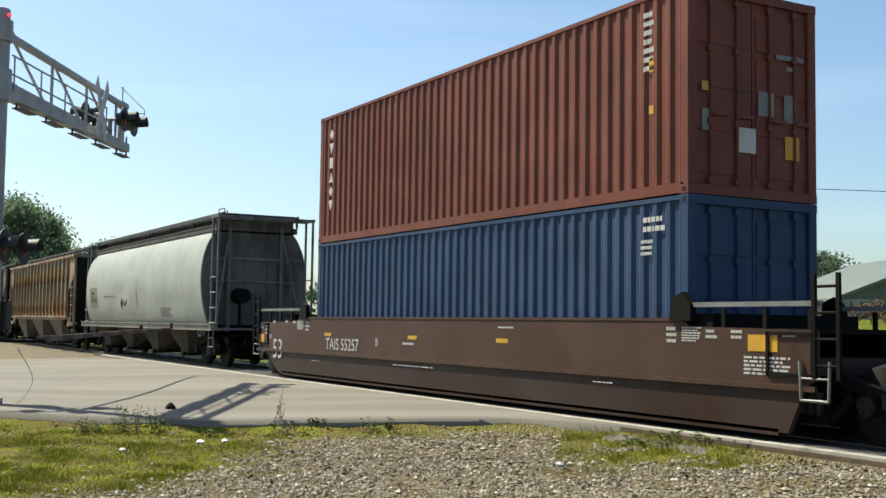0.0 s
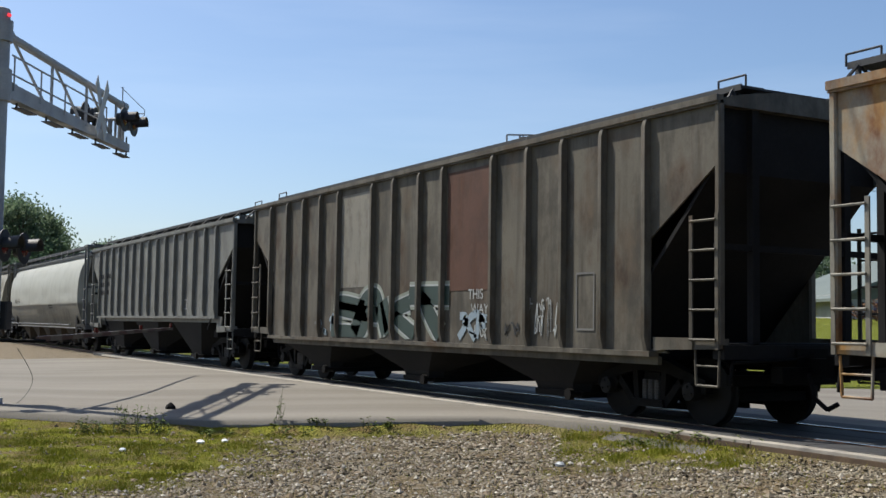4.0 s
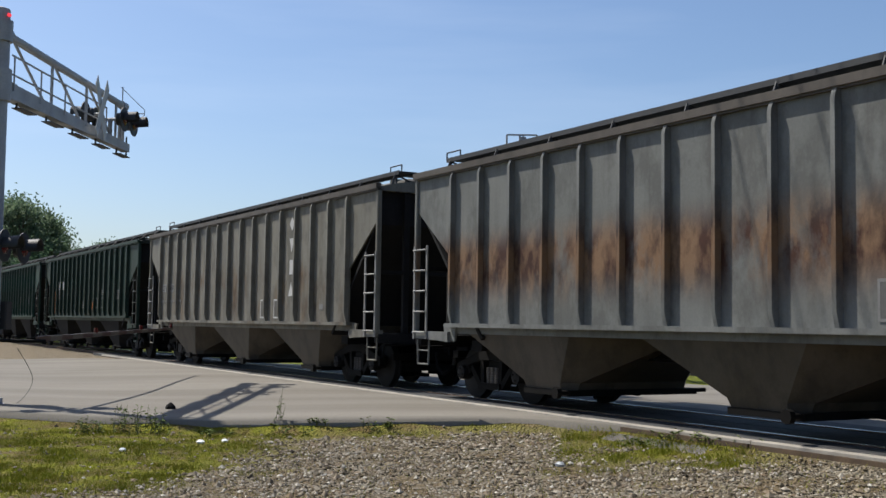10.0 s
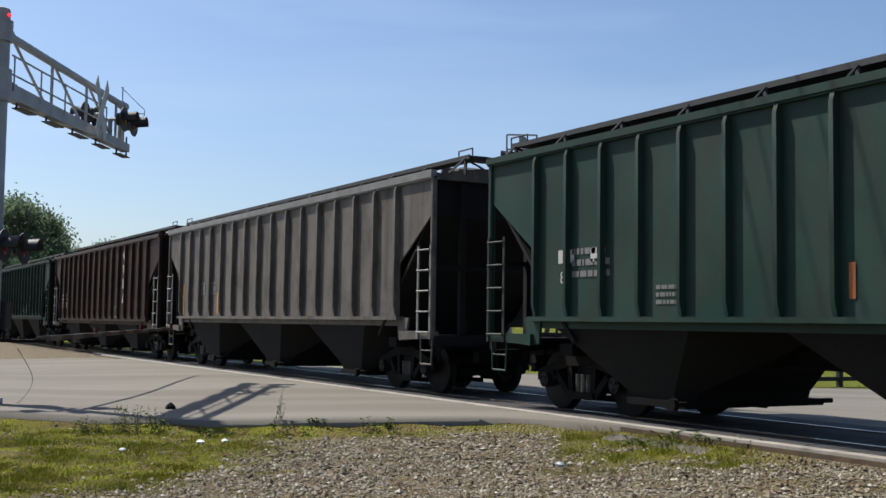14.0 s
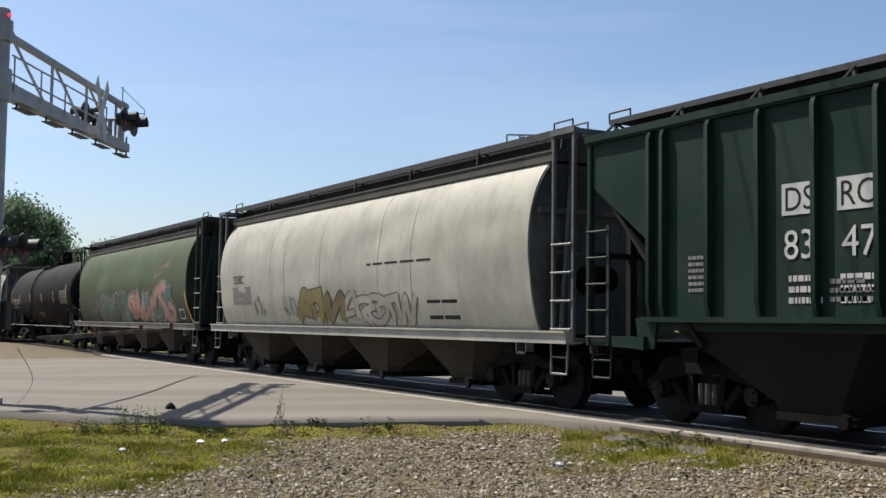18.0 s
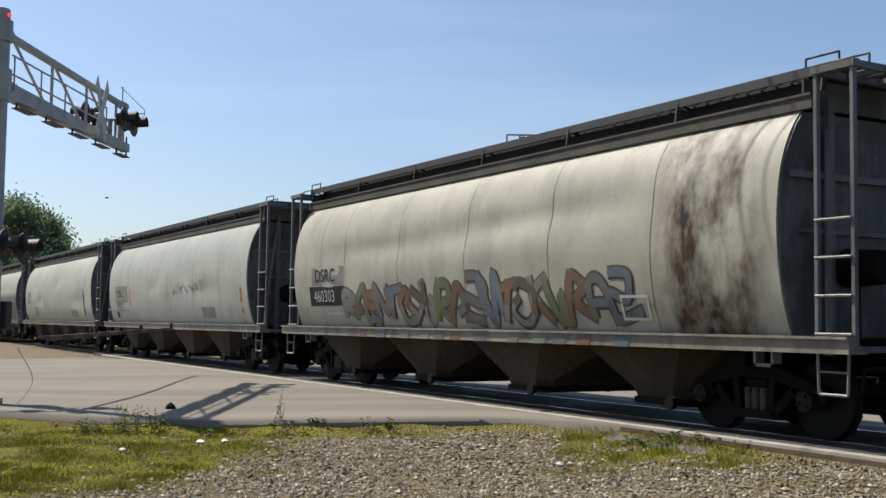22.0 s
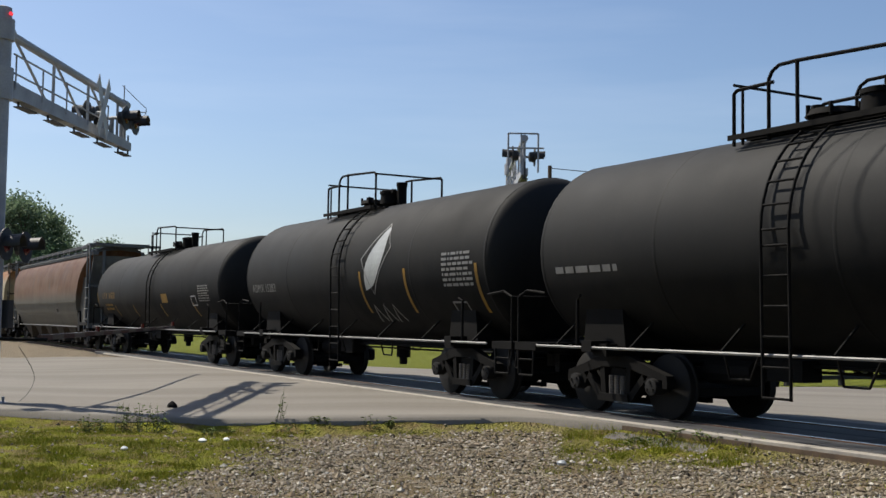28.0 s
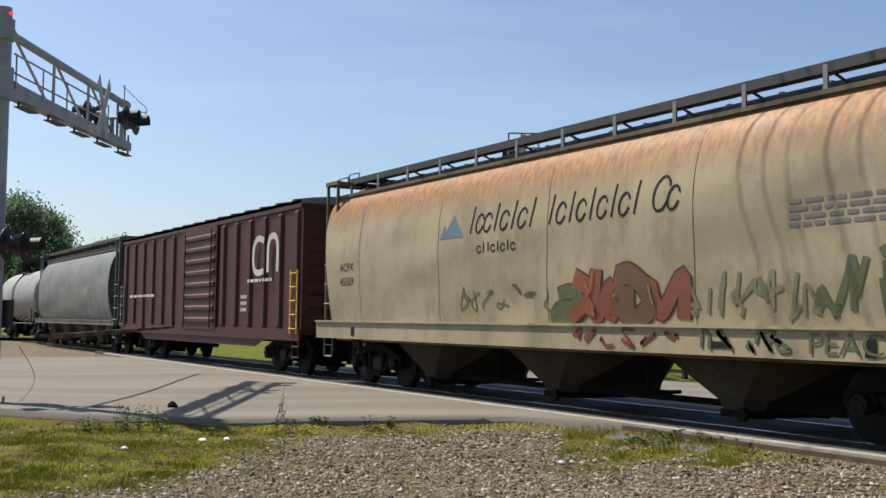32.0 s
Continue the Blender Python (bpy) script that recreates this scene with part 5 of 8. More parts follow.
SCABBY = paint("dirty_white_paint_peeling", (0.66, 0.645, 0.54), 0.74, (0.032, 0.02, 0.013), dirt=0.2, seed=16, streak=0.4, spot=(5.2, 6.9), patchy=(0.075, 0.042, 0.024))
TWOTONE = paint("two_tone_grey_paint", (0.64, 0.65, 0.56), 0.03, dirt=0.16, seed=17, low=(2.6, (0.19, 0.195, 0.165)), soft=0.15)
SILLDIRT = paint("dirty_beige_sill_paint", (0.44, 0.405, 0.33), 0.1, dirt=0.55, seed=51)
# both tank paints hold the belly's shade in their lower colour; BLACK2 adds dust above
BLACK = paint("black_tank_paint_shaded_below", (0.0235, 0.023, 0.0215), 0.0, dirt=0.05, seed=43, rough=0.68, low=(2.75, (0.003, 0.003, 0.0033)), soft=0.6, gloss=0.10)
BLACK2 = paint("dusty_tank_paint_shaded_below", (0.037, 0.037, 0.036), 0.0, dirt=0.15, seed=44, rough=0.66, low=(2.35, (0.0045, 0.0047, 0.005)), soft=0.5, gloss=0.14)
RUSTTOP = paint("grey_paint_rusted_top", (0.19, 0.18, 0.145), 1.25, (0.155, 0.068, 0.030), band=(2.3, 4.6), dirt=0.25, seed=18, streak=0.3, patchy=(0.14, 0.074, 0.037))
BUTTER = paint("cream_paint_rust_bleeding", (0.68, 0.58, 0.37), 0.95, (0.36, 0.17, 0.06), band=(3.45, 5.0), dirt=0.3, seed=19)
MAROON = paint("maroon_box_car_paint", (0.12, 0.032, 0.028), 0.1, dirt=0.5, seed=20)
WELLBROWN = paint("brown_well_car_paint", (0.118, 0.056, 0.035), 0.05, dirt=0.3, seed=21, streak=0.3)
WELLDARK = paint("dark_brown_well_car_paint", (0.062, 0.028, 0.018), 0.05, dirt=0.4, seed=22)
BOXRED = paint("brick_red_container_paint", (0.30, 0.085, 0.052), 0.05, dirt=0.3, seed=23)
BOXBLUE = paint("blue_container_paint", (0.042, 0.098, 0.22), 0.04, dirt=0.3, seed=24)
SPRAY = {k: plain("spray_" + k, tuple(0.66 * x for x in c), 0.5, 0, 0.3, 5, 0.05) for k, c in dict(
    black=(0.02, 0.02, 0.022), mustard=(0.33, 0.26, 0.06), white=(0.62, 0.64, 0.62), teal=(0.05, 0.17, 0.14), ice=(0.38, 0.48, 0.55),
    pink=(0.50, 0.25, 0.19), pale=(0.48, 0.52, 0.55), red=(0.26, 0.05, 0.035), rust=(0.36, 0.10, 0.05), olive=(0.16, 0.18, 0.08), grey=(0.25, 0.24, 0.22),
    mud=(0.10, 0.085, 0.065), brick=(0.22, 0.11, 0.06), blue=(0.16, 0.26, 0.34), green=(0.07, 0.13, 0.07),
    pine=(0.022, 0.055, 0.04), frost=(0.40, 0.44, 0.36), moss=(0.06, 0.085, 0.035), sage=(0.22, 0.27, 0.20), peach=(0.46, 0.25, 0.11), ochre=(0.24, 0.18, 0.05), bare=(0.56, 0.50, 0.42), smoke=(0.17, 0.165, 0.155), dusk=(0.15, 0.19, 0.23), maroon=(0.10, 0.03, 0.025), khaki=(0.30, 0.29, 0.16)).items()}

# the empty well car ahead and the loaded one
wa, _, _ = well_car(-6.6, 11.6, WELLBROWN, WELLDARK, "brown empty well car with dark lower plates")
w, hw, wside = well_car(-27.25, -8.95, WELLBROWN, WELLDARK, "brown well car carrying two stacked containers")
wc = -18.1
for x, z in ((-10.11, 1.04), (-27.17, 0.81)):
    lay(w, "yellow_panel", [rect(x - wc, x + 0.48 - wc, z, z + 0.2)], YELLOW, wside)
for x in (-22.95, -19.0, -15.85):
    lay(w, "yellow_panel", [rect(x - wc, x + 0.36 - wc, 1.02, 1.09)], YELLOW, wside)
letters(w, "53", -26.09 - wc, 0.45, 0.46, WHITE, wside, label="white painted number")
letters(w, "TAIS 55257", -22.88 - wc, 0.73, 0.25, WHITE, wside, 1.0, "white painted car number")
letters(w, "B", -20.4 - wc, 0.86, 0.16, WHITE, wside)
for x, z, q, h, r, k in ((-10.18, 0.75, 0.76, 0.24, 5, 1), (-11.6, 1.1, 0.2, 0.24, 3, 2), (-11.3, 1.13, 0.36, 0.2, 6, 3), (-10.85, 1.17, 0.2, 0.14, 2, 4), (-10.4, 1.17, 0.2, 0.14, 2, 5), (-9.55, 1.2, 0.2, 0.1, 1, 12), (-26.07, 1.27, 0.18, 0.1, 1, 13), (-25.28, 1.27, 0.18, 0.1, 1, 14), (-24.81, 1.27, 0.18, 0.1, 1, 15), (-24.54, 1.14, 0.4, 0.22, 6, 16), (-24.03, 1.11, 0.2, 0.24, 3, 17), (-27.15, 1.15, 0.45, 0.15, 3, 18), (-26.33, 0.9, 0.15, 0.12, 2, 19), (-23.64, 0.45, 0.5, 0.02, 1, 20), (-19.2, 0.9, 0.5, 0.07, 1, 6), (-26.6, 1.0, 0.25, 0.25, 3, 7), (-15.8, 1.25, 0.5, 0.05, 1, 8), (-13.2, 0.5, 0.6, 0.03, 1, 9), (-19.6, 0.5, 1.6, 0.03, 1, 10)):
    bars(w, x - wc, z, q, h, r, WHITE, wside, k)
BOXX = -17.64
blue, hb, bside = container(BOXX, 0.21, 2.895, BOXBLUE, BOXBLUE, "blue corrugated shipping container sitting in the well car", 12.48)
red, hr, rside = container(BOXX, 3.12, 2.896, BOXRED, BOXRED, "brick red corrugated shipping container stacked on the blue one", 12.48)
bars(blue, 5.3, 2.62, 0.5, 0.26, 2, WHITE, bside, 21, "faded_marking")
bars(blue, 5.25, 2.3, 0.25, 0.25, 3, WHITE, bside, 22, "faded_marking")
blocks(red, -5.72, 5.45, 0.22, 0.24, 6, WHITE, rside, 1.35)
lay(red, "yellow_panel", [rect(5.42, 5.52, 4.9, 5.1), rect(5.42, 5.52, 4.3, 4.42)], YELLOW, rside)
bars(red, 5.3, 4.9, 0.22, 0.9, 7, WHITE, rside, 23)
def end_marks(box, x, items):
    for name, y0, y1, z0, z1, m in items:
        b = Build()
        b.box(x, x + 0.004, y0, y1, z0, z1)
        part(name, b, m, box)
end_marks(red, 6.24 - 0.035, [("placard", -0.95, -0.78, 4.0, 4.3, LADDER), ("placard", -0.30, 0.05, 3.75, 4.1, WHITE), ("placard", 0.62, 0.9, 3.72, 4.05, YELLOW), ("placard", -0.95, -0.83, 4.55, 4.68, YELLOW), ("small_print", 0.1, 0.4, 4.3, 4.65, LADDER), ("small_print", 0.6, 0.8, 4.25, 4.65, LADDER), ("small_print", 0.45, 1.0, 5.15, 5.22, LADDER), ("small_print", 0.65, 0.8, 5.0, 5.06, LADDER)])

c2, h2, s2, x2 = round_hopper(-47.25, -30.42, GREY, "pale grey round-sided covered hopper car with dull beige side sill", GREYFRAME, SILLDIRT, seams=(-3.7, -3.0, -0.63, 0.2, 3.4, 5.6))
lay(c2, "repaint_patch", [rect(-7.05, -5.75, 1.75, 2.55)], paint("tan_patch", (0.36, 0.33, 0.26), 0.0, seed=30), s2, "", 0.004, (2.0, 2.25))
letters(c2, "460409", -6.85, 1.9, 0.26, DARKINK, s2, 0.9, "faded dark car number")
bars(c2, -6.7, 2.25, 0.5, 0.16, 1, DARKINK, s2, 31)
lay(c2, "paint_patch", [rect(2.9, 4.1, 1.42, 1.72)], SPRAY["grey"], s2, "", 0.004)
lay(c2, "orange_stripe", [rect(0.08, 0.2, 1.75, 2.3)], SPRAY["ochre"], s2, "", 0.004, (1.9, 2.1))
bars(c2, -4.6, 2.12, 1.5, 0.1, 1, SPRAY["smoke"], s2, 32)
lay(c2, "diamond_mark", [[(-2.2, 1.9), (-2.0, 1.68), (-1.8, 1.9), (-2.0, 2.12)]], DARKINK, s2, "black diamond mark", 0.006, (1.8, 2.0))
scrawl(c2, -1.7, -1.2, 1.8, 2.05, 2, DARKINK, s2, 4, 0.06)

c3, h3 = rib_hopper(-66.3, -49.15, RUSTY, "rust-blotched beige ribbed covered hopper car", posts=17, deck=True, bay_mat=paint("beige_bay_paint", (0.16, 0.14, 0.105), 0.1, dirt=0.9, seed=45), inner=paint("beige_underside_paint", (0.40, 0.37, 0.30), 0.15, dirt=0.5, seed=31))
f3 = flat_side(1.535)
lay(c3, "frame_mark", frame_rect(4.05, 4.45, 1.75, 2.15, 0.04), WHITE, f3)
lay(c3, "dark_panel", [rect(4.1, 4.4, 1.8, 2.1)], DARKINK, f3)
lay(c3, "yellow_stripe", [rect(3.75, 3.85, 1.6, 2.2), rect(1.12, 1.2, 1.6, 2.2)], YELLOW, f3)
scrawl(c3, 0.5, 2.0, 1.6, 2.15, 3, SPRAY["grey"], f3, 5)
scrawl(c3, 2.9, 3.7, 1.5, 2.1, 3, SPRAY["grey"], f3, 6)
scrawl(c3, 4.7, 5.6, 1.6, 2.2, 2, SPRAY["mud"], f3, 7)

c4, h4 = rib_hopper(-84.8, -68.02, MURK, "sooty brown ribbed covered hopper car with sprayed lettering", z0=0.97, z1=4.18, posts=14, postw=0.09, kink=2.5, knee=3.4, deck=False, chord=0.08, sets=[-7.14, -6.07, -5.09, -4.12, -3.15, -1.49, -0.56, 0.5, 1.39, 3.06, 4.1, 5.05, 6.02, 6.98])
f4 = flat_side(1.535)
graffiti(c4, -3.2, 1.5, 1.02, 2.12, 4, [SPRAY["pine"]], SPRAY["white"], f4, 11, 0.3, "dark green and white sprayed lettering shapes", SPRAY["frost"])
scrawl(c4, -4.4, -3.4, 1.05, 1.6, 3, SPRAY["ice"], f4, 12, 0.12)
scrawl(c4, 1.9, 2.9, 1.05, 1.5, 3, SPRAY["ice"], f4, 13, 0.14)
letters(c4, "THIS", 2.25, 1.75, 0.17, SPRAY["white"], f4, 1.0, "white sprayed words")
letters(c4, "WAY", 2.35, 1.5, 0.17, SPRAY["white"], f4, 1.0, "white sprayed words")
scrawl(c4, 2.3, 2.9, 1.02, 1.4, 2, SPRAY["white"], f4, 14, 0.03)
scrawl(c4, 4.15, 4.9, 1.05, 1.75, 7, SPRAY["white"], f4, 15, 0.025)
scrawl(c4, 3.4, 3.8, 1.15, 1.4, 2, SPRAY["black"], f4, 16, 0.03)
lay(c4, "rust_panel", [rect(1.5, 2.95, 1.9, 4.0)], paint("bare_rust_panel", (0.17, 0.08, 0.05), 0.5, seed=32), f4, "", 0.003)
lay(c4, "worn_panel", [rect(-3.05, -1.6, 2.05, 4.0)], paint("bare_pale_panel", (0.42, 0.39, 0.32), 0.5, (0.10, 0.05, 0.03), dirt=0.5, seed=50), f4, "", 0.003)
lay(c4, "frame_mark", frame_rect(5.35, 5.8, 1.25, 2.1, 0.03), SPRAY["grey"], f4)

c5, h5 = rib_hopper(-103.3, -86.35, SLATE, "dusty grey ribbed covered hopper car", posts=15, deck=True)
lay(c5, "frame_mark", frame_rect(3.9, 4.3, 1.65, 1.95, 0.03), WHITE, f3)
bars(c5, -7.0, 2.2, 1.6, 0.9, 3, DARKINK, f3, 41)

# white-grey above, a darker grey-beige below the seam
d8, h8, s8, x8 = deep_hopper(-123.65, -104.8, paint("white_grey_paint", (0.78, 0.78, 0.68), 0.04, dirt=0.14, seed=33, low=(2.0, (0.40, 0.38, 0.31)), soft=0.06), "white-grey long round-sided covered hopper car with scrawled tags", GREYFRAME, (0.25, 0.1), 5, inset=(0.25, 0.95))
letters(d8, "NAHX 551348", -7.6, 2.12, 0.2, DARKINK, s8, 0.85, "dark car number")
for a, b_, k in ((-1.2, 1.0, 50), (0.4, 3.0, 51), (2.4, 4.4, 52), (4.8, 6.4, 53)):
    scrawl(d8, a, b_, 1.05, 1.85, 9, SPRAY["mud"], s8, k, 0.03)
bars(d8, 1.9, 1.78, 0.9, 0.2, 2, DARKINK, s8, 57)
for x, z in ((-6.9, 1.5), (-6.0, 1.75), (-4.2, 1.2), (-2.9, 1.15), (-1.4, 1.25)):
    bars(d8, x, z, 0.7, 0.14, 2, SPRAY["smoke"], s8, int(60 - x))
scrawl(d8, 1.8, 2.8, 1.0, 1.3, 4, SPRAY["black"], s8, 54, 0.03)

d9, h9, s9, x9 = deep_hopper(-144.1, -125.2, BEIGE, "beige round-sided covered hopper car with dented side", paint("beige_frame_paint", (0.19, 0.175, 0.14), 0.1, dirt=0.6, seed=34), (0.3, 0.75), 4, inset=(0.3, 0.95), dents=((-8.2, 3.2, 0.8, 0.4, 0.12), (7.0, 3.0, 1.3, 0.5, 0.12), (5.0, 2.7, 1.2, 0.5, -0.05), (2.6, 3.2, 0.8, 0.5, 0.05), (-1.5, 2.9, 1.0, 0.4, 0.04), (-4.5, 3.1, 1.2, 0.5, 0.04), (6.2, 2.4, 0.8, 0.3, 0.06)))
letters(d9, "TCMX", -7.2, 2.17, 0.24, DARKINK, s9, 1.0, "dark painted reporting mark")
letters(d9, "450153", -5.78, 2.13, 0.24, DARKINK, s9, 1.05, "dark painted car number")
lay(d9, "frame_mark", frame_rect(-3.3, -3.0, 2.2, 2.5, 0.02), DARKINK, s9)
lay(d9, "placard", [rect(-0.9, -0.35, 1.6, 1.85)], LADDER, s9)
bars(d9, -7.0, 1.75, 0.8, 0.12, 2, SPRAY["grey"], s9, 55)
lay(d9, "dark_patch", [rect(4.9, 5.17, 1.52, 1.78), rect(5.2, 5.5, 1.52, 1.78)], DARKINK, s9, "", 0.005)
lay(d9, "scratch", [rect(1.2, 3.3, 2.68, 2.70)], SEAM, s9)
lay(d9, "scratch", [rect(3.9, 4.9, 2.78, 2.80)], SEAM, s9)
for x, z in ((-1.2, 2.9), (-0.2, 2.8), (1.55, 2.66), (3.38, 2.7), (5.0, 2.76)):
    lay(d9, "scratch", [rect(x, x + 0.025, 2.12, z)], SEAM, s9, "", 0.006, (2.3, 2.5))

BARE = dict(bay_mat=paint("brown_bay_paint", (0.14, 0.112, 0.08), 0.2, dirt=0.7, seed=48), z0=1.31, z1=4.03, posts=16, chord=0.11, chord_mat=paint("grimy_chord_paint", (0.17, 0.145, 0.12), 0.2, dirt=0.5, seed=46), kink=2.45, knee=3.4, deck=False, run_z=4.36)
d10, _ = rib_hopper(-163.07, -146.05, STREAKED, "grey ribbed covered hopper car with rust streaks", **BARE)
blocks(d10, 3.78, 3.45, 0.29, 0.34, 4, WHITE, f3, 1.5)
lay(d10, "dark_patch", [rect(1.95, 2.37, 1.42, 1.84), rect(2.86, 3.28, 1.42, 1.84)], SPRAY["smoke"], f3, "", 0.004)
lay(d10, "frame_mark", frame_rect(1.92, 2.4, 1.4, 1.86, 0.035) + frame_rect(2.83, 3.31, 1.4, 1.86, 0.035), LADDER, f3)
lay(d10, "placard", [rect(6.15, 6.5, 1.6, 1.75), rect(6.1, 6.4, 1.4, 1.5)], LADDER, f3)
d11, _ = rib_hopper(-181.7, -164.63, DULL, "dull beige ribbed covered hopper car", **BARE)
blocks(d11, 3.78, 3.45, 0.29, 0.34, 4, WHITE, f3, 1.5)
lay(d11, "dark_patch", [rect(1.95, 2.37, 1.42, 1.84), rect(2.86, 3.28, 1.42, 1.84)], SPRAY["mud"], f3, "", 0.004)
lay(d11, "frame_mark", frame_rect(1.92, 2.4, 1.4, 1.86, 0.035) + frame_rect(2.83, 3.31, 1.4, 1.86, 0.035), WHITE, f3)
lay(d11, "patch", [rect(-7.0, -6.55, 2.2, 2.45), rect(-6.2, -5.75, 2.2, 2.45)], LADDER, f3)
letters(d11, "CF", -6.95, 2.24, 0.17, DARKINK, f3, 1.0, "dark painted letters", )
letters(d11, "WR", -6.15, 2.24, 0.17, DARKINK, f3)
bars(d11, -7.05, 1.85, 2.2, 0.14, 1, SPRAY["grey"], f3, 56)
lay(d11, "placard", [rect(5.62, 5.82, 1.6, 1.72)], LADDER, f3)

GR = dict(posts=18, deck=True, inner=paint("black_green_underside_paint", (0.035, 0.045, 0.035), 0.1, dirt=0.5, seed=35))
def green_marks(car, k, ox=()):
    lay(car, "frame_mark", frame_rect(2.0, 2.45, 1.75, 2.15, 0.03) + frame_rect(3.0, 3.4, 1.75, 2.15, 0.03), LADDER, f3)
    for x, z, hh in ox:
        lay(car, "orange_stripe", [rect(x, x + 0.09, z, z + hh)], ORANGE, f3)
    for i, (x, z, q, hh, r) in enumerate(((-6.2, 2.0, 0.9, 0.5, 3) if k == 7 else (-6.6, 1.75, 0.4, 0.5, 6), (-4.3, 1.6, 0.6, 0.3, 3), (-0.4, 1.75, 0.5, 0.3, 4), (3.0, 2.25, 0.6, 0.2, 3), (5.4, 2.05, 0.6, 0.35, 5))):
        bars(car, x, z, q, hh, r, LADDER, f3, k * 10 + i)
d12, _ = rib_hopper(-200.25, -183.2, GREEN, "dark green ribbed covered hopper car with orange marks", **GR)
green_marks(d12, 6, ((5.05, 1.7, 0.9), (1.5, 1.7, 0.3), (-6.15, 1.55, 1.0)))
lay(d12, "patch", [rect(-5.36, -4.82, 2.6, 2.94), rect(-4.55, -4.15, 2.6, 2.94)], WHITE, f3)
lay(d12, "patch", [rect(-5.3, -4.87, 2.22, 2.54)], SPRAY["grey"], f3)
letters(d12, "DS", -5.3, 2.63, 0.28, DARKINK, f3, 1.0, "dark stencilled letters")
for i, q in enumerate(("83", "42", "47")):
    letters(d12, q, -5.25 + i * 0.9, 2.26, 0.24, DARKINK if not i else SPRAY["grey"], f3)
scrawl(d12, -2.2, -1.6, 1.5, 1.95, 4, SPRAY["pale"], f3, 62, 0.03)
d13, _ = rib_hopper(-219.0, -201.9, GREEN2, "faded dark green ribbed covered hopper car with reddish stains", **GR)
green_marks(d13, 7, ((5.35, 1.6, 1.2), (-1.1, 1.65, 0.4), (0.9, 1.65, 0.4)))
lay(d13, "patch", [rect(-6.55, -6.15, 2.25, 2.45), rect(-5.75, -5.4, 2.25, 2.45)], WHITE, f3)
letters(d13, "83", -6.5, 1.95, 0.18, WHITE, f3)
d14, _ = rib_hopper(-238.0, -220.9, BROWNGREY, "brown-grey ribbed covered hopper car with pale patches", z0=1.43, z1=4.02, posts=16, chord=0.14, chord_mat=LADDER, deck=True)
lay(d14, "patch", [rect(-5.45, -4.85, 2.05, 2.4), rect(-4.45, -3.9, 2.05, 2.4)], LADDER, f3)
letters(d14, "DS", -5.4, 2.1, 0.25, DARKINK, f3)
letters(d14, "RC", -4.42, 2.1, 0.25, DARKINK, f3)
lay(d14, "yellow_stripe", [rect(-6.95, -6.86, 1.5, 2.4), rect(-3.75, -3.66, 1.5, 2.1)], YELLOW, f3)
d15, _ = rib_hopper(-256.4, -239.1, BROWN, "oxide brown ribbed covered hopper car", **{**BARE, "bay_mat": BAYSHADE, "chord_mat": paint("brown_chord_paint", (0.09, 0.055, 0.042), 0.2, seed=36)})
blocks(d15, 3.78, 3.45, 0.29, 0.34, 4, WHITE, f3, 1.5)
letters(d15, "DS RC", -6.95, 2.13, 0.26, WHITE, f3, 1.0, "white painted letters")
letters(d15, "23 915", -6.95, 1.8, 0.26, WHITE, f3, 1.0, "white painted car number")
lay(d15, "frame_mark", frame_rect(-4.6, -4.3, 1.45, 1.65, 0.02) + frame_rect(2.7, 3.1, 1.4, 1.8, 0.03), LADDER, f3)
d16, _ = rib_hopper(-275.4, -257.9, paint("mid_green_paint", (0.012, 0.046, 0.028), 0.24, (0.085, 0.042, 0.026), dirt=0.2, seed=49, streak=0.6, gloss=0.12), "dark green ribbed covered hopper car with numbers and a tag", sets=[-7.32] + [-7.05 + 0.862 * i for i in range(17)] + [7.32], **GR)
green_marks(d16, 8, ((6.3, 1.75, 0.7),))
letters(d16, "47", -3.29, 2.12, 0.34, WHITE, f3, 1.0, "white painted number")
letters(d16, "83", -4.98, 2.12, 0.34, WHITE, f3, 1.0, "white painted number")
letters(d16, "47", -4.13, 2.12, 0.34, WHITE, f3, 1.0, "white painted number")
lay(d16, "patch", [rect(-5.0, -4.47, 2.63, 3.0)], WHITE, f3)
lay(d16, "patch", [rect(-4.19, -3.65, 2.63, 3.0)], WHITE, f3)
letters(d16, "DS", -4.97, 2.68, 0.28, DARKINK, f3, 0.95, "dark stencilled letters")
letters(d16, "RC", -4.16, 2.68, 0.28, DARKINK, f3, 0.95, "dark stencilled letters")
bars(d16, -4.9, 1.58, 0.5, 0.38, 3, WHITE, f3, 63)
bars(d16, -4.15, 1.58, 0.5, 0.38, 3, WHITE, f3, 64)
scrawl(d16, 0.9, 3.0, 1.55, 2.1, 7, SPRAY["pale"], f3, 61, 0.04)

d17, h17, s17, x17 = round_hopper(-292.6, -275.85, CREAM, "worn off-white round-sided covered hopper car with mustard graffiti", GREYFRAME, CREAM, seams=(-6.0, -3.91, -3.01, -0.9, 2.0, 3.4))
lay(d17, "dark_patch", [rect(-6.69, -5.28, 1.74, 2.2)], SPRAY["grey"], s17, "", 0.004, (1.8, 2.0))
letters(d17, "DSRC", -6.55, 2.28, 0.22, DARKINK, s17, 1.0, "dark painted reporting mark")
graffiti(d17, -2.15, 0.1, 1.26, 2.12, 3, [SPRAY["mustard"], SPRAY["mustard"], SPRAY["ochre"]], SPRAY["black"], s17, 65, 0.3, "mustard and black sprayed lettering shapes")
graffiti(d17, 0.3, 3.4, 1.26, 2.0, 5, [SPRAY["bare"]], SPRAY["smoke"], s17, 66, 0.19, "black outlined sprayed lettering shapes")
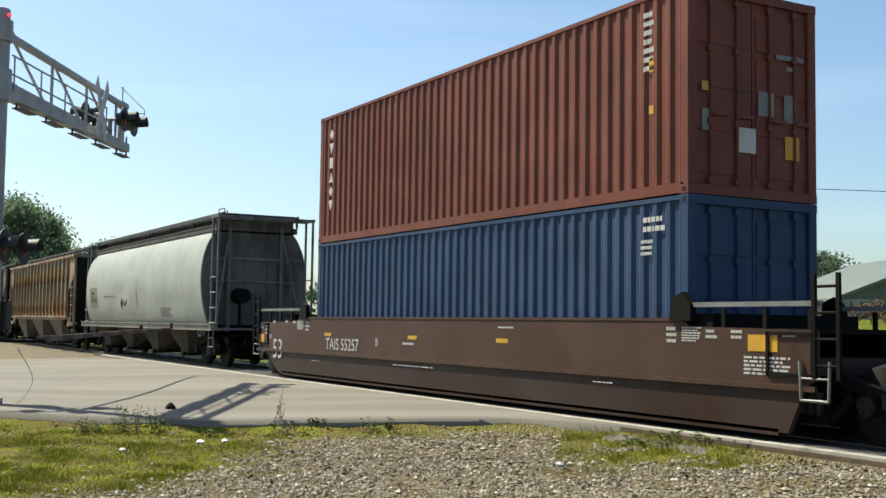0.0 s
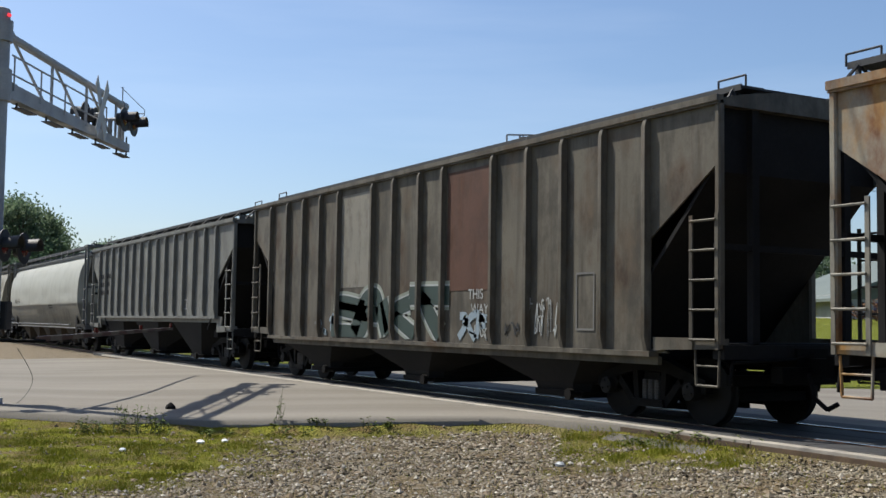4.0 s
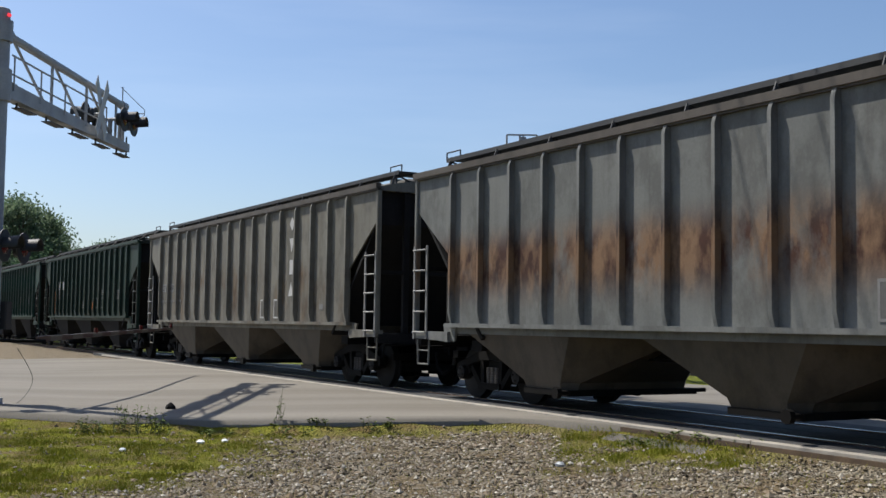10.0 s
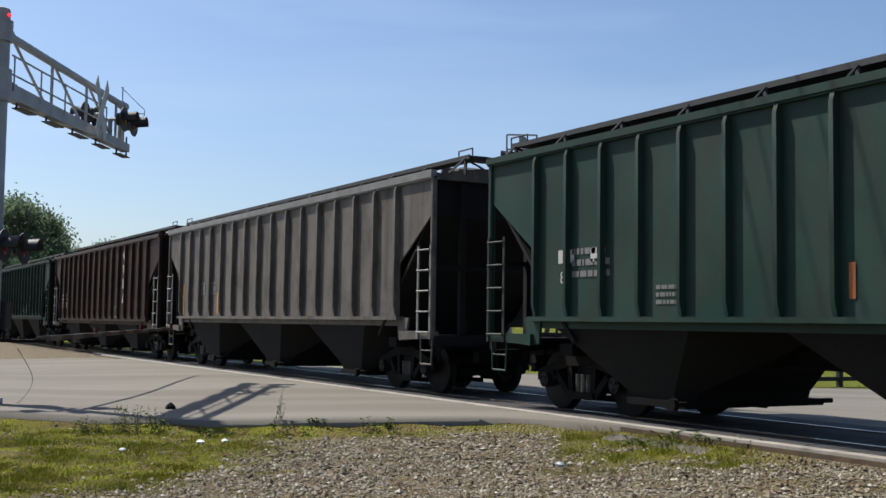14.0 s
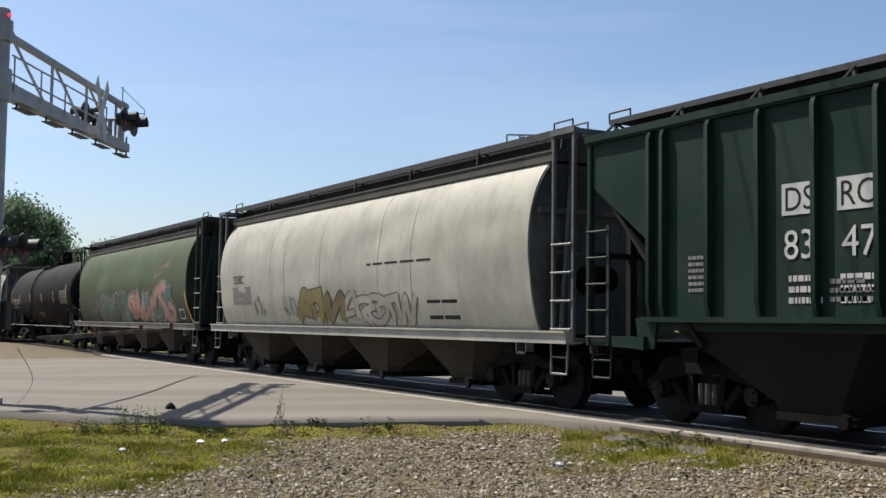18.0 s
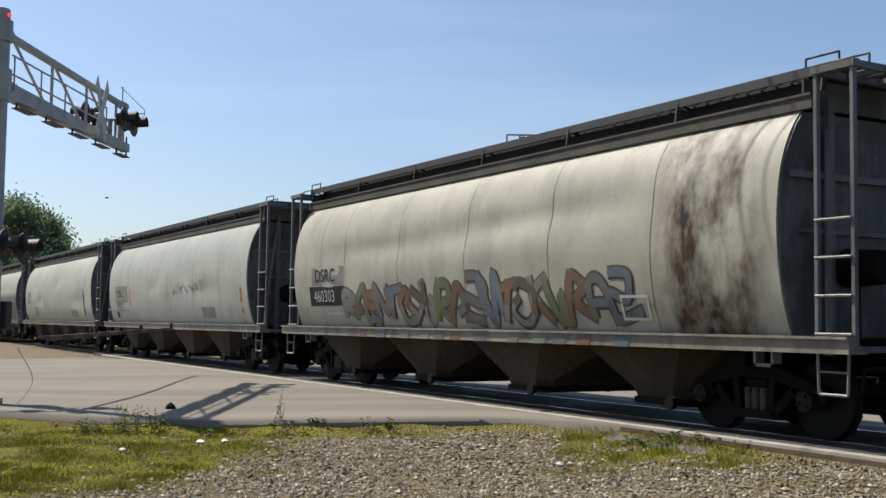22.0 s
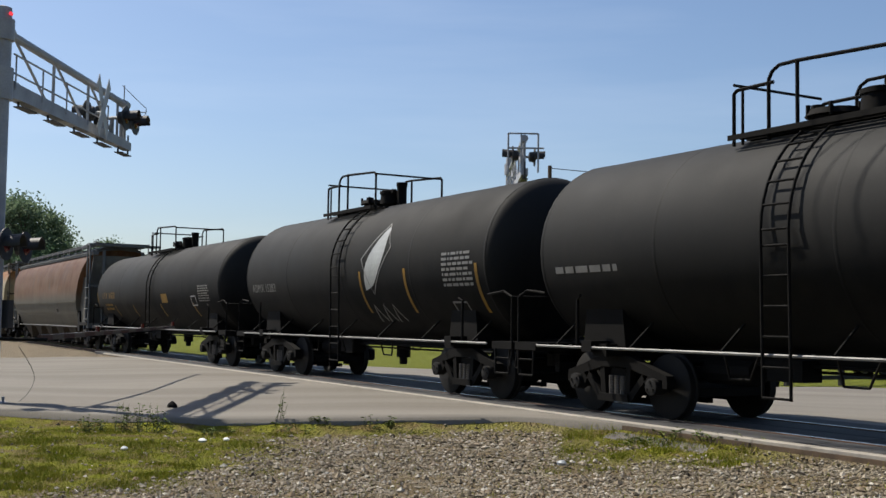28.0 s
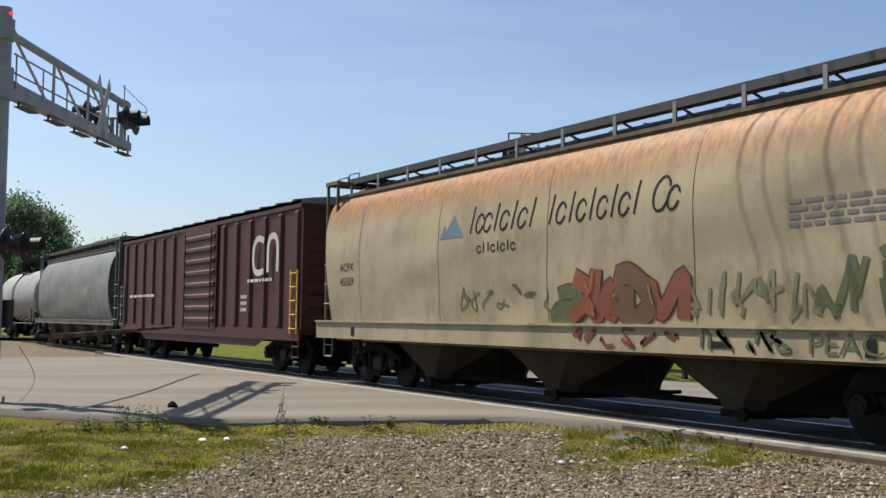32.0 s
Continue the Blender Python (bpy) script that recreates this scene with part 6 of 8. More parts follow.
scrawl(d17, -3.2, -2.3, 1.45, 1.95, 5, SPRAY["smoke"], s17, 67, 0.02)
scrawl(d17, -5.2, -4.4, 1.4, 2.0, 4, SPRAY["grey"], s17, 68, 0.03)
lay(d17, "dark_patch", [rect(3.95, 4.45, 1.4, 1.75), rect(4.5, 5.05, 1.4, 1.75)], DARKINK, s17, "", 0.004)
bars(d17, 1.5, 2.46, 3.0, 0.07, 1, DARKINK, s17, 69)

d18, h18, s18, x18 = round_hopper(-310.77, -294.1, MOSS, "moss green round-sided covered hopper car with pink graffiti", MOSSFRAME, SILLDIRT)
graffiti(d18, -3.8, 0.2, 1.24, 2.35, 7, [SPRAY["pine"], SPRAY["moss"], SPRAY["teal"], SPRAY["sage"]], SPRAY["black"], s18, 71, 0.2, "dark teal sprayed lettering shapes with pale outline", SPRAY["sage"], SPRAY["sage"])
graffiti(d18, 0.24, 5.9, 1.22, 2.5, 8, [SPRAY["pink"], SPRAY["peach"], SPRAY["pink"], SPRAY["teal"]], SPRAY["black"], s18, 72, 0.22, "pink and orange sprayed lettering shapes", SPRAY["sage"], SPRAY["pale"])
scrawl(d18, -5.2, -3.9, 1.4, 2.1, 4, SPRAY["sage"], s18, 73, 0.03)
lay(d18, "yellow_stripe", [[(7.1, 2.17), (7.2, 2.17), (7.53, 1.29), (7.43, 1.29)]], YELLOW, s18, "", 0.004, (1.7, 1.9))
lay(d18, "faded_emblem", [[(3.8, 2.62), (5.38, 3.0), (5.38, 3.2), (3.8, 2.85)]], SPRAY["brick"], s18, "faded brick-red slanted emblem", 0.004, (2.8, 3.0))
lay(d18, "frame_mark", frame_rect(6.4, 6.94, 1.36, 1.66, 0.04), WHITE, s18)

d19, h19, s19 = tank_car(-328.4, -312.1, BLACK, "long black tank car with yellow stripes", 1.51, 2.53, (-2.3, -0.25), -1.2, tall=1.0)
for x, z, hh in ((-8.0, 2.05, 0.9), (-5.38, 2.07, 0.5), (-2.31, 2.07, 0.5), (0.9, 2.07, 0.5), (3.87, 2.07, 0.5), (6.76, 1.93, 0.9)):
    lay(d19, "yellow_stripe", [rect(x, x + 0.1, z, z + hh)], YELLOW, s19, "", 0.006, [z + 0.1 * k for k in range(1, 9)])
letters(d19, "BRCX", -7.5, 2.13, 0.24, WHITE, s19, 1.0, "white painted reporting mark")
letters(d19, "10296", -6.4, 2.13, 0.24, WHITE, s19, 0.95, "white painted car number")
bars(d19, -7.5, 1.85, 1.5, 0.3, 2, LADDER, s19, 75)
bars(d19, 5.4, 2.0, 1.6, 0.6, 7, LADDER, s19, 76)
lay(d19, "frame_mark", frame_rect(6.1, 6.6, 1.45, 1.75, 0.03), LADDER, s19)
bars(d19, -1.0, 1.45, 1.2, 0.2, 3, SPRAY["grey"], s19, 77)

d20, h20, s20, x20 = round_hopper(-347.1, -330.5, SCABBY, "dirty off-white round-sided covered hopper car covered in faded graffiti", GREYFRAME, SILLDIRT, dents=((2.0, 3.0, 3.0, 0.25, 0.05), (-3.0, 2.8, 3.0, 0.2, 0.04)))
graffiti(d20, -4.9, 4.6, 1.24, 2.28, 19, [SPRAY["grey"], SPRAY["olive"], SPRAY["brick"], SPRAY["smoke"], SPRAY["dusk"], SPRAY["brick"], SPRAY["mud"]], SPRAY["mud"], s20, 81, 0.15, "faded multicoloured sprayed lettering shapes")
for k in range(13):
    x = -4.6 + 0.74 * k + 0.2 * math.sin(5.0 * k)
    lay(d20, "sprayed_smear", [[(x, 1.04), (x + 0.32, 1.04), (x + 0.42, 1.2), (x + 0.08, 1.2)]], SPRAY[("smoke", "brick", "dusk", "grey", "sage")[k % 5]], flat_side(1.602), "", 0.006)
lay(d20, "repaint_patch", [rect(-6.56, -4.96, 2.12, 2.52)], SPRAY["grey"], s20, "", 0.004, (2.3,))
lay(d20, "dark_patch", [rect(-6.73, -4.9, 1.68, 2.10)], DARKINK, s20, "", 0.004, (1.8, 1.95))
letters(d20, "DSRC", -6.39, 2.2, 0.28, DARKINK, s20, 1.05, "dark painted reporting mark")
letters(d20, "460303", -6.5, 1.76, 0.26, SPRAY["white"], s20, 1.0, "pale painted car number")
bars(d20, -5.9, 1.46, 0.85, 0.1, 1, SPRAY["white"], s20, 86)
lay(d20, "frame_mark", frame_rect(4.3, 4.9, 1.4, 1.75, 0.04), WHITE, s20, "", 0.016)

d21, h21, s21, x21 = round_hopper(-365.3, -348.62, GREY, "grey round-sided covered hopper car with patched number", GREYFRAME, SILLDIRT)
lay(d21, "repaint_patch", [rect(-6.8, -5.05, 1.62, 2.5)], paint("grey_patch", (0.40, 0.39, 0.34), 0.0, seed=37), s21, "", 0.004, (2.0, 2.3))
letters(d21, "DSRC", -6.6, 2.12, 0.24, DARKINK, s21, 1.0, "dark painted reporting mark")
letters(d21, "460224", -6.65, 1.72, 0.28, SPRAY["grey"], s21, 0.9, "faded car number")
lay(d21, "orange_stripe", [rect(6.75, 6.92, 1.3, 2.2), rect(-4.75, -4.62, 1.8, 2.4)], ORANGE, s21, "", 0.004, (1.6, 1.9))
lay(d21, "dark_patch", [rect(3.3, 4.5, 1.4, 1.7)], SPRAY["grey"], s21, "", 0.004)
lay(d21, "dark_patch", [rect(-6.75, -6.45, 1.4, 1.6)], DARKINK, s21, "", 0.004)
scrawl(d21, 0.6, 3.4, 2.1, 2.5, 9, SPRAY["smoke"], s21, 83, 0.022)

d22, h22, s22, x22 = round_hopper(-383.6, -366.82, paint("light_grey_paint", (0.66, 0.68, 0.58), 0.04, dirt=0.16, seed=38), "light grey round-sided covered hopper car with a number patch", GREYFRAME, SILLDIRT)
lay(d22, "grey_panel", [rect(-6.9, -6.2, 2.35, 2.6)], SPRAY["grey"], s22, "", 0.004)
letters(d22, "5529", -6.85, 2.05, 0.2, DARKINK, s22, 1.0, "dark painted car number")
lay(d22, "dark_patch", [rect(-5.3, -4.4, 1.4, 1.85), rect(3.3, 3.9, 1.4, 1.7), rect(4.0, 4.6, 1.4, 1.7)], SPRAY["grey"], s22, "", 0.004, (1.6,))
scrawl(d22, 5.9, 6.1, 1.4, 2.6, 3, DARKINK, s22, 84, 0.06)

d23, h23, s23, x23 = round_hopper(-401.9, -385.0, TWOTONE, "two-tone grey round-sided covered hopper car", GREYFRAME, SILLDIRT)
letters(d23, "216", -6.5, 1.85, 0.3, DARKINK, s23, 1.0, "dark painted number")
bars(d23, -6.6, 2.3, 1.0, 0.22, 1, DARKINK, s23, 85)
lay(d23, "orange_stripe", [rect(x, x + 0.45, 1.06, 1.19) for x in (-7.6, -5.2, -1.5, 3.0)], ORANGE, flat_side(1.602), "", 0.006)
lay(d23, "dark_patch", [rect(-7.35, -7.0, 1.4, 1.55)], DARKINK, s23, "", 0.004)


def short_tank(u0, u1, label, k, rung, x):
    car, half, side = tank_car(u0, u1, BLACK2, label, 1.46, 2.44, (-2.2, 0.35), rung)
    leaf = curl([(x, 1.95), (x + 0.1, 2.5), (x + 0.75, 3.2), (x + 0.9, 3.0), (x + 0.85, 2.6), (x + 0.45, 2.1), (x, 1.95)], 5)
    lay(car, "emblem", [leaf], SPRAY["white"], side, "pale leaf-shaped emblem", 0.008, [2.0 + 0.12 * i for i in range(10)])
    out = [(x - 0.12, 2.6), (x + 0.75, 3.3), (x + 1.15, 2.8), (x + 0.35, 1.88)]
    lay(car, "emblem_outline", ribbon(out + out[:1], 0.035), LADDER, side, "", 0.010, [2.0 + 0.12 * i for i in range(10)])
    for q in range(3):
        lay(car, "emblem", ribbon([(x - 0.05 + q * 0.42, 1.32), (x + 0.1 + q * 0.42, 1.66), (x + 0.28 + q * 0.42, 1.34)], 0.05), SPRAY["grey"], side, "", 0.008, [1.4, 1.48, 1.56])
    if k == 3:
        letters(car, "ADMX 15283", -5.55, 2.02, 0.2, LADDER, side, 1.0, "pale painted car number")
    else:
        bars(car, -5.4, 2.05, 1.5, 0.18, 1, LADDER, side, 90 + k)
    bars(car, half - 1.9, 1.95, 1.1, 0.65, 7, LADDER, side, 95 + k)
    for a in (half - 0.75, 0.9, 2.9):
        lay(car, "yellow_stripe", [rect(a, a + 0.09, 1.5, 2.35)], DIMYELLOW, side, "", 0.007, [1.6 + 0.12 * i for i in range(7)])
    lay(car, "frame_mark", frame_rect(half - 1.8, half - 1.3, 1.45, 1.7, 0.03), LADDER, side)
    return car


short_tank(-415.0, -402.95, "black tank car with a pale leaf emblem", 1, -1.1, 1.5)
short_tank(-428.4, -416.1, "black tank car with a pale leaf emblem", 2, -0.8, 1.4)
short_tank(-441.95, -429.3, "black tank car with a pale leaf emblem", 3, -0.13, 1.15)
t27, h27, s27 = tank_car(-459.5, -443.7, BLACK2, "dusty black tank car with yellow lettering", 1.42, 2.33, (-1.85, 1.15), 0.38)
letters(t27, "UTLX", -6.6, 2.05, 0.24, DIMYELLOW, s27, 0.85, "yellow painted reporting mark")
letters(t27, "640700", -5.6, 2.05, 0.24, DIMYELLOW, s27, 0.9, "yellow painted car number")
bars(t27, -6.4, 1.6, 1.3, 0.3, 2, DIMYELLOW, s27, 99)
lay(t27, "yellow_panel", [rect(1.6, 2.28, 1.84, 2.12)], DIMYELLOW, s27, "", 0.006, (2.1, 2.2))
for x in (-4.95, -2.3, 1.3, 4.9):
    lay(t27, "yellow_stripe", [[(x, 1.8), (x + 0.08, 1.8), (x + 0.2, 1.4), (x + 0.12, 1.4)]], DIMYELLOW, s27, "", 0.006, [1.55 + 0.1 * i for i in range(5)])
lay(t27, "frame_mark", frame_rect(4.85, 5.32, 1.72, 2.02, 0.03), WHITE, s27)
bars(t27, 5.62, 1.83, 1.05, 0.5, 7, SPRAY["grey"], s27, 98)
lay(t27, "hazard_placard", [[(6.2, 1.28), (6.36, 1.08), (6.52, 1.28), (6.36, 1.5)]], WHITE, s27, "white diamond placard")
lay(t27, "yellow_stripe", [rect(-7.5, -7.42, 1.8, 2.3)], DIMYELLOW, s27, "", 0.006, [1.8 + 0.1 * i for i in range(11)])

h28, hh28, s28, x28 = deep_hopper(-479.5, -460.6, RUSTTOP, "grey round-sided covered hopper car with rusted orange upper body", GREYFRAME, (1.25, 1.35), 5, inset=(0.3, 0.95), rails=False)
lay(h28, "frame_mark", frame_rect(3.1, 3.6, 1.5, 1.75, 0.03), LADDER, s28)
lay(h28, "dark_patch", [rect(3.14, 3.56, 1.54, 1.71)], DARKINK, s28, "", 0.005)
wing = paint("smooth_grey_wing_paint", (0.19, 0.18, 0.15), 0.05, dirt=0.4, seed=52)
for e in (0, 1):
    for sy in (-1, 1):      # flat plates that carry the side on to the corner posts
        end, out = x28[e], (-1, 1)[e] * (hh28 - 0.66)
        b = Build()
        b.prism([(end(1.1), 1.1), (out, 1.1), (out, 3.0), (end(3.0), 3.0)][::(-1, 1)[e]], sy * 1.36, sy * 1.38)
        part("end_wing_plate", b, wing, h28, "smooth grey plate")

p29, hp29, s29, x29 = deep_hopper(-498.7, -481.65, BUTTER, "cream covered hopper car with rust-bled top and sprayed sill", paint("cream_frame_paint", (0.26, 0.21, 0.14), 0.25, dirt=0.8, seed=39), (0.4, 1.05), 3, prof=SLAB, seam_z=0, inset=(0.25, 0.15), rails=False, low=1.25)
b = Build()
for s in (-1, 1):
    b = Build()
    b.box(-hp29, hp29, s * 1.48, s * 1.62, 0.95, 1.30)
    b.box(-hp29, hp29, s * 1.48, s * 1.66, 1.29, 1.33)
    part("side_sill", b, BUTTER, p29)
sl = flat_side(1.625)
slanted_line(p29, -2.1, 2.84, 0.258, 0.46, "boobobob.bobobobob.Oo", DARKINK, s29, 0.25, 0.038)
slanted_line(p29, -1.75, 2.5, 0.15, 0.17, "obbobobo", DARKINK, s29, 0.0, 0.025)
lay(p29, "emblem", [[(-2.95, 2.8), (-2.2, 2.8), (-2.55, 3.2)], [(-3.05, 2.8), (-2.8, 2.8), (-2.88, 3.05)]], SPRAY["blue"], s29, "blue mountain emblem", 0.007)
letters(p29, "ACFX", -7.35, 2.36, 0.17, DARKINK, s29, 1.1, "dark painted reporting mark")
letters(p29, "45559", -7.35, 2.06, 0.17, DARKINK, s29, 1.1, "dark painted car number")
bars(p29, 5.2, 2.45, 1.6, 0.36, 4, SPRAY["grey"], s29, 103)
graffiti(p29, 0.5, 1.1, 1.32, 1.95, 1, [SPRAY["olive"]], SPRAY["mud"], s29, 101, 0.3)
graffiti(p29, 0.95, 3.3, 1.32, 2.2, 4, [SPRAY["rust"], SPRAY["rust"], SPRAY["brick"]], SPRAY["maroon"], s29, 104, 0.3, "red-orange sprayed lettering shapes", None, SPRAY["peach"])
scrawl(p29, 3.4, 5.6, 1.36, 2.0, 9, SPRAY["khaki"], s29, 105, 0.06)
scrawl(p29, 5.6, 7.4, 1.36, 2.2, 7, SPRAY["olive"], s29, 109, 0.09)
scrawl(p29, -2.4, 0.4, 1.5, 1.95, 7, SPRAY["olive"], s29, 106, 0.03)
scrawl(p29, 0.9, 3.3, 1.0, 1.27, 6, SPRAY["red"], sl, 107, 0.05)
letters(p29, "PEACE", 5.5, 1.02, 0.24, SPRAY["olive"], sl, 1.3, "olive sprayed word")
scrawl(p29, 3.7, 5.3, 1.0, 1.27, 5, SPRAY["olive"], sl, 108, 0.05)
lay(p29, "dark_patch", [rect(-6.7, -6.55, 1.02, 1.2), rect(3.9, 4.3, 1.05, 1.13), rect(6.3, 6.45, 1.0, 1.2)], DARKINK, sl)

b30, hb30, sb30 = box_car(-517.0, -500.0, MAROON, "maroon box car with corrugated sliding door and pale roof")
noodle = [(6.15, 3.3), (5.75, 3.38), (5.45, 3.2), (5.4, 2.85), (5.5, 2.58), (5.8, 2.5), (6.15, 2.55)]
lay(b30, "emblem_curve", ribbon(curl(noodle, 4), 0.16), WHITE, flat_side(1.53), "white bent-ribbon emblem")
lay(b30, "emblem_curve", ribbon(curl([(6.45, 2.5), (6.45, 3.1), (6.6, 3.36), (6.95, 3.36), (7.1, 3.1), (7.1, 2.5)], 4), 0.16), WHITE, flat_side(1.53))
bars(b30, 5.0, 2.25, 1.9, 0.14, 1, WHITE, flat_side(1.53), 111)
bars(b30, -7.2, 2.0, 3.2, 0.16, 1, WHITE, flat_side(1.53), 112)
bars(b30, 4.5, 1.5, 0.5, 0.5, 3, WHITE, flat_side(1.53), 113)
g31, hg31, sg31, xg31 = round_hopper(-534.1, -517.75, paint("mid_grey_paint", (0.36, 0.37, 0.36), 0.03, dirt=0.4, seed=40), "mid-grey round-sided covered hopper car", GREYFRAME, SILLDIRT)
x32, hx32, sx32 = tank_car(-548.0, -535.3, paint("white_tank_paint", (0.58, 0.59, 0.57), 0.05, dirt=0.4, seed=41), "off-white tank car at the rear", 1.45, 2.45, (-1.5, 0.8))


# ---- ground, road and track ----
FW, RT = Vector((-0.870468, 0.492225)), Vector((0.492225, 0.870468))      # away from the camera, and to its right, on the ground


def place(depth, lateral):
    p = FW * depth + RT * lateral
    return p.x, p.y


def smooth(a, b, x):
    t = min(1.0, max(0.0, (x - a) / (b - a)))
    return t * t * (3 - 2 * t)


EDGE = [(-48, -24), (-31, -7.5), (-20.2, 2.75), (-18.4, 4.3), (-16.6, 6.2), (-15.2, 7.8), (-13.9, 9.3), (-12.2, 10.0)]


def near_edge_x(y):
    return float(np.interp(y, [q[1] for q in EDGE], [q[0] for q in EDGE]))


def height(x, y):
    d = abs(y - DC)
    base = -0.30 if y < DC else -0.22
    z = -0.10 + (base + 0.10) * smooth(1.5, 6.5, d)
    if y < 9.95:
        off = smooth(-0.05, 0.3, x - near_edge_x(y))          # beside the road the ground lies lower
        z += off * -0.13 * smooth(9.95, 9.6, y)
    r = math.hypot(x, y)
    z += 2.6 * smooth(42, 105, r) * smooth(16, 40, y - DC)
    z += 0.004 * math.sin(x * 1.3 + y * 0.7) + 0.003 * math.sin(x * 0.6 - y * 1.9)
    return z


def axis_steps(lo, hi, fine_lo, fine_hi, fine):
    mid = list(np.arange(fine_lo, fine_hi, fine))
    a, s = fine_lo, fine
    left = []
    while a > lo:
        s *= 1.25
        a -= s
        left.append(max(a, lo))
    a, s = fine_hi, fine
    right = [a]
    while a < hi:
        s *= 1.25
        a += s
        right.append(min(a, hi))
    return left[::-1] + mid + right


def ground_material():
    m, nt, p, co = base_mat("grass_and_gravel", 0.9)
    p.inputs["Specular IOR Level"].default_value = 0.12
    big = noise_tex(nt, co, 0.35, 5)
    mid = noise_tex(nt, co, 2.2, 6)
    fine = noise_tex(nt, co, 26, 8, rough=0.7)
    vor = nt.nodes.new("ShaderNodeTexVoronoi")
    vor.inputs["Scale"].default_value = 24
    nt.links.new(co, vor.inputs["Vector"])
    xyz = nt.nodes.new("ShaderNodeSeparateXYZ")
    nt.links.new(co, xyz.inputs[0])
    stone = mixed(nt, ramp_of(nt, vor.outputs["Color"], 0.1, 0.9), (0.05, 0.043, 0.032), (0.46, 0.41, 0.32))
    soil = mixed(nt, ramp_of(nt, mid, 0.44, 0.64), (0.185, 0.142, 0.082), stone)
    grass = mixed(nt, ramp_of(nt, fine, 0.3, 0.7), (0.13, 0.15, 0.004), (0.25, 0.245, 0.012))
    grass = mixed(nt, ramp_of(nt, mid, 0.42, 0.62), grass, (0.165, 0.122, 0.045))
    lawn = mixed(nt, ramp_of(nt, fine, 0.3, 0.7), (0.115, 0.135, 0.010), (0.20, 0.215, 0.03))
    Ysep = maths(nt, "MULTIPLY", maths(nt, "SUBTRACT", xyz.outputs["Y"], 13.0), 0.5, True)
    grass = mixed(nt, Ysep, grass, lawn)
    # the gravel lies as a tongue in front of the road's corner; grass grows round it
    X, Y = xyz.outputs["X"], xyz.outputs["Y"]
    lat = maths(nt, "ADD", maths(nt, "MULTIPLY", X, RT.x), maths(nt, "MULTIPLY", Y, RT.y))
    deep = maths(nt, "ADD", maths(nt, "MULTIPLY", X, FW.x), maths(nt, "MULTIPLY", Y, FW.y))
    e1 = maths(nt, "SUBTRACT", maths(nt, "SUBTRACT", -2.3, maths(nt, "MULTIPLY", maths(nt, "MAXIMUM", maths(nt, "SUBTRACT", 13.0, deep), 0.0), 0.8)), lat)
    e2 = maths(nt, "SUBTRACT", deep, 16.4)
    e3 = maths(nt, "MINIMUM", maths(nt, "SUBTRACT", lat, 1.7), maths(nt, "SUBTRACT", deep, 13.1))
    q = maths(nt, "MAXIMUM", maths(nt, "MAXIMUM", e1, e2), e3)
    q = maths(nt, "ADD", q, maths(nt, "MULTIPLY", maths(nt, "SUBTRACT", mid, 0.5), 2.6))
    q = maths(nt, "ADD", q, maths(nt, "MULTIPLY", maths(nt, "SUBTRACT", big, 0.5), 1.5))
    c = mixed(nt, ramp_of(nt, maths(nt, "ADD", maths(nt, "MULTIPLY", q, 0.5), 0.5), 0.1, 0.9), soil, grass)
    # a tan dirt apron beyond the road
    dirt = maths(nt, "MULTIPLY", maths(nt, "MULTIPLY", maths(nt, "SUBTRACT", -36.0, X), 0.4, True), maths(nt, "MULTIPLY", maths(nt, "SUBTRACT", 13.0, Y), 0.5, True))
    c = mixed(nt, dirt, c, (0.24, 0.195, 0.135))
    nt.links.new(c, p.inputs["Base Color"])
    bump(nt, p, maths(nt, "ADD", fine, maths(nt, "MULTIPLY", vor.outputs["Distance"], 1.6)), 1.0, 0.05)
    return m


def ground():
    xs = axis_steps(-1600, 1600, -46, 4, 0.5)
    ys = axis_steps(-1600, 1600, -4, 26, 0.4)
    me = bpy.data.meshes.new("ground")
    nx = len(xs)
    me.from_pydata([(x, y, height(x, y)) for y in ys for x in xs], [], [(j * nx + i, j * nx + i + 1, (j + 1) * nx + i + 1, (j + 1) * nx + i) for j in range(len(ys) - 1) for i in range(nx - 1)])
    me.materials.append(ground_material())
    me.shade_smooth()
    return tagged(new("ground", me), "yellow-green grass and pale gravel beside the crossing", "ground", kind="structure")


ground()


def road_material():
    m, nt, p, co = base_mat("worn_concrete_road", 0.85)
    p.inputs["Specular IOR Level"].default_value = 0.25
    turned = nt.nodes.new("ShaderNodeMapping")
    turned.inputs["Rotation"].default_value = (0, 0, radians(-48))
    nt.links.new(co, turned.inputs["Vector"])
    v = turned.outputs["Vector"]
    lanes = noise_tex(nt, v, 0.9, 4, (0.05, 1.0, 1.0))
    big = noise_tex(nt, co, 0.25, 5)
    fine = noise_tex(nt, co, 30, 8, rough=0.7)
    c = mixed(nt, ramp_of(nt, lanes, 0.35, 0.65), (0.158, 0.141, 0.116), (0.212, 0.193, 0.162))
    c = mixed(nt, maths(nt, "MULTIPLY", ramp_of(nt, big, 0.5, 0.75), 0.3), c, (0.135, 0.117, 0.092))
    c = mixed(nt, 0.25, c, ramp_of(nt, fine, 0.3, 0.7), "MULTIPLY")
    nt.links.new(c, p.inputs["Base Color"])
    bump(nt, p, fine, 0.4, 0.01)
    return m


ROAD = road_material()
FAR = [(-95, -50), (-70, -18), (-44.6, 6.4), (-36, 12.5), (-30, 19.4), (-26.3, 19.7), (-23.4, 19.7), (-21.6, 20.0), (-20.4, 21.6), (-19.9, 23.2), (-18, 26), (0, 36), (60, 72)]


